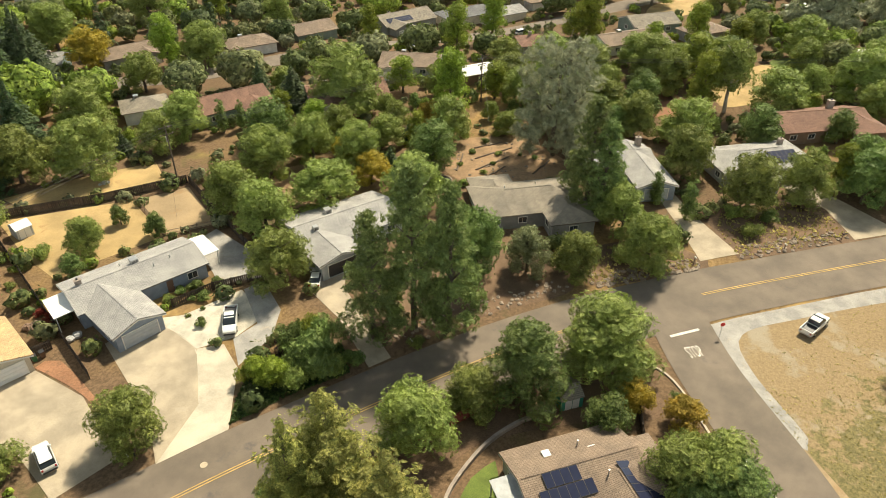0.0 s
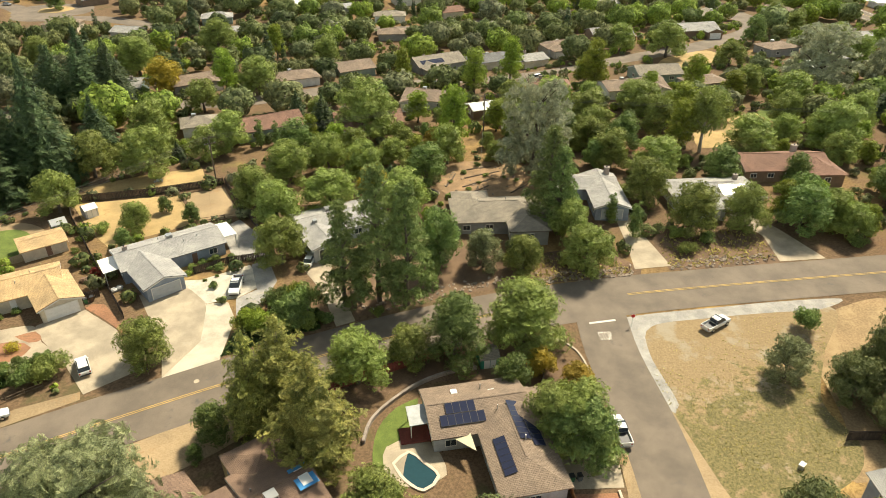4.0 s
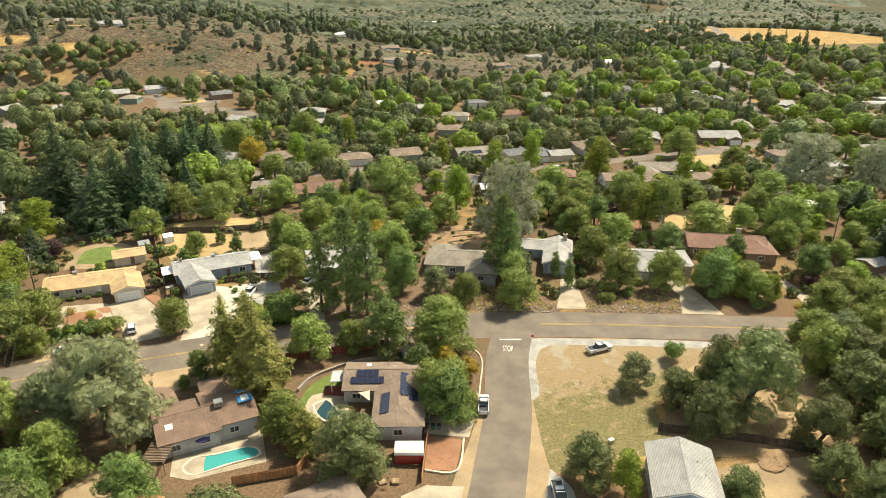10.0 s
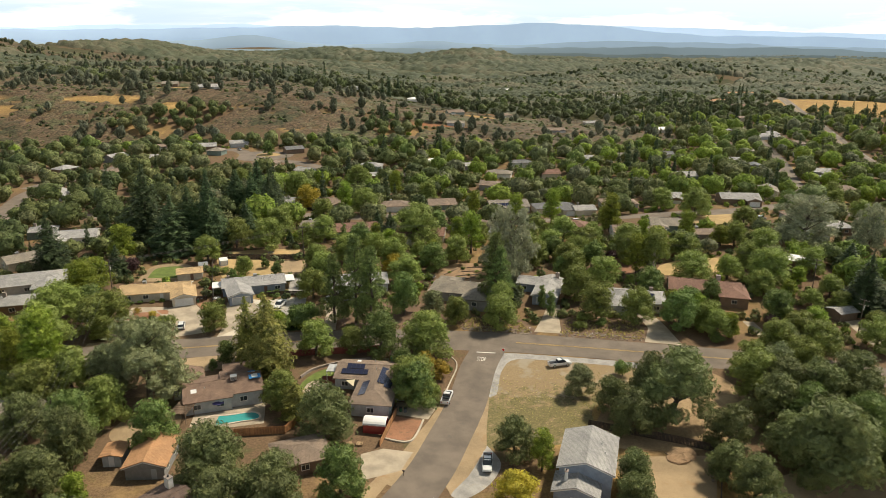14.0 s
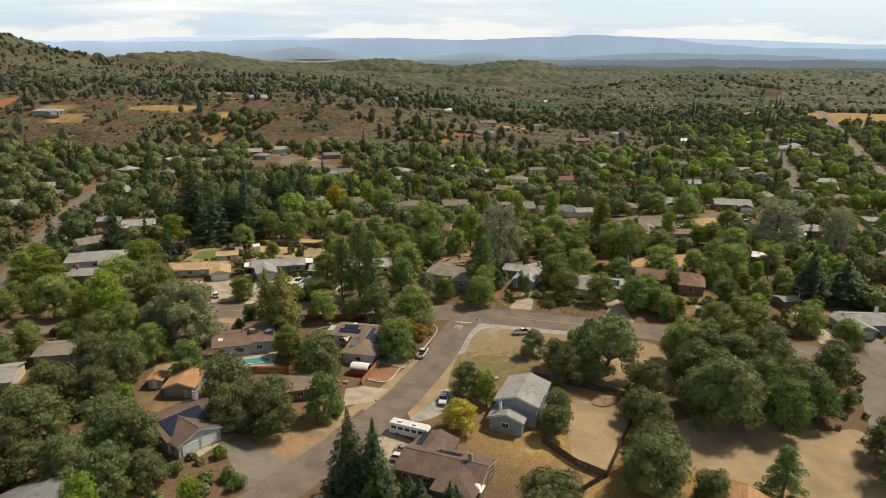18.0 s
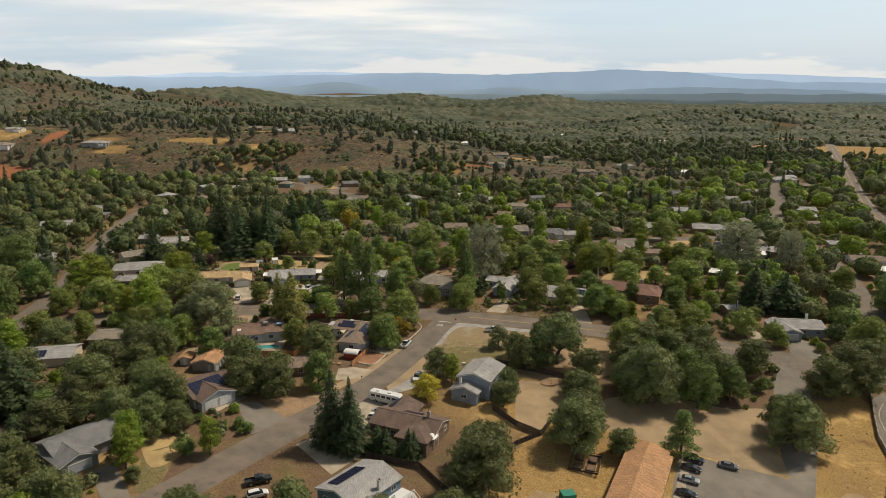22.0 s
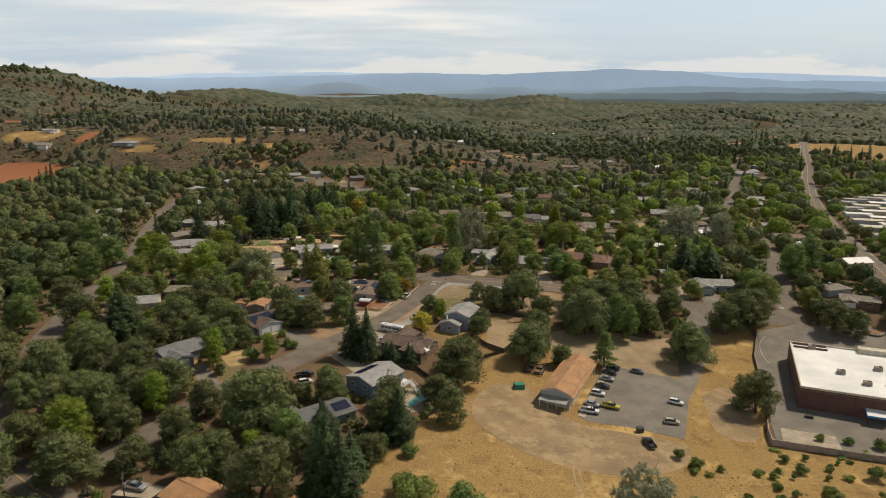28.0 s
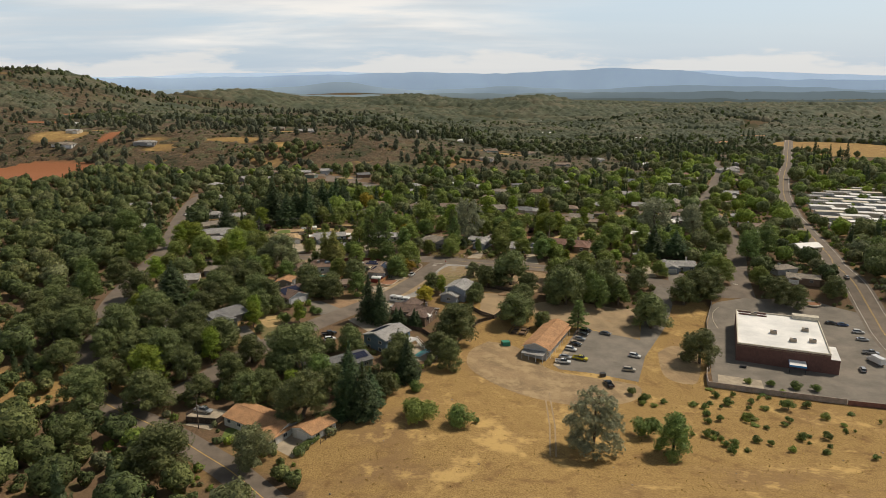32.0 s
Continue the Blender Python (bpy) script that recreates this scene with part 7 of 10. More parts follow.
for spot in ((45.9, -172.9, 9.0, 20.0),):
    plant("greypine", *spot)
for spot in ((38.9, -50.4, 3.9, 8.2), (-45.5, -54.0, 6.6, 13.8), (19.4, -51.9, 3.4, 7.8), (17.6, -57.9, 3.3, 7.6), (59.8, -51.0, 10.2, 21.4), (40.3, -57.2, 5.3, 11.2), (36.2, -70.7, 7.6, 16.0), (11.4, -86.1, 7.4, 15.5), (92.9, -61.7, 6.3, 13.1), (45.6, -77.6, 3.6, 7.5), (-53.4, -57.2, 6.2, 12.9), (-44.1, -59.0, 6.1, 12.8), (33.9, -76.7, 8.3, 17.5), (8.9, -97.7, 9.7, 20.3), (6.2, -119.9, 5.4, 11.4), (92.6, -70.6, 9.0, 19.0), (101.2, -104.7, 8.1, 17.1), (-29.9, -110.1, 5.6, 11.7), (-45.9, -129.0, 11.7, 24.6), (-12.4, -126.6, 5.1, 10.7),):
    plant("oak", *spot)
for spot in ((-37.8, -158.7, 9.7, 20.3), (-53.1, -144.3, 6.4, 13.5),):
    plant("oak", *spot)
for spot in ((60.4, -76.7, 4.5, 12.2),):
    plant("pine", *spot)
for spot in ((-33.4, -54.4, 1.7, 2.5), (-31.1, -51.2, 1.5, 2.3), (-47.5, -77.9, 2.3, 3.4), (-49.7, -75.8, 2.0, 3.1), (-58.5, -88.4, 3.2, 4.8), (63.3, -162.3, 4.5, 6.7), (-2.8, -160.2, 5.6, 8.4), (-6.0, -156.1, 3.4, 5.1), (8.3, -162.9, 4.8, 7.2), (-5.1, -139.9, 2.6, 4.0), (67.7, -133.3, 1.9, 2.8), (71.0, -138.3, 2.0, 3.0), (76.5, -139.6, 1.3, 1.9), (82.4, -161.7, 1.6, 2.5), (85.8, -167.5, 1.5, 2.2), (96.2, -164.4, 1.6, 2.4), (116.7, -141.9, 2.7, 4.0), (97.8, -139.5, 2.0, 3.0), (89.0, -142.6, 1.5, 2.2), (123.9, -139.8, 1.8, 2.8),):
    plant("shrub", *spot)
for spot in ((106.2, -138.0, 1.4, 2.0), (125.6, -148.0, 1.8, 2.7), (78.2, -161.1, 1.1, 1.6), (120.3, -130.8, 1.7, 2.6), (112.6, -151.0, 1.4, 2.1), (110.8, -162.3, 1.9, 2.9), (118.6, -161.9, 1.8, 2.7), (99.9, -165.9, 1.2, 1.8), (96.1, -133.9, 1.7, 2.6), (100.0, -148.9, 1.8, 2.6), (13.6, -160.5, 1.2, 1.8), (127.4, -125.9, 2.3, 3.5), (133.7, -127.4, 2.1, 3.2), (119.8, -123.3, 1.8, 2.7), (112.5, -121.4, 1.6, 2.5),):
    plant("shrub", *spot)
for spot in ((-100.1, -5.8, 6.6, 19.7), (-108.1, -2.2, 4.5, 13.4), (-69.2, -94.9, 3.7, 11.2), (-76.8, -53.4, 3.0, 8.9), (-69.7, -91.4, 4.2, 12.6), (-77.8, -119.8, 4.6, 13.8), (-121.5, -70.5, 3.4, 10.2),):
    plant("bright", *spot)
for spot in ((-81.2, 149.2, 4.3, 20.8), (-74.8, 148.1, 4.7, 19.5), (-66.4, 142.8, 3.9, 20.8), (-72.1, 109.7, 3.7, 15.9), (-130.3, 76.5, 4.2, 20.3), (-107.7, 106.8, 6.4, 30.1), (-90.2, 97.5, 5.7, 23.3), (-94.8, 91.0, 6.1, 21.7), (-83.1, 96.7, 5.2, 29.5), (-82.5, 152.8, 5.7, 20.4), (-74.2, 165.2, 5.9, 22.5), (-68.2, 157.3, 5.1, 19.5), (-116.9, 63.7, 2.7, 7.5),):
    plant("cedar", *spot)
for spot in ((-62.0, 2.2, 2.6, 5.8), (-69.7, 59.9, 2.1, 4.5), (-60.9, 72.1, 1.8, 4.0), (-64.8, -0.7, 1.4, 3.0), (-69.7, -35.7, 4.5, 9.9), (-84.9, -31.8, 5.9, 13.1), (-154.4, 1.1, 7.9, 17.4), (-152.3, 28.8, 7.4, 16.3), (-187.4, 66.9, 9.7, 18.0),):
    plant("dark", *spot)
for spot in ((-76.2, -13.2, 10.8, 20.0), (-85.5, -9.3, 4.9, 10.7),):
    plant("grey", *spot)
for spot in ((-68.5, 21.8, 3.8, 7.9), (-67.0, 65.8, 3.1, 6.5), (-62.3, 93.2, 7.4, 15.6), (-74.1, 97.6, 6.8, 14.2), (-81.4, 81.4, 4.5, 9.4), (-70.0, 187.2, 8.1, 17.0), (-88.6, 214.4, 6.7, 14.1), (-81.8, -23.4, 5.5, 11.6), (-96.1, 26.0, 5.0, 10.6), (-95.3, 18.4, 3.2, 6.7), (-99.0, 21.1, 5.5, 11.6), (-95.1, -28.5, 4.6, 9.7), (-84.0, -37.0, 5.7, 11.9), (-92.9, -51.4, 7.3, 15.3), (-91.6, -64.1, 8.0, 16.7), (-92.2, -70.7, 5.3, 11.2), (-85.1, -48.7, 6.1, 12.8), (-78.6, -77.1, 6.2, 13.1), (-69.6, -81.8, 5.5, 11.6), (-69.0, -70.1, 6.0, 12.5),):
    plant("oak", *spot)
for spot in ((-97.8, -16.4, 6.4, 13.5), (-93.1, -10.3, 5.8, 12.2), (-89.8, -104.1, 7.8, 16.5), (-101.8, -100.5, 7.3, 15.3), (-76.3, -112.3, 7.5, 15.8), (-96.2, -115.8, 6.7, 14.1), (-85.2, -116.5, 7.3, 15.4), (-114.1, -56.2, 7.2, 15.2), (-74.0, -67.9, 7.7, 16.2), (-149.8, -29.6, 7.1, 14.8), (-104.7, 6.8, 8.1, 16.9), (-120.6, 6.6, 8.0, 16.9), (-108.9, -147.2, 8.3, 17.4), (-125.6, -127.8, 6.9, 14.5), (-107.8, -137.7, 6.6, 13.9), (-70.5, -184.5, 9.6, 17.5), (-57.6, -148.2, 5.0, 11.5), (-67.2, -133.0, 5.9, 12.5), (-100.5, -171.8, 6.3, 13.1), (-124.7, -107.2, 8.5, 17.8),):
    plant("oak", *spot)
for spot in ((-115.4, -107.1, 8.5, 17.8), (-107.7, -94.2, 8.9, 18.7), (-139.7, -93.6, 8.9, 18.8), (-138.7, -109.1, 7.5, 15.7), (-92.5, -122.0, 8.0, 16.8), (-80.0, -132.8, 5.9, 12.5), (-103.7, -121.0, 7.1, 15.0), (-115.8, -118.4, 5.4, 11.4), (-67.8, -116.6, 5.5, 11.5),):
    plant("oak", *spot)
for spot in ((-73.7, 68.4, 1.9, 2.8), (-82.0, 24.2, 3.1, 4.6), (-84.9, 24.0, 2.3, 3.4), (-60.0, -74.0, 1.8, 2.6),):
    plant("shrub", *spot)
plant("live", -89.7, -150.4, 9.0, 16.5)
plant("grey", -48.8, -183.8, 6.6, 13.0)
# the clipped hedge beside the ranch house's driveway
hedge_row = thing("clipped_hedge", -34.6, -173.4, 60.8, "dense clipped dark green hedge beside a driveway", "hedge")
part("foliage", leaf_mesh("foliage", *lobed([(1.02 * k - 4.6, rng.uniform(-0.1, 0.1), 0.95, rng.uniform(1.05, 1.25), 0.85) for k in range(10)], 170, 0.19), DARK), None, hedge_row)
# brush of the field below the store
count = 0
while count < 64:
    x, y = random.uniform(62, 158), random.uniform(-178, -126)
    if y < -124 - 0.33 * (x - 96) and not crowded_field(x, y):
        plant("shrub", x, y, random.uniform(0.6, 1.7), random.uniform(0.9, 2.4))
        count += 1
# oaks that lean over the eastern street
for spot in ((172, 42, 5.6, 11.5), (166, 62, 5.2, 10.5), (178, 92, 5.6, 11.0), (190, 108, 5.0, 10.0), (200, 52, 5.0, 10.0), (196, 132, 5.6, 11.0), (205, 160, 5.4, 10.5)):
    plant("oak", *spot)
# the tree on the island of the turning circle
plant("dark", -85.5, 306, 4.2, 9.0)
# round the corner lot
plant("grey", 19.5, -19.3, 3.4, 7.2)
for spot in ((24.5, -26.9, 3.7, 8.2), (25.4, -35.0, 4.4, 9.6), (33.0, -25.6, 3.9, 13.0)):
    plant("live", *spot)
plant("shrub", 32.7, -11.8, 2.6, 4.6)
# the overgrown hedge beside the pale driveway
for key, x, y, r, h in (("shrub", -46.6, 22.4, 4.3, 6.6), ("shrub", -43.2, 24.6, 3.2, 6.4), ("shrub", -44.6, 20.8, 2.6, 4.4), ("shrub", -49.2, 21.2, 2.8, 4.6), ("lime", -51.8, 22.8, 3.0, 5.4), ("lime", -53.6, 24.6, 2.2, 4.2), ("lime", -44.6, 27.4, 2.2, 5.6), ("shrub", -47.4, 27.0, 2.6, 5.4), ("shrub", -41.2, 20.4, 1.6, 2.6)):
    plant(key, x, y, r, h)


# ---- woods too thick to count ----
ROAD_POINTS = np.array([(x, y, width / 2) for line, width in ROADS.values() for x, y in line])
PATCH_BOXES = [(min(q[0] for q in p), max(q[0] for q in p), min(q[1] for q in p), max(q[1] for q in p), p) for p in PATCHES]
PLOTS = np.array([(x, y, math.cos(radians(t)), math.sin(radians(t)), L / 2, W / 2) for x, y, t, L, W in HOUSES])


def road_gap(x, y):
    """Metres from the nearest road's edge."""
    return float((np.hypot(ROAD_POINTS[:, 0] - x, ROAD_POINTS[:, 1] - y) - ROAD_POINTS[:, 2]).min())


def near_house(x, y, margin):
    dx, dy = x - PLOTS[:, 0], y - PLOTS[:, 1]
    a, b = dx * PLOTS[:, 2] + dy * PLOTS[:, 3], dy * PLOTS[:, 2] - dx * PLOTS[:, 3]
    return bool(((np.abs(a) < PLOTS[:, 4] + margin) & (np.abs(b) < PLOTS[:, 5] + margin)).any())


def open_ground(x, y, margin):
    if road_gap(x, y) < margin or near_house(x, y, margin + 0.8):
        return False
    if inside(x, y, FIELD) or inside(x, y, DIRTLOT):
        return False
    return not any(x0 < x < x1 and y0 < y < y1 and inside(x, y, p) for x0, x1, y0, y1, p in PATCH_BOXES)


cell = {}


def crowded(x, y, r, k=0.72):
    i, j = int(x // 14), int(y // 14)
    for a in (i - 1, i, i + 1):
        for b in (j - 1, j, j + 1):
            for px, py, pr in cell.get((a, b), ()):
                if (px - x) ** 2 + (py - y) ** 2 < (k * (pr + r)) ** 2:
                    return True
    return False


def claim(x, y, r):
    cell.setdefault((int(x // 14), int(y // 14)), []).append((x, y, r))


for spot in PLANTED:
    claim(*spot)
def puff(c, r, squash=0.85, rings=4, segs=8, rough=0.22):
    """A lumpy rounded leaf mass."""
    v, f = [], []
    o = rng.uniform(0, 50, 3)
    for i in range(rings + 1):
        th = math.pi * (0.08 + 0.92 * i / rings) if i else 0.0
        for j in range(segs):
            ph = 2 * math.pi * (j + 0.5 * (i % 2)) / segs
            d = (math.sin(th) * math.cos(ph), math.sin(th) * math.sin(ph), math.cos(th))
            q = r * (1 + rough * 1.6 * noise.noise((d[0] * 1.9 + o[0], d[1] * 1.9 + o[1], d[2] * 1.9 + o[2])))
            v.append((c[0] + q * d[0], c[1] + q * d[1], c[2] + q * squash * d[2]))
    for i in range(rings):
        for j in range(segs):
            f.append((i * segs + j, (i + 1) * segs + j, (i + 1) * segs + (j + 1) % segs, i * segs + (j + 1) % segs))
    return np.array(v), np.array(f)


def puffy(count, sprays, rings, segs, tall=1.0):
    """A rounded crown: one broad dome with smaller lobes over it and loose sprays at the rim."""
    out = [puff((0, 0, 0.82 * tall), 0.76, 0.95 * tall, rings, segs, 0.3)]
    pts = []
    for i in range(count):
        t = (i + rng.uniform(0.2, 0.8)) / count
        a = i * 2.4 + rng.uniform(-0.4, 0.4)
        up = 0.1 + 0.85 * t
        reach = math.sqrt(max(0.04, 1 - up * up)) * rng.uniform(0.5, 0.72)
        c = (reach * math.cos(a), reach * math.sin(a), (0.55 + 0.78 * up) * tall)
        r = rng.uniform(0.27, 0.43)
        pts.append((c, r))
        out.append(puff(c, r, 0.85, rings - 1 if rings > 3 else rings, max(5, segs - 2)))
    if sprays:
        d = rng.normal(size=(sprays, 3))
        d[:, 2] = np.abs(d[:, 2]) - 0.25
        d /= np.linalg.norm(d, axis=1, keepdims=True)
        pick = rng.integers(0, len(pts), sprays)
        c = np.array([pts[k][0] for k in pick]) + d * np.array([pts[k][1] for k in pick])[:, None] * 1.02
        out.append(cards(c, d + rng.normal(size=(sprays, 3)) * 0.6, rng.uniform(0.09, 0.2, sprays)))
    return join(out)


def spire(boughs, sprays):
    """A pointed evergreen: drooping tiers about a stem."""
    out = [puff((0, 0, 0.35 + 0.5 * k), 0.66 - 0.085 * k, 0.85, 3, 6, 0.3) for k in range(boughs)]
    t, a = rng.uniform(0, 1, sprays) ** 1.3, rng.uniform(0, 6.28, sprays)
    c = np.stack([np.cos(a) * (1 - t) * 0.85, np.sin(a) * (1 - t) * 0.85, 0.3 + 3.4 * t], 1)
    out.append(cards(c, np.stack([np.cos(a), np.sin(a), 0.5 + 0 * a], 1) + rng.normal(size=(sprays, 3)) * 0.3, rng.uniform(0.14, 0.28, sprays), 1.4))
    return join(out)


near_puffs = [puffy(9, 100, 4, 8) for _ in range(6)]
mid_puffs = [puffy(6, 34, 4, 7) for _ in range(7)]
far_puffs = [puffy(3, 10, 3, 6) for _ in range(6)]
pine_puffs = [puffy(5, 44, 3, 6, 1.35) for _ in range(5)]
mid_cones = [spire(7, 70) for _ in range(4)]


def wood(name, spots, shapes, material, label, category="woods", bias=None):
    """One mesh of many trees: (x, y, radius, height scale, shape)."""
    vs, fs, tones, k = [], [], [], 0
    for x, y, r, hs, s in spots:
        v, f = shapes[s]
        a = rng.uniform(0, 6.28)
        c, d = math.cos(a), math.sin(a)
        w = np.stack([x + r * (v[:, 0] * c - v[:, 1] * d), y + r * (v[:, 0] * d + v[:, 1] * c), ground(x, y) - 0.1 + r * hs * v[:, 2]], 1)
        # tones lifted to the east: greener trees, and sun-side haze put into colour
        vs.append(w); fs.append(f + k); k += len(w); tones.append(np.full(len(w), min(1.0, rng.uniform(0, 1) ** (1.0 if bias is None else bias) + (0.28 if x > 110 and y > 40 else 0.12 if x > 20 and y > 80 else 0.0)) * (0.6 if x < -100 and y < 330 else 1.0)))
    if not vs:
        return
    v, f = np.concatenate(vs), np.concatenate(fs)
    me = bpy.data.meshes.new(name)
    me.vertices.add(len(v)); me.vertices.foreach_set("co", v.ravel())
    me.loops.add(f.size); me.loops.foreach_set("vertex_index", f.ravel().astype(np.int32))
    me.polygons.add(len(f)); me.polygons.foreach_set("loop_start", (np.arange(len(f)) * 4).astype(np.int32))
    me.attributes.new("tone", "FLOAT", "POINT").data.foreach_set("value", np.concatenate(tones))
    me.polygons.foreach_set("use_smooth", [True] * len(f))
    me.materials.append(material)
    me.update(calc_edges=True)
    tagged(new(name, me), label, category, kind="stuff")


def scatter(count, box, rad, margin, k, test=None, room=True):
    out = []
    for _ in range(count):
        x, y = random.uniform(box[0], box[1]), random.uniform(box[2], box[3])
        if abs(x) > 190 + 0.72 * max(0, y + 200):
            continue
        r = random.uniform(*rad)
        if (room and crowded(x, y, r, k)) or (test and not test(x, y)) or not open_ground(x, y, margin):
            continue
        claim(x, y, r)
        out.append((x, y, r))
    return out


def no_scar(x, y):
    if 470 < x < 640 and 440 < y < 520:
        return False
    return not any(((x - a) / rx) ** 2 + ((y - b) / ry) ** 2 < 1 for a, b, rx, ry, _ in RED_SCARS + GOLD_SCARS)


def wild(x, y):
    """Gardens whose trees are all set out above stay as they are."""
    if x > 92 and y < -58:
        return False
    return not (-104 < x < -34 and -62 < y < 96) and not (-34 < x < 76 and -66 < y < 34) and not (-52 < x < 40 and -104 < y < -60)


def airy(x, y):
    """Room for a tree that leaves the roofs and streets behind it in sight."""
    if not wild(x, y):
        return False
    if noise.noise((x / 34, y / 34, 3.3)) < -0.45:
        return False
    if near_house(x, y + 4, 1.5) or near_house(x, y + 8, 1.0) or near_house(x, y, 3.0):
        return False
    if 44 < x < 152 and 104 < y < 141 or 76 < x < 102 and -2 < y < 18 or 54 < x < 107 and 50 < y < 69:
        return False
    if 95 < x < 230 and 95 < y < 160 and noise.noise((x / 21, y / 21, 9.1)) < -0.05:
        return False
    if x > 135 and y > 60 or y > 185:
        return road_gap(x, y) > 0.6
    return road_gap(x, y) > 2.5 and road_gap(x, y + 5) > 1.5


for spot in ((73.6, 112.0, 5.6, 9.4), (106.3, 80.5, 4.8, 9.2), (63.4, 55.5, 5.0, 14.5), (97, 9, 4.6, 7.5), (103, 31, 3.2, 6.4), (112, 40, 3.4, 7.0), (99, 43, 2.6, 5.2), (70.0, 6.4, 2.9, 7.3)):
    plant("bright", *spot)
for spot in ((111.1, 142.5, 6.4, 13.5), (65.8, 10.6, 4.2, 8.6), (90, 5.4, 4.6, 7.4), (113.5, 20.7, 3.6, 6.5), (106, 24, 3.4, 6.2), (117, 31, 3.8, 7.4), (105, 48, 3.6, 7.0), (96, 34, 3.4, 6.4), (42.3, 65.8, 6.0, 9.3), (132, 108, 5.0, 8.5)):
    plant("oak", *spot)
for spot in ((87.9, 69.5, 5.0, 9.0), (62.9, 16.7, 5.2, 11.6), (88.4, 14.0, 4.8, 10.0)):
    plant("dark", *spot)
near_spots = []
for tries, rad, k in ((1800, (5.6, 8.6), 0.72), (3500, (3.6, 5.4), 0.72), (4500, (1.7, 3.2), 0.7)):
    near_spots += scatter(tries, (-330, 330, -235, 160), rad, 1.8, k, airy)
near_spots.sort(key=lambda s: math.hypot(s[0] + 20, s[1] + 30))
NEAR = 165
for x, y, r in near_spots[:NEAR]:
    if -82 < x < -54 and -168 < y < -144:
        continue
    q = random.random() * (0.9 if x > 60 and y > 10 else 1.0)
    plant("oak" if q < 0.55 else "dark" if q < 0.78 else "bright" if q < 0.92 else "cedar", x, y, r if q < 0.92 else r * 0.7, r * random.uniform(1.7, 2.2) if q < 0.78 else r * 2.1 if q < 0.92 else r * 2.5)
rest = near_spots[NEAR:]


def street_tree(x, y):
    if -128 < x < -58 and 258 < y < 332:
        return False
    return no_scar(x, y) and not (y > 335 and scrub(x, y)) and (x < -200 or airy(x, y))


mid = []
for tries, rad, k in ((3500, (5.2, 7.6), 0.74), (5000, (3.4, 5.2), 0.74), (4500, (2.0, 3.4), 0.72)):
    mid += scatter(tries, (-520, 560, 160, 500), rad, 0.8, k, street_tree)
beyond = []
for tries, rad, k in ((2600, (5.2, 7.8), 0.72), (4200, (3.2, 5.2), 0.70)):
    beyond += scatter(tries, (-560, 720, 500, 760), rad, 3.0, k, lambda x, y: no_scar(x, y) and not scrub(x, y) and noise.noise((x / 60, y / 40, 4.4)) > -0.5)


def spire_at(x, y):
    """Conifers stand in loose groups."""
    return noise.noise((x / 38, y / 38, 7.7)) > 0.18 and (int(x * 7) + int(y * 3)) % 5 < 2


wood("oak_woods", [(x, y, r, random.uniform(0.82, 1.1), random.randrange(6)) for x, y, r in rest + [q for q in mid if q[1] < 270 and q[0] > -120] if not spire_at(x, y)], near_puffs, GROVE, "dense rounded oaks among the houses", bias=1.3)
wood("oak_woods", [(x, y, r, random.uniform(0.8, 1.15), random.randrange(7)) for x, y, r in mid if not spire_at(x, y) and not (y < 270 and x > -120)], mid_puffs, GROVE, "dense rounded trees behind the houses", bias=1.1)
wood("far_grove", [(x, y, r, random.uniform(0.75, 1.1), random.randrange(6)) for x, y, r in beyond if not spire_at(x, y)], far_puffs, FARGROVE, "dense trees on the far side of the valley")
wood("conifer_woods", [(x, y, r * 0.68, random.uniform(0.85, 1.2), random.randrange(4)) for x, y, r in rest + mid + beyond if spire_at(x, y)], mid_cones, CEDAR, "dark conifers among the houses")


low_puffs = [join([puff((0, 0, 0.42), 0.8, 0.75, 3, 7, 0.3), puff((0.35, 0.2, 0.7), 0.42, 0.8, 3, 6), cards(c := (lambda d: d / np.linalg.norm(d, axis=1, keepdims=True) * np.array([0.9, 0.9, 0.72]) * rng.uniform(0.85, 1.05, (12, 1)) + np.array([0, 0, 0.45]))(np.abs(rng.normal(size=(12, 3))) * np.stack([rng.choice([-1, 1], 12), rng.choice([-1, 1], 12), np.ones(12)], 1)), c - np.array([0, 0, 0.3]) + rng.normal(size=(12, 3)) * 0.4, rng.uniform(0.12, 0.26, 12))]) for _ in range(6)]
under = scatter(20000, (-250, 250, -235, 165), (0.7, 2.3), 0.6, 0.6, lambda x, y: (wild(x, y) or y > 20) and noise.noise((x / 19, y / 19, 6.6)) > -0.25)
behind = scatter(9000, (-200, 420, 165, 345), (1.1, 2.7), 0.8, 0.66, lambda x, y: not (-128 < x < -58 and 258 < y < 332) and noise.noise((x / 24, y / 24, 6.1)) > -0.3)
wood("street_shrubs", [(x, y, r, random.uniform(0.8, 1.4), random.randrange(6)) for x, y, r in behind], low_puffs, GROVE, "green shrubs between the houses of the back streets", "shrubs")
wood("garden_shrubs", [(x, y, r, random.uniform(0.8, 1.4), random.randrange(6)) for x, y, r in under], low_puffs, GROVE, "green shrubs and hedges filling the gardens", "shrubs")


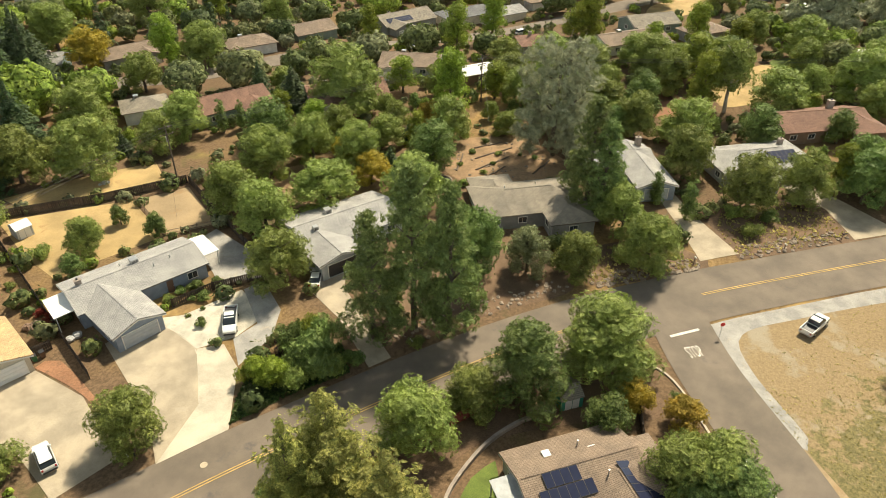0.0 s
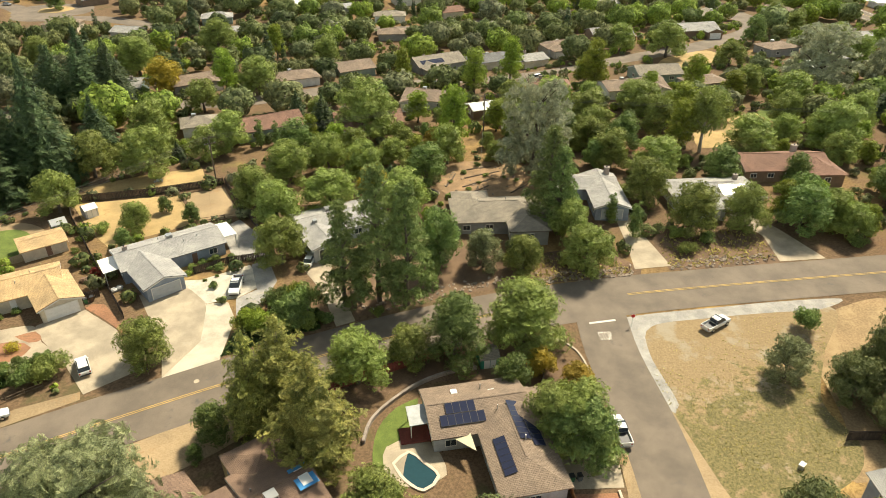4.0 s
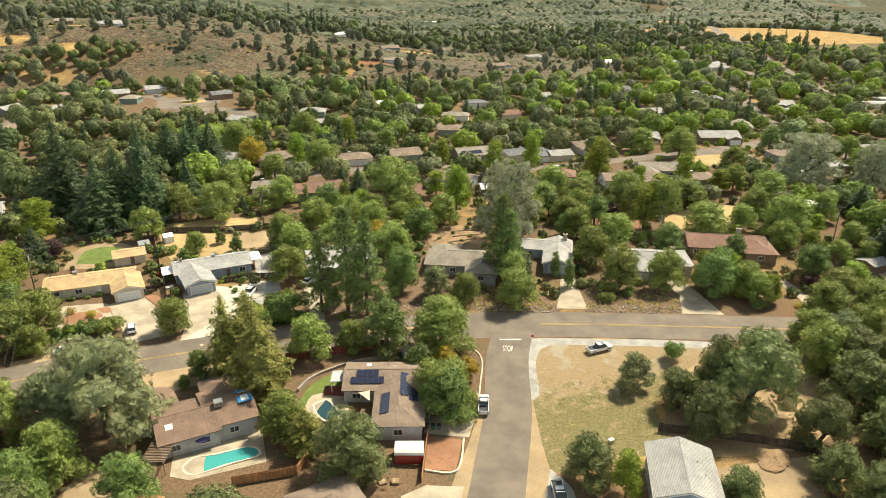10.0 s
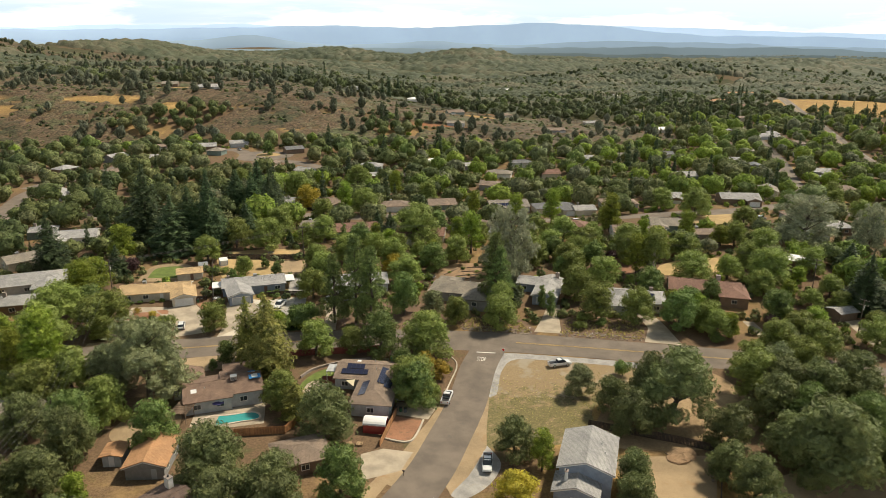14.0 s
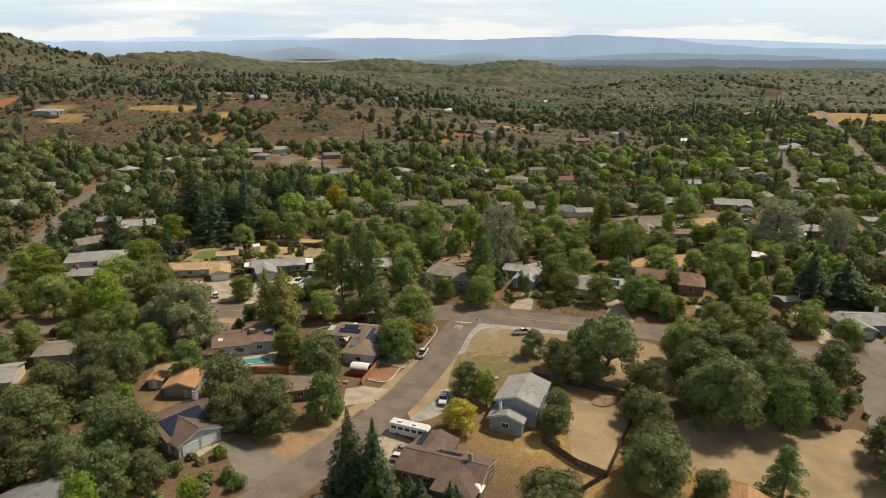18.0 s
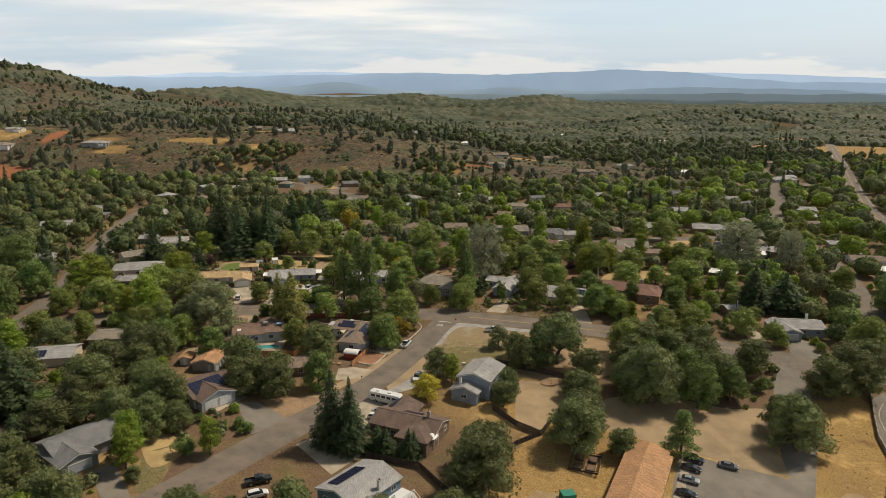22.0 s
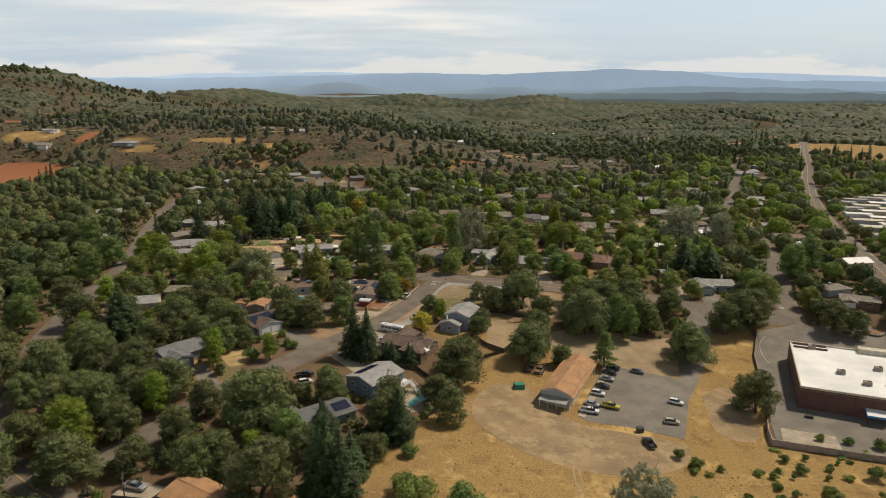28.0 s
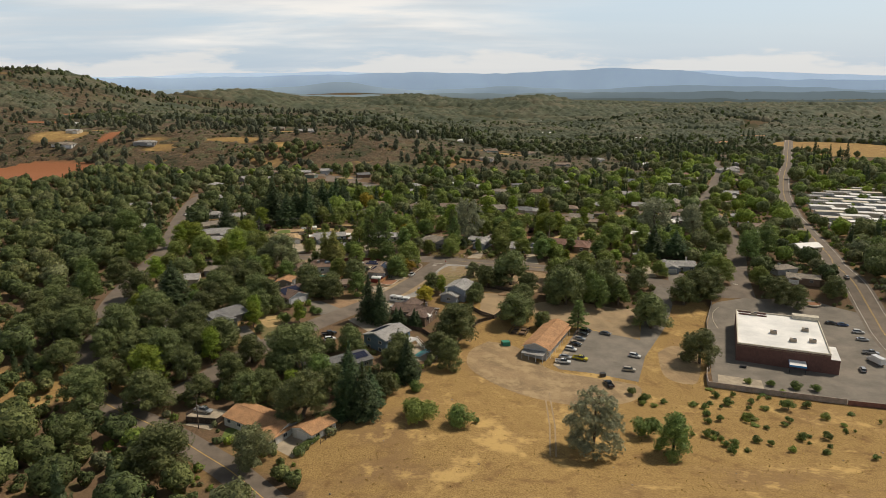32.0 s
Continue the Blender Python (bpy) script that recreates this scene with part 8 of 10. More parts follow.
def canopy(name, box, step, pitch, rad, high, test, material, label, category, sink=3.0):
    """A closed roof of many crowns: one uneven sheet of overlapping domes, sunk below the soil where none stands."""
    xs, ys = np.arange(box[0], box[1], step[0]), np.arange(box[2], box[3], step[1])
    X, Y = np.meshgrid(xs, ys)
    X = X + rng.uniform(-0.35, 0.35, X.shape) * step[0]
    Y = Y + rng.uniform(-0.35, 0.35, X.shape) * step[1]
    ci, cj = int((box[1] - box[0]) / pitch) + 3, int((box[3] - box[2]) / pitch) + 3
    cx = box[0] + (np.arange(ci)[None, :] - 1 + rng.uniform(0, 1, (cj, ci))) * pitch
    cy = box[2] + (np.arange(cj)[:, None] - 1 + rng.uniform(0, 1, (cj, ci))) * pitch
    cr, ch = rng.uniform(*rad, (cj, ci)), rng.uniform(*high, (cj, ci))
    tone_c = np.array([[0.5 + 0.9 * noise.noise((a / 60, b / 60, 0.7)) for a, b in zip(ra, rb)] for ra, rb in zip(cx, cy)]) + rng.uniform(-0.3, 0.3, (cj, ci))
    alive = np.array([[abs(a) < 215 + 0.72 * max(0, b + 200) and bool(test(a, b)) for a, b in zip(ra, rb)] for ra, rb in zip(cx, cy)])
    H, T = np.full(X.shape, -sink), np.full(X.shape, 0.5)
    gi, gj = ((X - box[0]) // pitch).astype(int) + 1, ((Y - box[2]) // pitch).astype(int) + 1
    for di in (-1, 0, 1):
        for dj in (-1, 0, 1):
            i, j = np.clip(gi + di, 0, ci - 1), np.clip(gj + dj, 0, cj - 1)
            q = 1 - ((X - cx[j, i]) ** 2 + (Y - cy[j, i]) ** 2) / cr[j, i] ** 2
            h = np.where((q > 0) & alive[j, i], ch[j, i] * np.sqrt(np.maximum(q, 0)), -sink)
            T = np.where(h > H, tone_c[j, i], T)
            H = np.maximum(H, h)
    H = H + np.where(H > 0, rng.uniform(-0.12, 0.12, H.shape) * high[1], 0)
    if category == "woods":
        H = np.where(H > 0, H * np.clip((Y - box[2]) / 120, 0.02, 1), H)
        T = T + 0.3 * np.clip((-200 - X) / 400, 0, 1)
    Z = hills_at(X, Y) + H
    nx_, ny_ = len(xs), len(ys)
    k = (np.arange(ny_ - 1)[:, None] * nx_ + np.arange(nx_ - 1)[None, :]).ravel()
    f = np.stack([k, k + 1, k + nx_ + 1, k + nx_], 1)
    f = f[(H.ravel()[f].max(1) > 0)]
    used, inv = np.unique(f, return_inverse=True)
    v = np.stack([X.ravel(), Y.ravel(), Z.ravel()], 1)[used]
    f = inv.reshape(f.shape)
    me = bpy.data.meshes.new(name)
    me.vertices.add(len(v)); me.vertices.foreach_set("co", v.ravel())
    me.loops.add(f.size); me.loops.foreach_set("vertex_index", f.ravel().astype(np.int32))
    me.polygons.add(len(f)); me.polygons.foreach_set("loop_start", (np.arange(len(f)) * 4).astype(np.int32))
    me.attributes.new("tone", "FLOAT", "POINT").data.foreach_set("value", T.ravel()[used])
    me.materials.append(material)
    me.update(calc_edges=True)
    tagged(new(name, me), label, category, kind="stuff")


def woodland(x, y):
    return no_scar(x, y) and not scrub(x, y) and noise.noise((x / 90, y / 60, 5.1)) > -0.32 and open_ground(x, y, 5)


canopy("far_woods", (-900, 1000, 560, 1120), (2.8, 2.8), 8.0, (4.2, 7.6), (4.0, 8.5), woodland, CANOPY, "green oak woods on the slopes beyond the houses", "woods")
canopy("brush", (-1250, 560, 345, 1420), (3.2, 3.2), 5.0, (2.6, 4.8), (0.9, 2.3), lambda x, y: no_scar(x, y) and scrub(x, y) and noise.noise((x / 22, y / 16, 9.1)) > -0.35, BRUSH, "brown brush covering the hillside", "brush")
canopy("hill_woods", (-1900, 1900, 1085, 2600), (7.0, 8.0), 17.0, (8, 14), (5, 12), lambda x, y: no_scar(x, y) and not (y < 1420 and scrub(x, y)) and noise.noise((x / 260, y / 160, 2.1)) > -0.3, CANOPY, "wooded hills far off", "woods", 3.0)
bush_puffs = [join([puff((0, 0, 0.4), 0.85, 0.8, 3, 6, 0.35), puff((0.4, -0.3, 0.4), 0.55, 0.8, 3, 5, 0.35)]) for _ in range(5)]
bushes = scatter(5200, (-560, 260, 350, 640), (1.1, 2.9), 2.0, 0.7, lambda x, y: no_scar(x, y) and scrub(x, y) and noise.noise((x / 30, y / 24, 5.2)) > -0.2)
wood("hillside_bushes", [(x, y, r, random.uniform(0.7, 1.2), random.randrange(5)) for x, y, r in bushes], bush_puffs, FARGROVE, "olive-green bushes in the brown brush", "bushes")
lone = scatter(2600, (-700, 300, 350, 640), (2.6, 5.0), 3.0, 0.75, lambda x, y: no_scar(x, y) and scrub(x, y) and noise.noise((x / 45, y / 45, 2.2)) > -0.05)
lone += scatter(1800, (-1250, 700, 640, 1420), (2.2, 4.6), 3.0, 0.9, lambda x, y: no_scar(x, y) and scrub(x, y))
wood("grey_pines", [(x, y, r, random.uniform(0.9, 1.5), random.randrange(5)) for x, y, r in lone], pine_puffs, OLDPINE, "scattered grey pines on the brushy hillside")
tall = scatter(1700, (-900, 1000, 760, 1150), (2.6, 5.2), 4.0, 0.8, lambda x, y: no_scar(x, y) and not scrub(x, y))
wood("emergent_trees", [(x, y, r, random.uniform(1.0, 1.5), random.randrange(6)) for x, y, r in tall], far_puffs, FARGROVE, "taller trees standing out of the far woods")
ridge = [(random.gauss(-880, 190), random.gauss(1225, 70), random.uniform(2.5, 5)) for _ in range(420)]
wood("ridge_trees", [(x, y, r, random.uniform(1.3, 2.2), random.randrange(6)) for x, y, r in ridge], far_puffs, FARGROVE, "scattered tall trees along the ridge")


# ---- the far ranges ----
def range_backdrop(name, radius, base, swells, bumps, tint, haze_glow, seed, label):
    """A distant ridge on an arc round the valley."""
    g = Geo()
    n = 260
    for i in range(n + 1):
        a = radians(28 + 124 * i / n)
        z = base + sum(h * math.exp(-(((math.degrees(a) - c) / s) ** 2)) for c, s, h in swells)
        for k, (f, amp) in enumerate(bumps):
            z += amp * noise.noise((i * f, seed + k * 7.3, 0.5))
        x, y = radius * math.cos(a), -200 + radius * math.sin(a)
        g.v += [(x, y, -160), (x * 0.985, y * 0.985, base * 0.35 - 40), (x, y, z)]
    g.f = [(3 * i + k, 3 * i + k + 3, 3 * i + k + 4, 3 * i + k + 1)[::-1] for i in range(n) for k in (0, 1)]
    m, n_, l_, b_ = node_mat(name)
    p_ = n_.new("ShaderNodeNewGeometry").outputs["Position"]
    # haze is painted into the ridge's colour and emission
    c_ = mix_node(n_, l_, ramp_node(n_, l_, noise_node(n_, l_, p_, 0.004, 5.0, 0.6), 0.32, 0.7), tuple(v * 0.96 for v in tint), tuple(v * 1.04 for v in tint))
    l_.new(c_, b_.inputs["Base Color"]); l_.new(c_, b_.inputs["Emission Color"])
    b_.inputs["Emission Strength"].default_value, b_.inputs["Roughness"].default_value = haze_glow, 1.0
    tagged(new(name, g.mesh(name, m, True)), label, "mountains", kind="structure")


# farther ridges are bluer and glow more, as painted distance haze
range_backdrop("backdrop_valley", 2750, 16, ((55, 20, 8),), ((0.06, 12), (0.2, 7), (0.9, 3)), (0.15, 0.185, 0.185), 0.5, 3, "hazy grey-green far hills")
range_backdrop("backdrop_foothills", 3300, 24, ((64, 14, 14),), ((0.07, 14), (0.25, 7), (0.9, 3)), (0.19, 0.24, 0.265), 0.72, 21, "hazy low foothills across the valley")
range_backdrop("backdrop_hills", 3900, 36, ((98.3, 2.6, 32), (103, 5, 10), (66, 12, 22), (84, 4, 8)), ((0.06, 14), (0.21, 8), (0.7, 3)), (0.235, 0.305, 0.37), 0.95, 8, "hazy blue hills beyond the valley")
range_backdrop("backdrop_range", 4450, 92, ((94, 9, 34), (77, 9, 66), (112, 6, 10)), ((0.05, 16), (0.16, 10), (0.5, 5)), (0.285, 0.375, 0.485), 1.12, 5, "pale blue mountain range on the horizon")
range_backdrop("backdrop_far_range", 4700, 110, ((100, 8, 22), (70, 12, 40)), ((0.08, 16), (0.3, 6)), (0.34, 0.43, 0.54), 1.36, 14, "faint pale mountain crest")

# ---- vehicles ----
def loft(sections):
    """A closed body through rounded cross-sections (x, half width, bottom, top, tuck)."""
    g = Geo()
    m = 10
    for x, w, zb, zt, tuck in sections:
        zm = (zb + zt) / 2
        ring = [(-w * 0.9, zb), (w * 0.9, zb), (w, zb + (zt - zb) * 0.18), (w, zm), (w * (1 - tuck * 0.5), zb + (zt - zb) * 0.82), (w * (1 - tuck), zt),
                (-w * (1 - tuck), zt), (-w * (1 - tuck * 0.5), zb + (zt - zb) * 0.82), (-w, zm), (-w, zb + (zt - zb) * 0.18)]
        g.v += [(x, a, b) for a, b in ring]
    n = len(sections)
    g.f = [(i * m + k, i * m + (k + 1) % m, (i + 1) * m + (k + 1) % m, (i + 1) * m + k) for i in range(n - 1) for k in range(m)]
    g.f += [tuple(range(m - 1, -1, -1)), tuple(range((n - 1) * m, n * m))]
    return g


SHAPES = {
    "suv": ([(-2.3, 0.80, 0.42, 0.86, 0.06), (-2.2, 0.90, 0.32, 1.02, 0.06), (-0.8, 0.93, 0.28, 1.03, 0.05), (0.9, 0.93, 0.28, 1.0, 0.05), (1.9, 0.90, 0.3, 0.92, 0.08), (2.3, 0.78, 0.42, 0.74, 0.1)],
            [(-2.12, 0.80, 1.0, 1.12, 0.06), (-1.8, 0.82, 1.0, 1.62, 0.12), (-0.6, 0.83, 1.0, 1.68, 0.12), (0.35, 0.83, 1.0, 1.64, 0.14), (1.15, 0.82, 0.98, 1.02, 0.1)], (-1.75, 0.3, 1.64, 0.68), 1.42, 0.36),
    "sedan": ([(-2.35, 0.74, 0.42, 0.84, 0.06), (-2.2, 0.86, 0.3, 0.97, 0.08), (-0.9, 0.9, 0.26, 0.95, 0.05), (0.9, 0.9, 0.26, 0.92, 0.05), (1.9, 0.87, 0.28, 0.82, 0.08), (2.35, 0.74, 0.4, 0.66, 0.1)],
              [(-1.75, 0.76, 0.92, 0.96, 0.06), (-1.05, 0.78, 0.92, 1.38, 0.16), (-0.1, 0.79, 0.92, 1.42, 0.16), (0.35, 0.79, 0.92, 1.38, 0.16), (1.25, 0.78, 0.9, 0.94, 0.1)], (-1.0, 0.3, 1.4, 0.62), 1.42, 0.33),
    "pickup": ([(-0.55, 0.94, 0.4, 1.12, 0.04), (0.9, 0.96, 0.38, 1.12, 0.04), (1.6, 0.96, 0.38, 1.1, 0.06), (2.6, 0.93, 0.42, 1.02, 0.1), (2.85, 0.84, 0.5, 0.9, 0.1)],
               [(-0.75, 0.84, 1.08, 1.15, 0.06), (-0.62, 0.85, 1.08, 1.82, 0.12), (0.6, 0.86, 1.08, 1.84, 0.12), (1.0, 0.86, 1.08, 1.74, 0.14), (1.55, 0.85, 1.06, 1.12, 0.1)], (-0.6, 0.75, 1.8, 0.72), 1.75, 0.4),
}
CARS = {}


def build_car(shape, tint):
    body, cabin, (r0, r1, rz, rw), axle, wr = SHAPES[shape]
    paint = PAINTS[tint]
    root = new("pickup_truck" if shape == "pickup" else "car")
    part("body", loft(body), paint, root, smooth=False)
    part("window_band", loft(cabin), GLASS, root, "dark tinted window glass")
    part("roof_panel", loft([(r0 - 0.1, rw * 0.97, rz - 0.03, rz + 0.015, 0.1), ((r0 + r1) / 2, rw, rz - 0.02, rz + 0.045, 0.12), (r1 + 0.1, rw * 0.97, rz - 0.03, rz + 0.015, 0.1)]), paint, root)
    nose, tail = body[-1][0], (body[0][0] if shape != "pickup" else -2.85)
    hw = body[1][1]
    if shape == "pickup":
        bed = part("bed", Geo().box(-1.7, 0, 0.62, 2.3, 1.86, 0.36), paint, root)
        for s in (-1, 1):
            part("bed_side", Geo().box(-1.7, s * 0.9, 0.92, 2.3, 0.1, 0.5), paint, bed)
        part("tailgate", Geo().box(-2.82, 0, 0.86, 0.08, 1.7, 0.58), paint, bed)
        part("bed_floor", Geo().box(-1.7, 0, 0.815, 2.2, 1.66, 0.03), DKMETAL, bed)
    for sx in (-axle, axle):
        for sy in (-1, 1):
            wheel = part("wheel", Geo().tube((sx, sy * (hw - 0.2), wr), (sx, sy * (hw + 0.03), wr), wr, sides=14), RUBBER, root)
            part("rim", Geo().tube((sx, sy * (hw + 0.031), wr), (sx, sy * (hw + 0.045), wr), wr * 0.6, sides=10), CHROME, wheel)
    for s in (-1, 1):
        part("headlight", Geo().box(nose - 0.14, s * 0.62, 0.7 if shape != "pickup" else 0.84, 0.2, 0.3, 0.15), CLEARLAMP, root)
        part("tail_light", Geo().box(tail + 0.03, s * 0.7, 0.86, 0.1, 0.2, 0.24), REDLAMP, root)
        part("mirror", Geo().box(0.95, s * (hw + 0.06), 1.05, 0.14, 0.16, 0.12), paint, root)
    part("front_bumper", Geo().box(nose + 0.0, 0, 0.48, 0.12, 1.5, 0.18), DKMETAL, root)
    part("rear_bumper", Geo().box(tail - 0.03, 0, 0.48, 0.12, 1.5, 0.18), DKMETAL if shape != "pickup" else CHROME, root)
    return root


def vehicle(x, y, turn, shape, tint, where):
    key = (shape, tint)
    m = pose(x, y, ground(x, y) + 0.07, 0, 0, turn)
    if key in CARS:
        ob = copy_thing(CARS[key], m)
    else:
        ob = CARS[key] = build_car(shape, tint)
        ob.matrix_world = m
    return tagged(ob, f"{tint} {'pickup truck' if shape == 'pickup' else shape} parked {where}", "truck" if shape == "pickup" else "car", "parked vehicles")


for row in ((-77.6, 24.2, 98, "suv", "white", "on a concrete driveway"), (-52.7, 36.6, -110, "pickup", "white", "beside the stone yard"), (-89.3, 17.6, 8, "sedan", "white", "on the dusty road shoulder"),
            (19.0, -5.3, 9, "pickup", "white", "on the dirt lot"), (-10.9, -18.6, 71, "pickup", "white", "along the side street"), (-6.4, -43.4, -102, "pickup", "white", "on a gravel turnout"),
            (-15.6, -64.6, -24, "sedan", "silver", "in the driveway of the brown house"), (-16.4, -67.8, -24, "suv", "white", "in the driveway of the brown house"), (-39.0, -101.0, 24, "suv", "white", "under the trees by the street"),
            (-39.9, -96.6, 24, "pickup", "black", "under the trees by the street"), (-38.6, 39.6, 60, "sedan", "white", "in front of the open garage")):
    vehicle(*row)
for row in ((63.5, -77.8, -26, "suv", "black", "in the office lot"), (61.4, -81.6, -26, "sedan", "black", "in the office lot"), (59.2, -86.4, -26, "sedan", "silver", "in the office lot"),
            (56.6, -91.8, -26, "sedan", "black", "in the office lot"), (53.8, -97.0, -26, "suv", "white", "in the office lot"), (50.3, -104.4, -26, "sedan", "silver", "in the office lot"), (48.6, -109.0, -16, "pickup", "white", "in the office lot"),
            (55.8, -105.4, -26, "pickup", "yellow", "in the office lot"), (71.2, -79.9, -22, "sedan", "grey", "at the edge of the office lot"), (77.6, -101.2, -30, "suv", "white", "at the edge of the office lot"), (72.0, -114.2, -14, "suv", "beige", "at the edge of the office lot"),
            (61.4, -127.0, 100, "pickup", "black", "on the dry field")):
    vehicle(*row)
for row in ((175.9, -60.5, -20, "sedan", "black", "in the store lot"), (179.8, -62.6, -20, "sedan", "blue", "in the store lot"), (181.6, -71.3, -22, "suv", "white", "in the store lot"), (178.6, -79.5, -22, "sedan", "silver", "in the store lot"),
            (173.4, -93.7, -22, "pickup", "silver", "in the store lot"), (160.4, -110.0, 70, "suv", "silver", "in the store lot"), (206.0, -18.0, 75, "sedan", "silver", "on the highway"), (-107, 326, -50, "sedan", "silver", "at the turning circle"),
            (-160.5, 108, 20, "sedan", "white", "in a side driveway"), (-158.0, 112, 20, "suv", "grey", "in a side driveway"), (-163, 101, 20, "pickup", "white", "in a side driveway"),
            (-178, 138, 77, "sedan", "white", "along the street"), (66, 128, 5, "suv", "white", "in front of a house"), (28, 131, -60, "pickup", "white", "in a side driveway"), (146, 118, 10, "suv", "silver", "in front of a house")):
    vehicle(*row)


def parking_deck(x, y, turn, z):
    """A concrete slab on posts beside the slope, with a board skirt below it."""
    root = thing("parking_deck", x, y, turn, "raised concrete parking deck with a dark board skirt", "parking deck", z=z)
    part("slab", Geo().slab([(-5.4, -3.2, 0), (4.2, -3.6, 0), (6.0, 1.2, 0), (-3.6, 3.4, 0)], 0.3), CONCRETE, root)
    for px, py in ((-5.0, -3.0), (-0.6, -3.2), (3.9, -3.3), (5.4, 0.9), (-3.4, 3.0)):
        part("post", Geo().box(px, py, -1.4, 0.2, 0.2, 2.2), DARKWOOD, root)
    for k in range(24):
        part("board", Geo().box(-5.3 + k * 0.395, -3.28 - 0.0165 * k, -1.15, 0.36, 0.05, 2.0, -2.4), DARKWOOD, root)
    for k in range(12):
        part("board", Geo().box(4.3 + k * 0.145, -3.4 + k * 0.4, -1.15, 0.05, 0.36, 2.0, -20), DARKWOOD, root)
    part("rail", Geo().box(-4.6, 0.1, 0.5, 0.08, 6.4, 0.9, -15), DARKWOOD, root)
    return root


parking_deck(-68.4, -154.3, -6, -4.4)
deck_truck = vehicle(-69.6, -154.4, -18, "pickup", "silver", "on a raised deck")
deck_truck.location.z = -4.36


def coach(x, y, turn):
    """A white motor home."""
    root = thing("motor_home", x, y, turn, "long white motor home with dark windows", "motor home")
    part("body", loft([(-4.6, 1.15, 0.5, 2.9, 0.06), (-4.5, 1.22, 0.42, 3.0, 0.06), (4.2, 1.22, 0.42, 3.0, 0.06), (4.6, 1.12, 0.5, 2.6, 0.08)]), PAINTS["white"], root)
    for s in (-1, 1):
        for k in range(5):
            part("side_window", Geo().box(-3.4 + k * 1.6, s * 1.215, 2.05, 1.2, 0.04, 0.7), GLASS, root)
        part("stripe", Geo().box(0, s * 1.225, 1.3, 8.4, 0.03, 0.16), PAINTS["beige"], root)
    part("windscreen", Geo().box(4.58, 0, 1.95, 0.06, 1.9, 0.9), GLASS, root)
    for k in (-2.4, 1.2):
        part("roof_unit", Geo().box(k, 0, 3.12, 1.0, 0.8, 0.3), TRIM, root)
    for sx in (-2.6, 3.2):
        for sy in (-1, 1):
            wheel = part("wheel", Geo().tube((sx, sy * 0.95, 0.45), (sx, sy * 1.235, 0.45), 0.45, sides=14), RUBBER, root)
            part("rim", Geo().tube((sx, sy * 1.236, 0.45), (sx, sy * 1.25, 0.45), 0.26, sides=10), CHROME, wheel)


coach(-14.6, -58.4, -25)


def box_truck(x, y, turn):
    root = thing("box_truck", x, y, turn, "white delivery truck with a tall box", "truck")
    part("cargo_box", Geo().box(-1.2, 0, 2.0, 5.2, 2.3, 2.4), PAINTS["white"], root)
    part("cab", loft([(1.45, 0.98, 0.5, 2.2, 0.1), (2.4, 1.0, 0.45, 2.2, 0.12), (3.0, 0.98, 0.45, 1.45, 0.12), (3.9, 0.92, 0.5, 1.25, 0.1)]), PAINTS["white"], root)
    part("windscreen", Geo().box(2.62, 0, 1.75, 0.4, 1.7, 0.5), GLASS, root)
    for sx in (-2.6, 2.8):
        for sy in (-1, 1):
            wheel = part("wheel", Geo().tube((sx, sy * 0.75, 0.45), (sx, sy * 1.06, 0.45), 0.45, sides=12), RUBBER, root)
            part("rim", Geo().tube((sx, sy * 1.061, 0.45), (sx, sy * 1.075, 0.45), 0.26, sides=10), CHROME, wheel)


box_truck(169.6, -102.8, 100)


# ---- fences and walls ----
def fence(line, height, material, label, gap=0.36, board=0.34, slats=True, group="fences"):
    """A board fence: posts, two rails a bay and single boards."""
    x0, y0 = line[0]
    root = thing("fence", x0, y0, 0, label, "fence", group)
    base = root.matrix_world.translation
    post_me = Geo().box(0, 0, (height + 0.1) / 2 - 0.15, 0.11, 0.11, height + 0.4).mesh("post", material)
    slat_me = Geo().box(0, 0, height / 2, board, 0.025, height).mesh("slat", material)
    for (x1, y1), (x2, y2) in zip(line, line[1:]):
        d = math.hypot(x2 - x1, y2 - y1)
        turn = math.degrees(math.atan2(y2 - y1, x2 - x1))
        bays = max(1, round(d / 2.4))
        for k in range(bays + 1):
            px, py = x1 + (x2 - x1) * k / bays, y1 + (y2 - y1) * k / bays
            ob = part("post", post_me, None, root)
            ob.matrix_basis = pose(px - base.x, py - base.y, ground(px, py) - base.z, 0, 0, turn)
        for k in range(bays):
            a = [(x1 + (x2 - x1) * (k + e) / bays, y1 + (y2 - y1) * (k + e) / bays) for e in (0, 1)]
            za, zb = (ground(*q) - base.z for q in a)
            for hz in (0.3, height - 0.25):
                g = Geo().tube((a[0][0] - base.x, a[0][1] - base.y, za + hz), (a[1][0] - base.x, a[1][1] - base.y, zb + hz), 0.05, sides=4)
                part("rail", g, material, root)
        if slats:
            n = int(d / gap)
            for k in range(n):
                t = (k + 0.5) / n
                px, py = x1 + (x2 - x1) * t, y1 + (y2 - y1) * t
                off = 0.075
                ob = part("slat", slat_me, None, root)
                ob.matrix_basis = pose(px - base.x - off * math.sin(radians(turn)), py - base.y + off * math.cos(radians(turn)), ground(px, py) - base.z + random.uniform(-0.02, 0.02), 0, 0, turn + random.uniform(-1.5, 1.5))
    return root


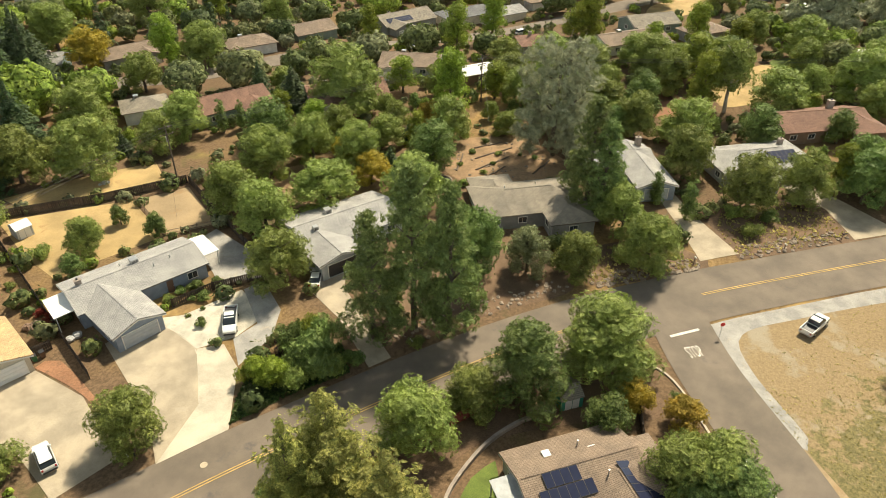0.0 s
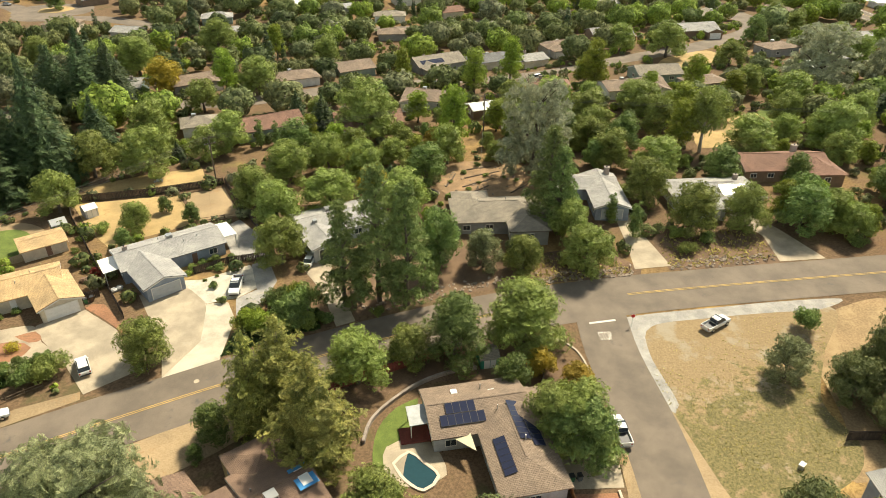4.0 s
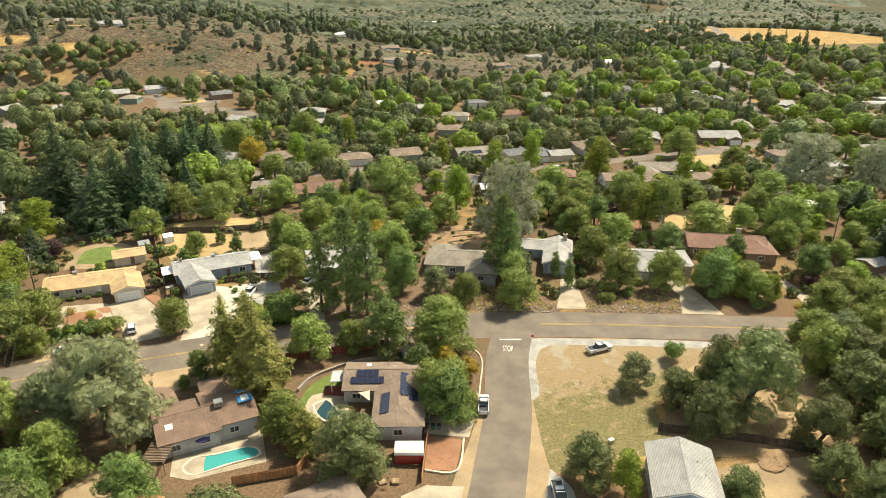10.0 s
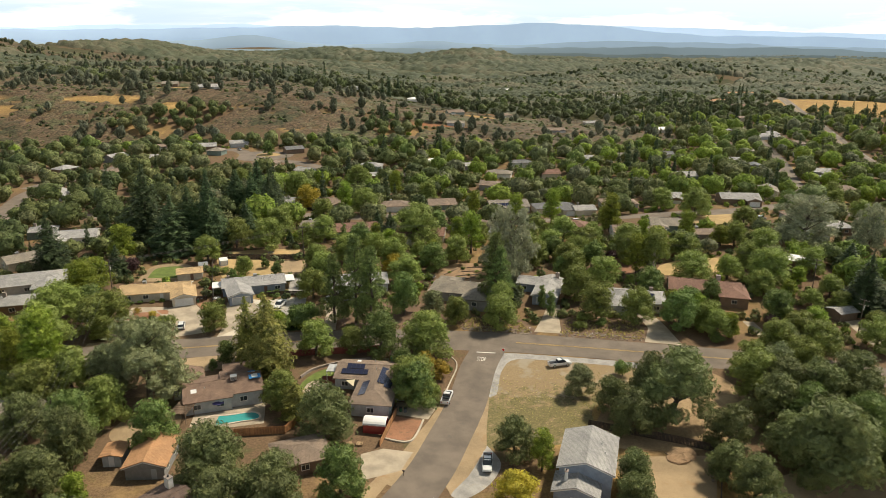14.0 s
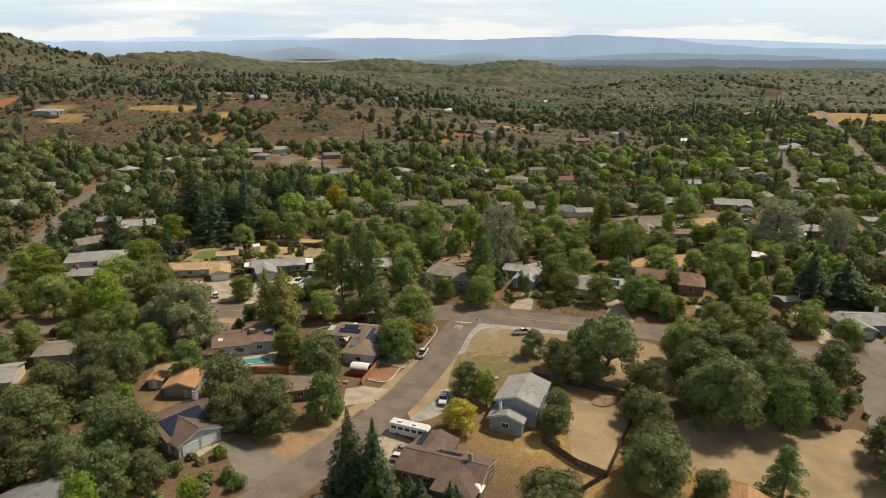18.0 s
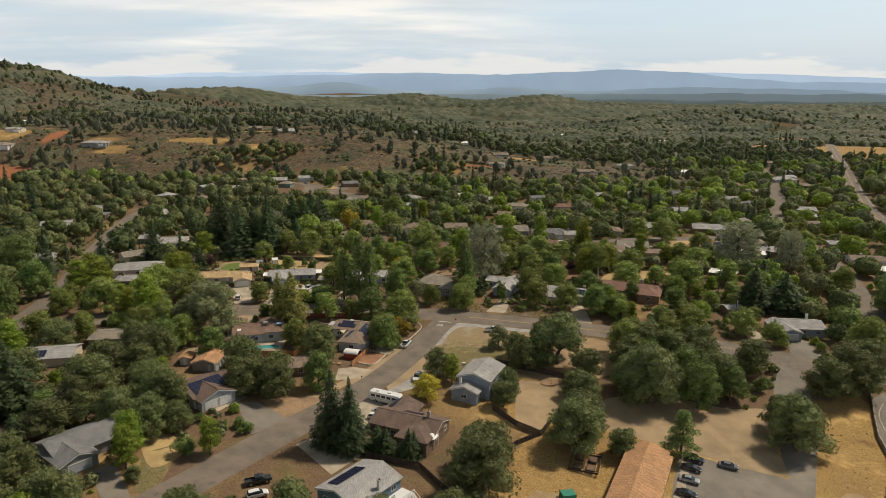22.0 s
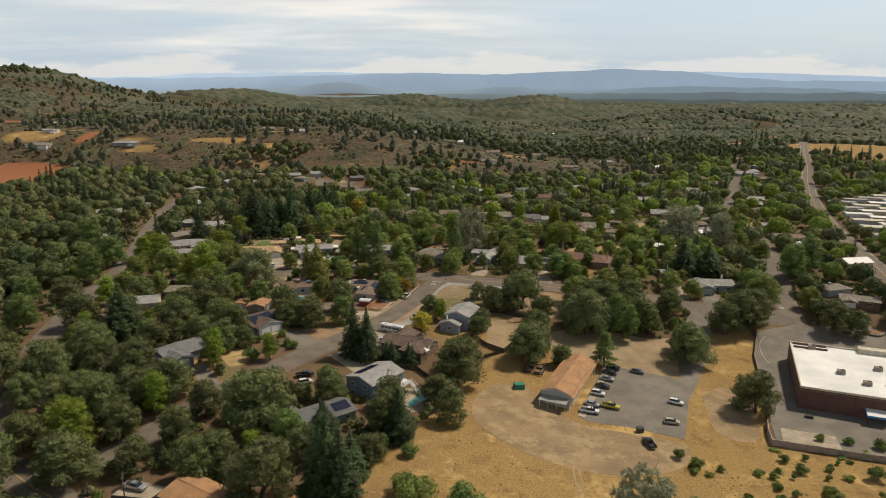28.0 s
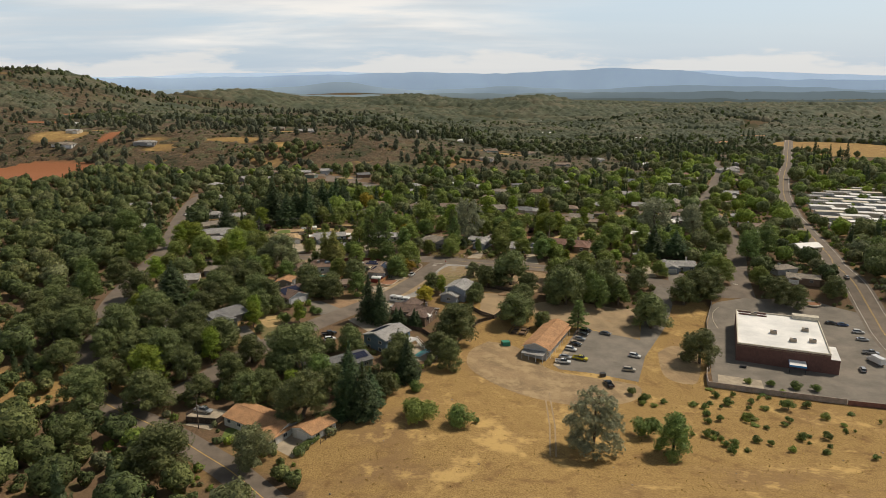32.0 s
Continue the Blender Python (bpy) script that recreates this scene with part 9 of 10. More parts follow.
fence([(-79.6, 85.2), (-74.9, 84.4), (-62.5, 82.0), (-47.4, 80.9)], 1.7, DARKWOOD, "dark weathered board fence behind the dry backyard", 0.3, 0.27)
fence([(-47.2, 80.4), (-44.4, 50.4), (-44.0, 44.6)], 1.7, DARKWOOD, "dark weathered board fence between two yards", 0.3, 0.27)
fence([(-44.4, 44.4), (-52.6, 45.6), (-58.8, 44.6)], 1.5, DARKWOOD, "dark board fence along the front yard", 0.3, 0.27)
fence([(-79.6, 84.4), (-79.2, 76.6), (-73.4, 45.6), (-71.4, 35.4)], 1.6, DARKWOOD, "dark weathered board fence beside the side yard", 0.32, 0.28)
fence([(-79.6, 43.2), (-74.8, 44.0)], 1.6, DARKWOOD, "dark board fence beside the garage", 0.25, 0.22)
fence([(-57.2, 79.0), (-55.2, 64.6), (-47.6, 63.4)], 1.1, WOOD, "low wire and timber pen fence", 0.4, 0.1, slats=False)
fence([(-47.4, 4.6), (-40, 5.2), (-33.5, 5.6), (-25.2, 6.2)], 1.8, REDWOOD, "red-stained board fence beside the road", 0.24, 0.22)
fence([(-55.4, -30.4), (-45.5, -29.8), (-43.6, -26.6)], 1.8, ORANGEWOOD, "new orange timber fence by the pool", 0.24, 0.22)
fence([(17.4, -32.2), (26.2, -35.8), (34.1, -38.9), (41.8, -42.6)], 1.8, DARKWOOD, "dark board fence along the dirt yard", 0.26, 0.24)
fence([(41.9, -42.9), (34, -57), (26.0, -71.0)], 1.8, DARKWOOD, "dark board fence along the oaks", 0.26, 0.24)
fence([(25.8, -71.2), (20.2, -67.6), (14.4, -60.0)], 1.8, DARKWOOD, "dark board fence below the house", 0.26, 0.24)
fence([(-22.6, -23.6), (-24.4, -28.6), (-26.6, -35.6)], 1.6, ORANGEWOOD, "timber fence beside the front plot", 0.26, 0.24)
fence([(-99, 18.6), (-90, 20.4), (-83.0, 22.4)], 1.0, WOOD, "split-rail fence along the road", slats=False)
fence([(-31.0, -172.0), (-20.0, -152.4), (-10.3, -135.8), (3.3, -110.5), (11.0, -94.0)], 1.4, DARKWOOD, "dark rail fence along the dry field", 0.5, 0.1, slats=False)
fence([(11.2, -93.6), (18.6, -76.5), (25.4, -71.4)], 1.5, DARKWOOD, "dark board fence above the dry field", 0.3, 0.27)
fence([(-17.6, -84.8), (-4.6, -88.0), (2.2, -97.4)], 1.7, DARKWOOD, "dark board fence between the houses", 0.3, 0.27)
fence([(84, 77), (94, 84), (108, 82)], 1.7, DARKWOOD, "dark fence of a backyard terrace", 0.35, 0.3)
fence([(117, 18), (135, 15.6)], 1.7, DARKWOOD, "dark fence of the bare red yard", 0.35, 0.3)
fence([(-12.2, -1.6), (-17.6, -8.4)], 1.7, DARKWOOD, "dark fence beside the brown-roofed house", 0.28, 0.25)


def block_wall(line, height, material, label):
    x0, y0 = line[0]
    root = thing("block_wall", x0, y0, 0, label, "wall")
    base = root.matrix_world.translation
    for (x1, y1), (x2, y2) in zip(line, line[1:]):
        d = math.hypot(x2 - x1, y2 - y1)
        turn = math.degrees(math.atan2(y2 - y1, x2 - x1))
        n = max(1, round(d / 4))
        for k in range(n):
            t = (k + 0.5) / n
            px, py = x1 + (x2 - x1) * t, y1 + (y2 - y1) * t
            z = ground(px, py) - base.z
            seg = part("wall_panel", Geo().box(px - base.x, py - base.y, z + height / 2 - 0.3, d / n - 0.004, 0.22, height + 0.6, turn), material, root)
            part("cap", Geo().box(px - base.x, py - base.y, z + height + 0.045, d / n - 0.004, 0.3, 0.09, turn), BLOCK, seg)
    return root


block_wall([(101.2, -112.8), (98.6, -119), (96.8, -125.2), (120, -132), (138.6, -137.6)], 1.9, BLOCK, "tan block wall round the store's yard")
block_wall([(138.8, -137.8), (155, -142.4), (172, -147)], 1.7, REDBLOCK, "red block wall below the store lot")
block_wall([(130.0, -41.2), (120.2, -61.5), (112.8, -84), (102.2, -112.2)], 1.3, BLOCK, "low tan block wall along the dry field")


def kerb(line, label="pale concrete kerb along the street corner", w=0.3, h=0.15, material=None):
    g = Geo()
    pts = curve_through(line, 1.2)
    for (x1, y1), (x2, y2) in zip(pts, pts[1:]):
        d, t = math.hypot(x2 - x1, y2 - y1), math.degrees(math.atan2(y2 - y1, x2 - x1))
        mx, my = (x1 + x2) / 2, (y1 + y2) / 2
        g.box(mx, my, ground(mx, my) + 0.05 + h / 2 - 0.1, d + 0.02, w, h + 0.2, t)
    tagged(new("kerb", g.mesh("kerb", material or WHITECON)), label, "kerb", kind="structure")


kerb([(-12, 5.0), (-8.6, 3.6), (-6.4, 0), (-6.6, -4), (-8.8, -10), (-10.9, -15.6)])
kerb([(-17.0, -26.6), (-20.4, -34.3), (-25.4, -33.0)], "low concrete edge of the front plot", 0.35, 0.25)
kerb([(-44.0, -6.4), (-42.0, -3.4), (-38.9, -1.2), (-33.2, 1.2), (-27.5, 1.9), (-23.0, 1.2)], "curved grey block retaining edge", 0.4, 0.55, BLOCK)
kerb([(132, -44.6), (127.4, -50), (124.6, -58), (123.6, -66)], "pale concrete kerb of the store drive")
kerb([(-61.8, 43), (-58.4, 34.2), (-60.6, 24.2)], "flush concrete edge of the stone yard", 0.15, 0.02)


# ---- pools ----
def pool(name, outline, label, edge=0.45, round_=True, water=WATER, look_of="clear turquoise water"):
    pts = smooth_poly(outline, 0.9) if round_ else outline
    cx, cy = sum(p[0] for p in pts) / len(pts), sum(p[1] for p in pts) / len(pts)
    root = thing(name, cx, cy, 0, label, "pool")
    b = root.matrix_world.translation
    z = 0.0
    n = len(pts)
    ring = Geo()
    for x, y in pts:
        d = Vector((x - cx, y - cy))
        o = d + d.normalized() * edge
        ring.v += [(d.x, d.y, 0.2), (o.x, o.y, 0.2), (o.x, o.y, -0.3), (d.x, d.y, -0.3)]
    ring.f = [(4 * i + k, 4 * i + (k + 1) % 4, 4 * ((i + 1) % n) + (k + 1) % 4, 4 * ((i + 1) % n) + k) for i in range(n) for k in range(4)]
    part("coping", ring, POOLEDGE, root, "tan stone coping")
    part("water", Geo().add([(x - cx, y - cy, 0.12) for x, y in pts], [tuple(range(n))]), water, root, look_of)
    return root


pool("swimming_pool", [(-63.2, -24.3), (-61.5, -22.2), (-58.0, -22.2), (-53.1, -21.4), (-51.5, -22.8), (-52.0, -24.2), (-56.6, -25.0), (-61.3, -26.3)], "long curved turquoise swimming pool")
pool("swimming_pool", [(-7.6, -104.6), (-1.4, -103.4), (-0.6, -107.6), (-3.2, -109.4), (-4.6, -112.0), (-7.6, -110.4)], "angular turquoise swimming pool with a spa", round_=False)
pool("garden_pool", [(-41.4, -11.4), (-39.0, -10.4), (-38.0, -12.8), (-37.2, -15.4), (-39.6, -16.6), (-41.0, -14.2)], "small dark freeform garden pool", water=DARKWATER, look_of="dark still water")
pool("swimming_pool", [(-106, -107.2), (-101.6, -104.6), (-100.4, -106.6), (-104.8, -109.2)], "small blue swimming pool among oaks")


# ---- poles, signs and small things ----
def utility_pole(x, y, h=11.0, turn=0.0, lamp=False):
    root = thing("utility_pole", x, y, turn, "weathered wooden utility pole with a crossarm", "utility pole", "utility poles")
    part("pole", Geo().tube((0, 0, -0.5), (0, 0, h), 0.17, 0.11, 9), POLEWOOD, root)
    for z in (h - 0.5, h - 1.9):
        arm = part("crossarm", Geo().box(0, 0, z, 0.11, 2.6, 0.13), POLEWOOD, root)
        for k in (-1.15, -0.5, 0.5, 1.15):
            part("insulator", Geo().tube((0, k, z + 0.06), (0, k, z + 0.26), 0.05, 0.03, 6), METAL, arm)
    part("transformer", Geo().tube((0.32, 0, h - 3.4), (0.32, 0, h - 2.4), 0.24, sides=10), METAL, root)
    return Vector((x, y, ground(x, y) + h - 0.25))


def wires(a, b, n=3, sag=1.0):
    d = Vector((b.x - a.x, b.y - a.y, 0)).normalized()
    across = Vector((-d.y, d.x, 0))
    for k in range(n):
        off = across * ((k - (n - 1) / 2) * 1.1)
        g = Geo()
        pts = [a.lerp(b, i / 14) + off - Vector((0, 0, sag * 4 * (i / 14) * (1 - i / 14))) for i in range(15)]
        for p in pts:
            g.v += [p + across * 0.022, p + Vector((0, 0, 0.022)), p - across * 0.022, p - Vector((0, 0, 0.022))]
        g.f = [(4 * i + j, 4 * i + (j + 1) % 4, 4 * i + 4 + (j + 1) % 4, 4 * i + 4 + j) for i in range(14) for j in range(4)]
        tagged(new("overhead_wire", g.mesh("overhead_wire", DKMETAL)), "thin black overhead power line between poles", "cable", "overhead wires")


pa, pb, pc, pd = utility_pole(-104, 52.3, 11, 70), utility_pole(-48.8, 82.6, 11.5, 100), utility_pole(22.1, 85.2, 11, 100), utility_pole(112.3, 33.0, 12, 60)
pe, pf, pg = utility_pole(-88, -31.5, 11, 170), utility_pole(-69.1, -160.9, 10, 20), utility_pole(-96, -112, 11, 170)
ph = utility_pole(107.6, 5.2, 11.5, 30)
wires(pa, pb), wires(pb, pc), wires(pc, pd), wires(pd, ph, 2), wires(pa, pe, 4), wires(pe, pg, 4), wires(pg, pf, 2)
for gx_, gy_, gz_, p in ((-52.4, 68.4, 0, pb), (8, 60, 0, pc)):
    g = Geo().tube((gx_, gy_, ground(gx_, gy_)), p, 0.014, sides=4)
    tagged(new("guy_wire", g.mesh("guy_wire", DKMETAL)), "steel guy wire of a utility pole", "cable")


def stop_sign(x, y, turn):
    root = thing("stop_sign", x, y, turn, "red octagonal stop sign on a thin post", "road sign")
    part("post", Geo().box(0, 0, 1.1, 0.06, 0.06, 2.6), METAL, root)
    for r, z0, m, nm in ((0.38, 0.0, TRIM, "border"), (0.35, 0.008, SIGNRED, "plate")):
        v = [(-0.05 - z0, r * math.cos(radians(22.5 + 45 * k)), 2.15 + r * math.sin(radians(22.5 + 45 * k))) for k in range(8)]
        part(nm, Geo().add(v + [(a + 0.02, b, c) for a, b, c in v], [tuple(range(8)), tuple(range(15, 7, -1))] + [(k, k + 8, (k + 1) % 8 + 8, (k + 1) % 8) for k in range(8)]), m, root)


stop_sign(6.0, 0.5, 60)


def mailbox(x, y, turn, tint):
    root = thing("mailbox", x, y, turn, "small mailbox on a timber post", "mailbox", "mailboxes")
    part("post", Geo().box(0, 0, 0.5, 0.1, 0.1, 1.2), WOOD, root)
    box = Geo()
    ring = [(-0.1, 1.05), (0.1, 1.05), (0.1, 1.2), (0.06, 1.27), (-0.06, 1.27), (-0.1, 1.2)]
    box.add([(x_, a, b) for x_ in (-0.25, 0.25) for a, b in ring], [tuple(range(5, -1, -1)), tuple(range(6, 12))] + [(k, (k + 1) % 6, (k + 1) % 6 + 6, k + 6) for k in range(6)])
    part("box", box, tint, root)
    part("flag", Geo().box(0.05, 0.12, 1.25, 0.03, 0.015, 0.2), SIGNRED, root)


for row in ((-68.9, 19.0, 100, DKMETAL), (-69.6, 19.1, 100, TRIM), (16.4, 14.6, 80, TRIM), (32.4, 9.6, 75, TRIM), (43.6, 6.6, 75, DKMETAL), (-33, 20, 90, TRIM), (-22.6, -45.4, 150, DKMETAL)):
    mailbox(*row)


def bin_cart(x, y, turn, tint, label):
    root = thing("bin", x, y, turn, label, "bin", "wheeled bins")
    v = [(s * a, t * b, z) for z, a, b in ((0.08, 0.24, 0.26), (0.98, 0.3, 0.34)) for s, t in ((-1, -1), (1, -1), (1, 1), (-1, 1))]
    part("body", Geo().add(v, [(3, 2, 1, 0), (4, 5, 6, 7), (0, 1, 5, 4), (1, 2, 6, 5), (2, 3, 7, 6), (3, 0, 4, 7)]), tint, root)
    part("lid", Geo().box(0, 0.02, 1.02, 0.64, 0.76, 0.07), DKMETAL, root)
    for s in (-1, 1):
        part("wheel", Geo().tube((s * 0.26, 0.3, 0.13), (s * 0.34, 0.3, 0.13), 0.13, sides=10), RUBBER, root)


BINGREEN, BINBROWN, BINGREY = plain("green_plastic", (0.03, 0.12, 0.05), 0.6), plain("brown_plastic", (0.12, 0.07, 0.04), 0.6), plain("grey_plastic", (0.1, 0.11, 0.12), 0.6)
for row in ((-78.0, 42.4, 15, BINGREEN, "dark green wheeled bin by the fence"), (-77.0, 42.6, 15, BINGREEN, "dark green wheeled bin by the fence"), (-76.0, 42.9, 15, BINBROWN, "brown wheeled bin by the fence"),
            (-69.6, 41.4, 10, BINGREEN, "dark green wheeled bin beside the garage"), (-21.6, -22.8, -10, BINGREEN, "dark green wheeled bin by the house"), (-20.6, -23.1, -10, BINGREY, "grey wheeled bin by the house"),
            (-22.6, -22.5, -10, BINBROWN, "brown wheeled bin by the house")):
    bin_cart(*row)


def shed(x, y, turn, w, d, h, wall, roof, label):
    root = thing("garden_shed", x, y, turn, label, "shed")
    part("wall", Geo().box(0, 0, h / 2 - 0.1, w, d, h + 0.2), wall, root)
    g = Geo()
    rise = gable_roof(g, w, d, h, 0.5, 0.15, 0.08)
    part("roof", g, roof, root)
    for s in (-1, 1):
        part("gable_end", Geo().add([(s * w / 2, -d / 2, h), (s * w / 2, d / 2, h), (s * w / 2, 0, h + rise), (s * (w / 2 - 0.05), -d / 2, h), (s * (w / 2 - 0.05), d / 2, h), (s * (w / 2 - 0.05), 0, h + rise)], [(0, 1, 2), (5, 4, 3), (0, 3, 4, 1), (1, 4, 5, 2), (2, 5, 3, 0)]), wall, root)
        part("door", Geo().box(s * 0.5, -d / 2 - 0.03, 0.95, 0.9, 0.05, 1.8), TRIM, root)


shed(-75.6, 77.4, 20, 2.6, 2.8, 1.9, WALL_PALE, WHITEROOF, "small pale garden shed with a white roof")
shed(-81.4, 73.0, 15, 2.8, 3.0, 1.9, WALL_GREY, METAL, "small grey metal garden shed")
shed(-20.6, 2.2, -14, 3.0, 3.4, 1.8, GREENTARP, SHG_TAUPE, "low green garden structure by the fence")


def canopy(x, y, turn, label):
    """A white arched shelter with red sides."""
    root = thing("shelter", x, y, turn, label, "shelter")
    g = Geo()
    n = 8
    for s in (-2.4, 2.4):
        for k in range(n + 1):
            a = math.pi * k / n
            g.v.append((s, -1.7 * math.cos(a), 1.9 + 0.9 * math.sin(a)))
    g.f = [(k, k + 1, k + n + 2, k + n + 1) for k in range(n)]
    g.v += [(a, b, c - 0.06) for a, b, c in g.v]
    m = 2 * (n + 1)
    g.f += [tuple(i + m for i in f)[::-1] for f in g.f]
    part("cover", g, WHITEROOF, root, "white arched fabric cover")
    for s in (-1, 1):
        part("side_wall", Geo().box(0, s * 1.66, 1.0, 4.6, 0.06, 1.9), PAINTS["red"], root, "dark red side wall")
    part("end_wall", Geo().box(-2.3, 0, 1.2, 0.06, 3.2, 2.2), PAINTS["red"], root)


canopy(-27.2, -29.4, -14, "white arched shelter with dark red sides")


def trampoline(x, y, r):
    root = thing("trampoline", x, y, 0, "round black backyard trampoline", "trampoline")
    part("mat", Geo().tube((0, 0, 0.82), (0, 0, 0.85), r * 0.88, sides=24), RUBBER, root)
    ring = Geo()
    for k in range(24):
        a, b = 2 * math.pi * k / 24, 2 * math.pi * (k + 1) / 24
        ring.tube((r * math.cos(a), r * math.sin(a), 0.86), (r * math.cos(b), r * math.sin(b), 0.86), 0.05, sides=5, caps=False)
    part("frame_ring", ring, METAL, root)
    for k in range(6):
        a = math.pi * k / 3
        part("leg", Geo().tube((r * math.cos(a), r * math.sin(a), -0.1), (r * math.cos(a), r * math.sin(a), 0.86), 0.03, sides=5), METAL, root)


trampoline(-6.8, 55.6, 2.1)
cage = thing("netting_cage", 28.6, -95.4, 10, "green netted garden enclosure on dry grass", "garden cage")
part("net", Geo().box(0, 0, 0.75, 3.0, 2.4, 1.7), GREENTARP, cage)
for a, b in ((-1.5, -1.2), (1.5, -1.2), (1.5, 1.2), (-1.5, 1.2)):
    part("post", Geo().box(a * 1.02, b * 1.02, 0.85, 0.08, 0.08, 2.0), WOOD, cage)
bed = thing("raised_garden", 35.4, -81.6, -20, "fenced raised garden beds of dark timber", "garden bed")
for a, b, c, d in ((0, -4, 7, 0.12), (0, 4, 7, 0.12), (-3.5, 0, 0.12, 8), (3.5, 0, 0.12, 8)):
    part("rail", Geo().box(a, b, 0.9, c, d, 0.1), DARKWOOD, bed)
    part("side_board", Geo().box(a, b, 0.3, c, d, 0.4), DARKWOOD, bed)
for a in (-2, 2):
    for b in (-2.2, 1.8):
        q = part("planter", Geo().box(a * 0.8, b, 0.3, 2.0, 2.6, 0.6), DARKWOOD, bed)
        part("soil", Geo().box(a * 0.8, b, 0.62, 1.8, 2.4, 0.05), MULCH, q)
dump = thing("dumpster", 61.0, -119.6, 10, "dark metal dumpster beside the lot", "dumpster")
part("body", Geo().box(0, 0, 0.7, 1.8, 1.4, 1.3), DKMETAL, dump)
part("lid", Geo().slab([(-0.95, -0.75, 1.38), (0.95, -0.75, 1.38), (0.95, 0.75, 1.5), (-0.95, 0.75, 1.5)], 0.06), DKMETAL, dump)
pad = thing("raised_pad", -68.7, -157.6, -20, "raised concrete parking pad", "parking pad", z=ground(-68.7, -157.6))
part("slab", Geo().box(0, 0, -0.2, 9.0, 5.4, 0.52), CONCRETE, pad)
circle = thing("planted_circle", 178.2, -38.6, 0, "round planted island with a pale kerb", "traffic island")
part("kerb_ring", Geo().tube((0, 0, -0.3), (0, 0, 0.22), 4.4, sides=28), WHITECON, circle)
part("bark_bed", Geo().tube((0, 0, -0.2), (0, 0, 0.26), 4.05, sides=28), REDDIRT, circle)
for k in range(7):
    plant("shrub", 178.2 + 2.6 * math.cos(k * 0.9), -38.6 + 2.6 * math.sin(k * 0.9), 0.7, 0.9)
box_ = thing("utility_box", 7.6, -33.2, 15, "small pale metal utility box", "utility box")
part("cabinet", Geo().box(0, 0, 0.35, 0.9, 0.6, 0.8), METAL, box_)
part("cover", Geo().box(0, 0, 0.78, 1.0, 0.7, 0.07), TRIM, box_)
manhole = Geo().tube((-62.6, 14.6, ground(-62.6, 14.6)), (-62.6, 14.6, ground(-62.6, 14.6) + 0.085), 0.42, sides=18)
tagged(new("manhole_cover", manhole.mesh("manhole_cover", CONCRETE)), "round pale manhole cover in the road", "manhole cover", kind="structure")


# ---- low growth ----
def tufts(name, count, where, material, size, label, category="grass", lean=0.35):
    """Clumps of blades or leaves set at random over a piece of ground."""
    pts = []
    while len(pts) < count:
        q = where()
        if q:
            pts.append((q[0], q[1], ground(*q)))
    c = np.array(pts)
    n = len(c)
    s = rng.uniform(0.5, 1.3, n) * size
    c[:, 2] += s * 0.35
    nr = rng.normal(size=(n, 3)) * np.array([1, 1, lean]) + np.array([0, 0, lean])
    v, f = cards(c, nr, s, 1.0)
    tagged(new(name, leaf_mesh(name, v, f, material)), label, category, kind="stuff")


def field_spot():
    x, y = random.uniform(-30, 190), random.uniform(-260, -58)
    if not inside(x, y, FIELD) or any(inside(x, y, p) for p in PATCHES) or in_house(x, y, 0.5) or noise.noise((x / 15, y / 15, 2)) < -0.18:
        return None
    return x, y


def lot_spot():
    x, y = random.uniform(-1, 36), random.uniform(-34, -6)
    k = noise.noise((x / 6, y / 6, 7)) - 0.3 + min(0.6, (-10 - y + 0.12 * x) * 0.07)
    return (x, y) if inside(x, y, DIRTLOT) and k > random.uniform(-0.6, 0.5) else None


IVY = [(-58.4, 18.9), (-50, 19.8), (-42.4, 19.6), (-41, 25), (-47, 28), (-53.6, 26.0), (-56.4, 22.4)]


def poly_spot(poly):
    xs, ys = [p[0] for p in poly], [p[1] for p in poly]

    def spot():
        x, y = random.uniform(min(xs), max(xs)), random.uniform(min(ys), max(ys))
        return (x, y) if inside(x, y, poly) else None
    return spot


STRAW = foliage("straw_blades", (0.33, 0.215, 0.085), (0.54, 0.38, 0.165), 0, 0, 0.6, False)
WEEDS = foliage("weed_blades", (0.36, 0.32, 0.125), (0.56, 0.48, 0.225), 0, 0, 0.6, False)
IVYLEAF = foliage("ivy_leaves", (0.05, 0.09, 0.03), (0.11, 0.16, 0.05), 0, 0, 0.2, False)
tufts("dry_field_grass", 5000, field_spot, STRAW, 0.3, "dry golden grass tufts of the field", lean=0.8)
tufts("lot_weeds", 2600, lot_spot, WEEDS, 0.16, "yellow-green weeds of the corner lot", lean=0.7)
tufts("ivy_bed", 6500, poly_spot(IVY), IVYLEAF, 0.3, "dark green ivy ground cover", "ground cover", 1.0)
for poly in ([(-2, 18.4), (4, 16), (17, 13.4), (16, 20), (8, 25), (-2, 25)], [(24, 12), (34, 9), (45.6, 6), (49, 14), (45, 20), (31, 23), (27.4, 19)]):
    tufts("bank_brush", 700, poly_spot(poly), WEEDS, 0.4, "straw-coloured brush on the rocky bank", "brush")
tufts("hedge", 2200, poly_spot([(-95, 26.4), (-88, 28.0), (-82.0, 29.4), (-82.4, 25.4), (-90, 24.2), (-95, 23)]), IVYLEAF, 0.55, "dark hedge along the front garden", "hedge", 1.0)
for x, y, r in ((-92.3, 36.0, 1.5), (-87.5, 33.4, 1.5), (75.1, 2.1, 1.2)):
    plant("yellow", x, y, r, r * 1.3)
for x, y, r in ((-104.1, 72.7, 3.4), (85.5, 10.3, 3.2), (-47.6, 27.5, 2.2), (60.0, 70.0, 2.6)):
    plant("purple", x, y, r, r * 1.5)
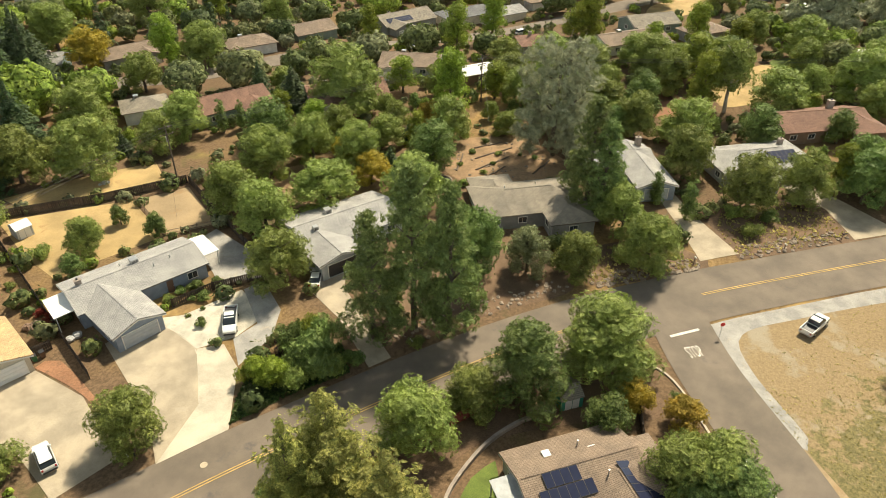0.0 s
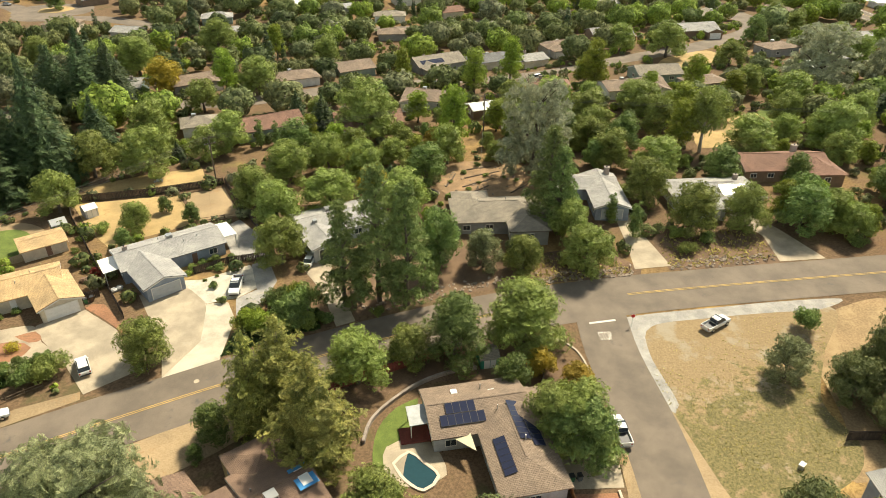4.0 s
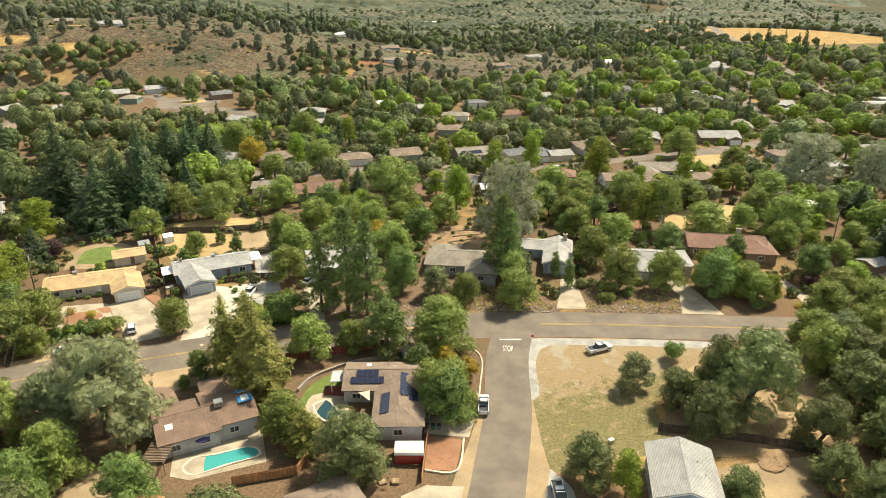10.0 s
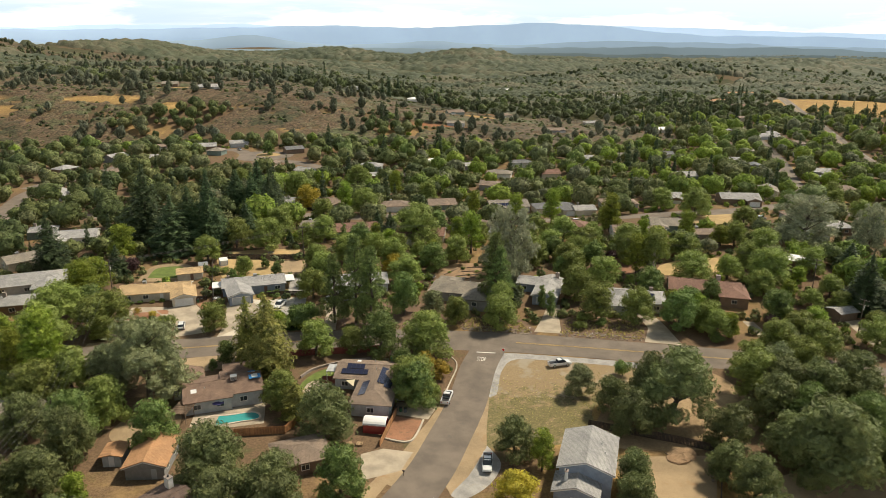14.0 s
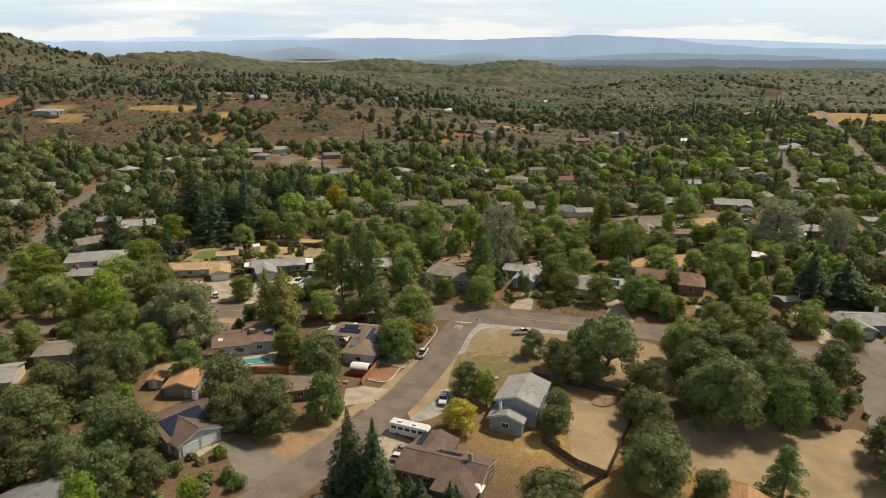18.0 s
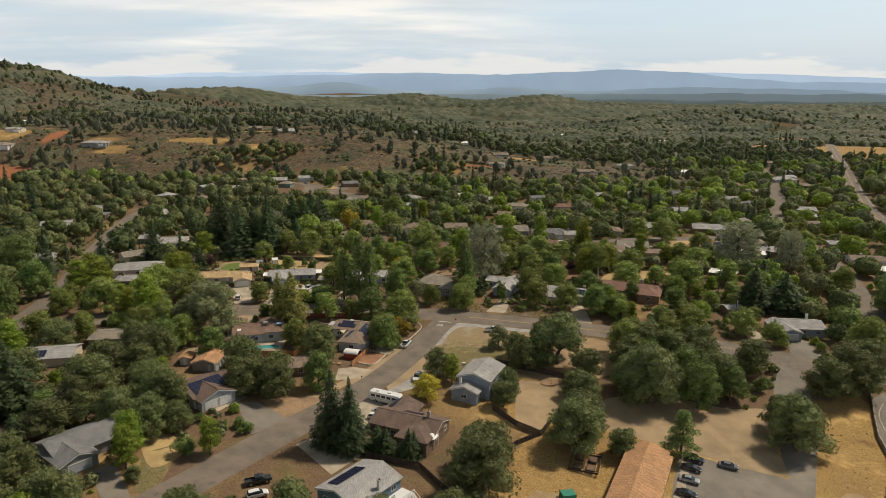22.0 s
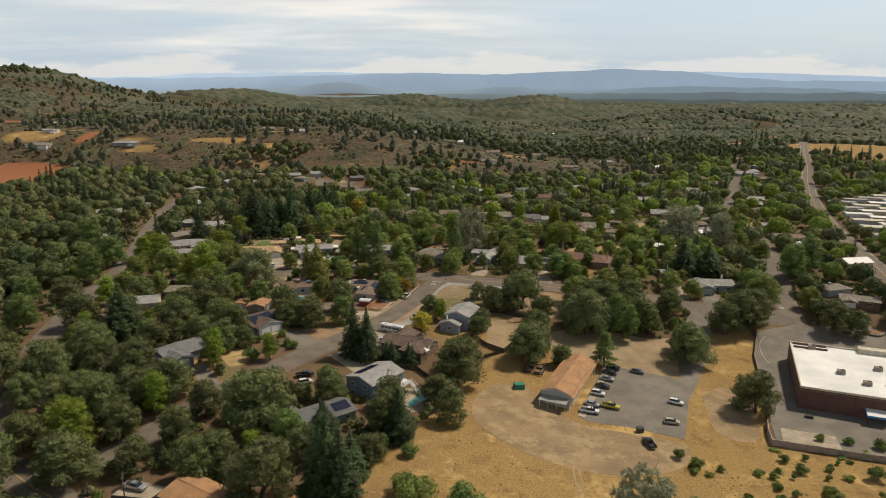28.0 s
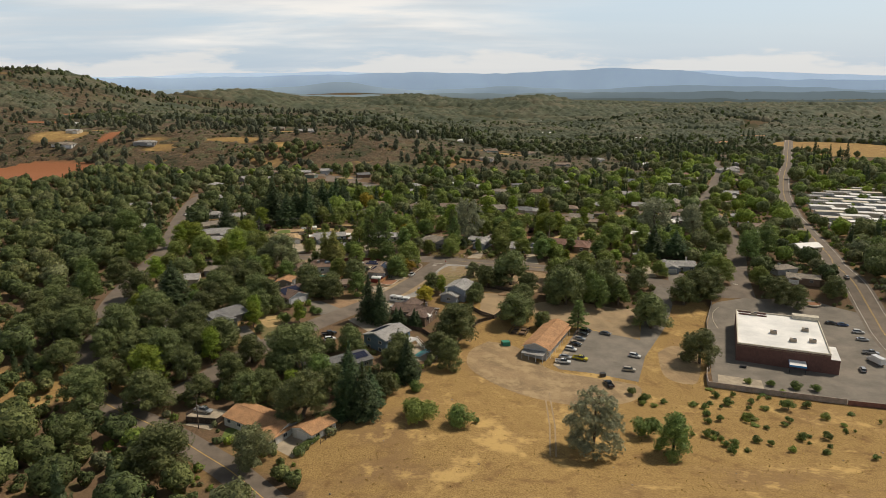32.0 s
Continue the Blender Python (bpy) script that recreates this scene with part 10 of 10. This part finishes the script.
for x, y, r in ((-74.3, 50.1, 1.3), (-75.4, 52.4, 1.0), (-96.4, 58.6, 1.2)):
    plant("red", x, y, r, r * 1.6)
for i in range(11):
    plant("shrub", -94.6 + 1.2 * i, 24.9 + 0.33 * i + 0.4 * (i % 2), 1.25 + 0.2 * (i % 3), 2.2 + 0.3 * (i % 2))
for x, y, r in ((-96, 42.2, 1.0), (-93.4, 43.2, 0.9), (-90.2, 43.6, 0.9), (-87.6, 44.4, 1.0), (-58.8, 46.3, 1.1), (-54.7, 47.3, 1.4), (-54.4, 44.1, 1.3), (-56.0, 44.8, 0.8), (-78.6, 62, 1.0), (-77.4, 66, 1.2), (-79, 70, 0.9), (-84, 82, 1.0), (-88, 83, 0.8), (-92, 82.4, 1.1), (-96, 81.6, 0.9)):
    plant("shrub", x, y, r, r * 1.3)
for x, y, r in ((-57.4, 41.4, 0.5), (-55.2, 41.9, 0.5), (-54.4, 46.6, 0.9), (-57, 47.2, 1.0), (-56.4, 38.4, 1.0), (-51.6, 46.8, 1.1)):
    plant("gold" if x < -88 else "shrub", x, y, r, r * 1.3)


def rocks(name, count, where, lo, hi, label):
    vs, fs, k = [], [], 0
    for _ in range(count):
        q = where()
        while not q:
            q = where()
        r = random.uniform(lo, hi)
        v, f = blob((q[0], q[1], ground(*q) + r * 0.15), r, 0.6, 0.3)
        vs.append(v); fs.append(f + k); k += len(v)
    tagged(new(name, leaf_mesh(name, np.concatenate(vs), np.concatenate(fs), ROCK)), label, "rocks", kind="stuff")


rocks("bank_rocks", 130, poly_spot([(-2, 17.6), (4, 15.4), (17.2, 12.6), (16.8, 15.6), (4, 19), (-2, 21)]), 0.15, 0.5, "brown boulders along the bank")
rocks("bank_rocks", 110, poly_spot([(24, 11.2), (34, 8.4), (46, 5.4), (46.6, 8), (34, 12.4), (25, 14.6)]), 0.15, 0.5, "brown boulders along the bank")
rocks("bank_rocks", 120, poly_spot([(-34, 20.2), (-20, 20.2), (-5, 19.2), (-5, 22), (-20, 24), (-34, 23.6)]), 0.12, 0.4, "brown boulders under the pines")
rocks("field_stones", 60, field_spot, 0.12, 0.4, "scattered stones in the dry grass")


# ---- garden clutter ----
WICKER = surface("brown_cover", (0.17, 0.105, 0.075), (0.25, 0.165, 0.12), 6.0, 0.6, 0.8, 0.3)
TARP = surface("grey_tarp", (0.40, 0.40, 0.40), (0.55, 0.54, 0.53), 3.0, 0.5, 0.6, 0.3)
PALLET = surface("pallet_boards", (0.34, 0.235, 0.13), (0.47, 0.335, 0.20), 7.0, 0.8, 0.9, 0.4, val=0.25)
PURPLECLOTH = plain("purple_cloth", (0.10, 0.09, 0.26), 0.8)


def lumps(name, x, y, spread, size, count, material, label, category):
    """A draped heap of rounded pieces."""
    root = thing(name, x, y, random.uniform(0, 360), label, category)
    for _ in range(count):
        v, f = blob((random.uniform(-spread, spread), random.uniform(-spread, spread), size * 0.35), size * random.uniform(0.7, 1.1), 0.7, 0.14, 5, 9)
        part("sack", Geo().add([tuple(p) for p in v], [tuple(int(q) for q in r) for r in f]), material, root)
    return root


lumps("covered_furniture", -76.7, 50.4, 0.9, 0.8, 4, WICKER, "patio furniture under brown covers", "furniture")
lumps("covered_pile", -72.0, 44.9, 0.7, 0.7, 4, TARP, "pile of goods under a pale tarp", "pile")
lumps("covered_pile", -26.2, 71.7, 0.4, 0.7, 2, TARP, "small heap under a grey tarp", "pile")
lumps("covered_pile", -60.0, 88.8, 1.6, 0.5, 4, TARP, "pale sheeting lying in dry grass", "pile")


def pallet_stack(x, y, turn, n):
    root = thing("pallet_stack", x, y, turn, "stack of raw timber pallets", "pallet", "pallets")
    for i in range(n):
        for k in (-0.5, 0, 0.5):
            part("bearer", Geo().box(0, k, 0.06 + 0.16 * i, 1.2, 0.09, 0.1), PALLET, root)
        for k in range(6):
            part("slat", Geo().box(-0.53 + 0.212 * k, 0, 0.125 + 0.16 * i, 0.14, 1.1, 0.025), PALLET, root)


for x, y, turn, n in ((-34.6, -33.6, 20, 3), (-32.6, -34.4, 8, 2), (-30.6, -34.8, -10, 3)):
    pallet_stack(x, y, turn, n)


def pergola(x, y, turn, w, d, h):
    root = thing("pergola", x, y, turn, "weathered slatted timber pergola beside the house", "pergola")
    for a in (-w / 2, w / 2):
        for b in (-d / 2, 0, d / 2):
            part("post", Geo().box(a, b, h / 2 - 0.1, 0.12, 0.12, h + 0.2), WOOD, root)
        part("beam", Geo().box(a, 0, h + 0.08, 0.1, d + 0.4, 0.18), WOOD, root)
    n = int(d / 0.38)
    for i in range(n + 1):
        part("rafter", Geo().box(0, -d / 2 + d * i / n, h + 0.24, w + 0.6, 0.16, 0.1), WOOD, root)


pergola(-66.4, -21.6, -13, 3.2, 7.4, 2.5)


def parasol(x, y, material, label):
    root = thing("parasol", x, y, 20, label, "parasol")
    part("pole", Geo().tube((0, 0, -0.05), (0, 0, 2.4), 0.03), METAL, root)
    g = Geo()
    n = 8
    g.v = [(0, 0, 2.5)] + [(1.4 * math.cos(6.2832 * i / n), 1.4 * math.sin(6.2832 * i / n), 2.05) for i in range(n)] + [(1.4 * math.cos(6.2832 * i / n), 1.4 * math.sin(6.2832 * i / n), 1.9) for i in range(n)] + [(0, 0, 2.42)]
    g.f = [(0, 1 + i, 1 + (i + 1) % n) for i in range(n)] + [(1 + i, 9 + i, 9 + (i + 1) % n, 1 + (i + 1) % n) for i in range(n)] + [(17, 9 + (i + 1) % n, 9 + i) for i in range(n)]
    part("canopy", g, material, root)
    part("base", Geo().tube((0, 0, -0.05), (0, 0, 0.1), 0.25, sides=12), DKMETAL, root)


parasol(-60.3, -19.6, PURPLECLOTH, "purple parasol beside the swimming pool")


def dirt_mound(x, y, r, h, label):
    root = thing("dirt_mound", x, y, 25, label, "mound")
    v, f = blob((0, 0, 0), 1, 1, 0.12, 8, 16)
    part("soil", Geo().add([(p[0] * r, p[1] * r * 0.6, p[2] * h) for p in v], [tuple(int(q) for q in t) for t in f]), TERRACE, root)
    for _ in range(9):
        a, d = random.uniform(0, 6.28), random.uniform(0.3, 0.9) * r
        p = Vector((d * math.cos(a), d * math.sin(a) * 0.6, h * 0.35))
        q = p + Vector((random.uniform(-1.2, 1.2), random.uniform(-1.2, 1.2), 0.25))
        part("log", Geo().tube(p, q, 0.09, 0.06, 6), POLEWOOD, root)


dirt_mound(33.2, -42.9, 3.8, 0.75, "heap of soil and cut logs in the bare yard")
for x, y in ((37.9, -45.5), (37.6, -46.8), (37.1, -48.0), (36.5, -49.1), (36.0, -50.4)):
    root = thing("paver_stack", x, y, random.uniform(0, 90), "small stack of tan paving stones on bare soil", "pavers", "paver stacks")
    for k in range(3):
        part("paver", Geo().box(0.03 * k, 0, 0.08 + 0.13 * k, 0.6, 0.5, 0.12), ROCK, root)


# ---- terraces behind the houses ----
for x1, y1, x2, y2 in ((0.5, 53, 8, 55.5), (2, 57, 11, 58.5), (4.5, 61, 14, 61.5), (7, 65, 13.5, 64.6), (11, 50.5, 17.6, 53.5), (-1.5, 58.5, 3.6, 64)):
    root = thing("retaining_log", x1, y1, math.degrees(math.atan2(y2 - y1, x2 - x1)), "weathered log edging a soil terrace", "log", "terrace logs")
    d = math.hypot(x2 - x1, y2 - y1)
    dz = ground(x2, y2) - ground(x1, y1)
    part("log", Geo().tube((0, 0, 0.1), (d * 0.52, 0.15, 0.12 + dz * 0.5), 0.19, 0.16, 8), POLEWOOD, root)
    part("log", Geo().tube((d * 0.5, -0.1, 0.1 + dz * 0.5), (d, 0.1, 0.1 + dz), 0.17, 0.14, 8), POLEWOOD, root)
for x, y, r in ((2.6, 55.2, 0.8), (6.4, 57.4, 0.7), (9.6, 60.2, 0.9), (13.4, 58.0, 0.6), (5.4, 63.4, 0.9), (15.2, 55.4, 0.8), (-24.6, 64.2, 0.8), (-28.6, 60.6, 0.7), (10.4, 66.2, 1.1), (0.4, 60.2, 0.7)):
    plant("shrub", x, y, r, r * 1.3)
rocks("terrace_stones", 60, poly_spot([(-1, 51), (-2, 61), (6, 68), (16, 63), (18.6, 52), (12, 48)]), 0.12, 0.4, "brown stones on the terraced slope")
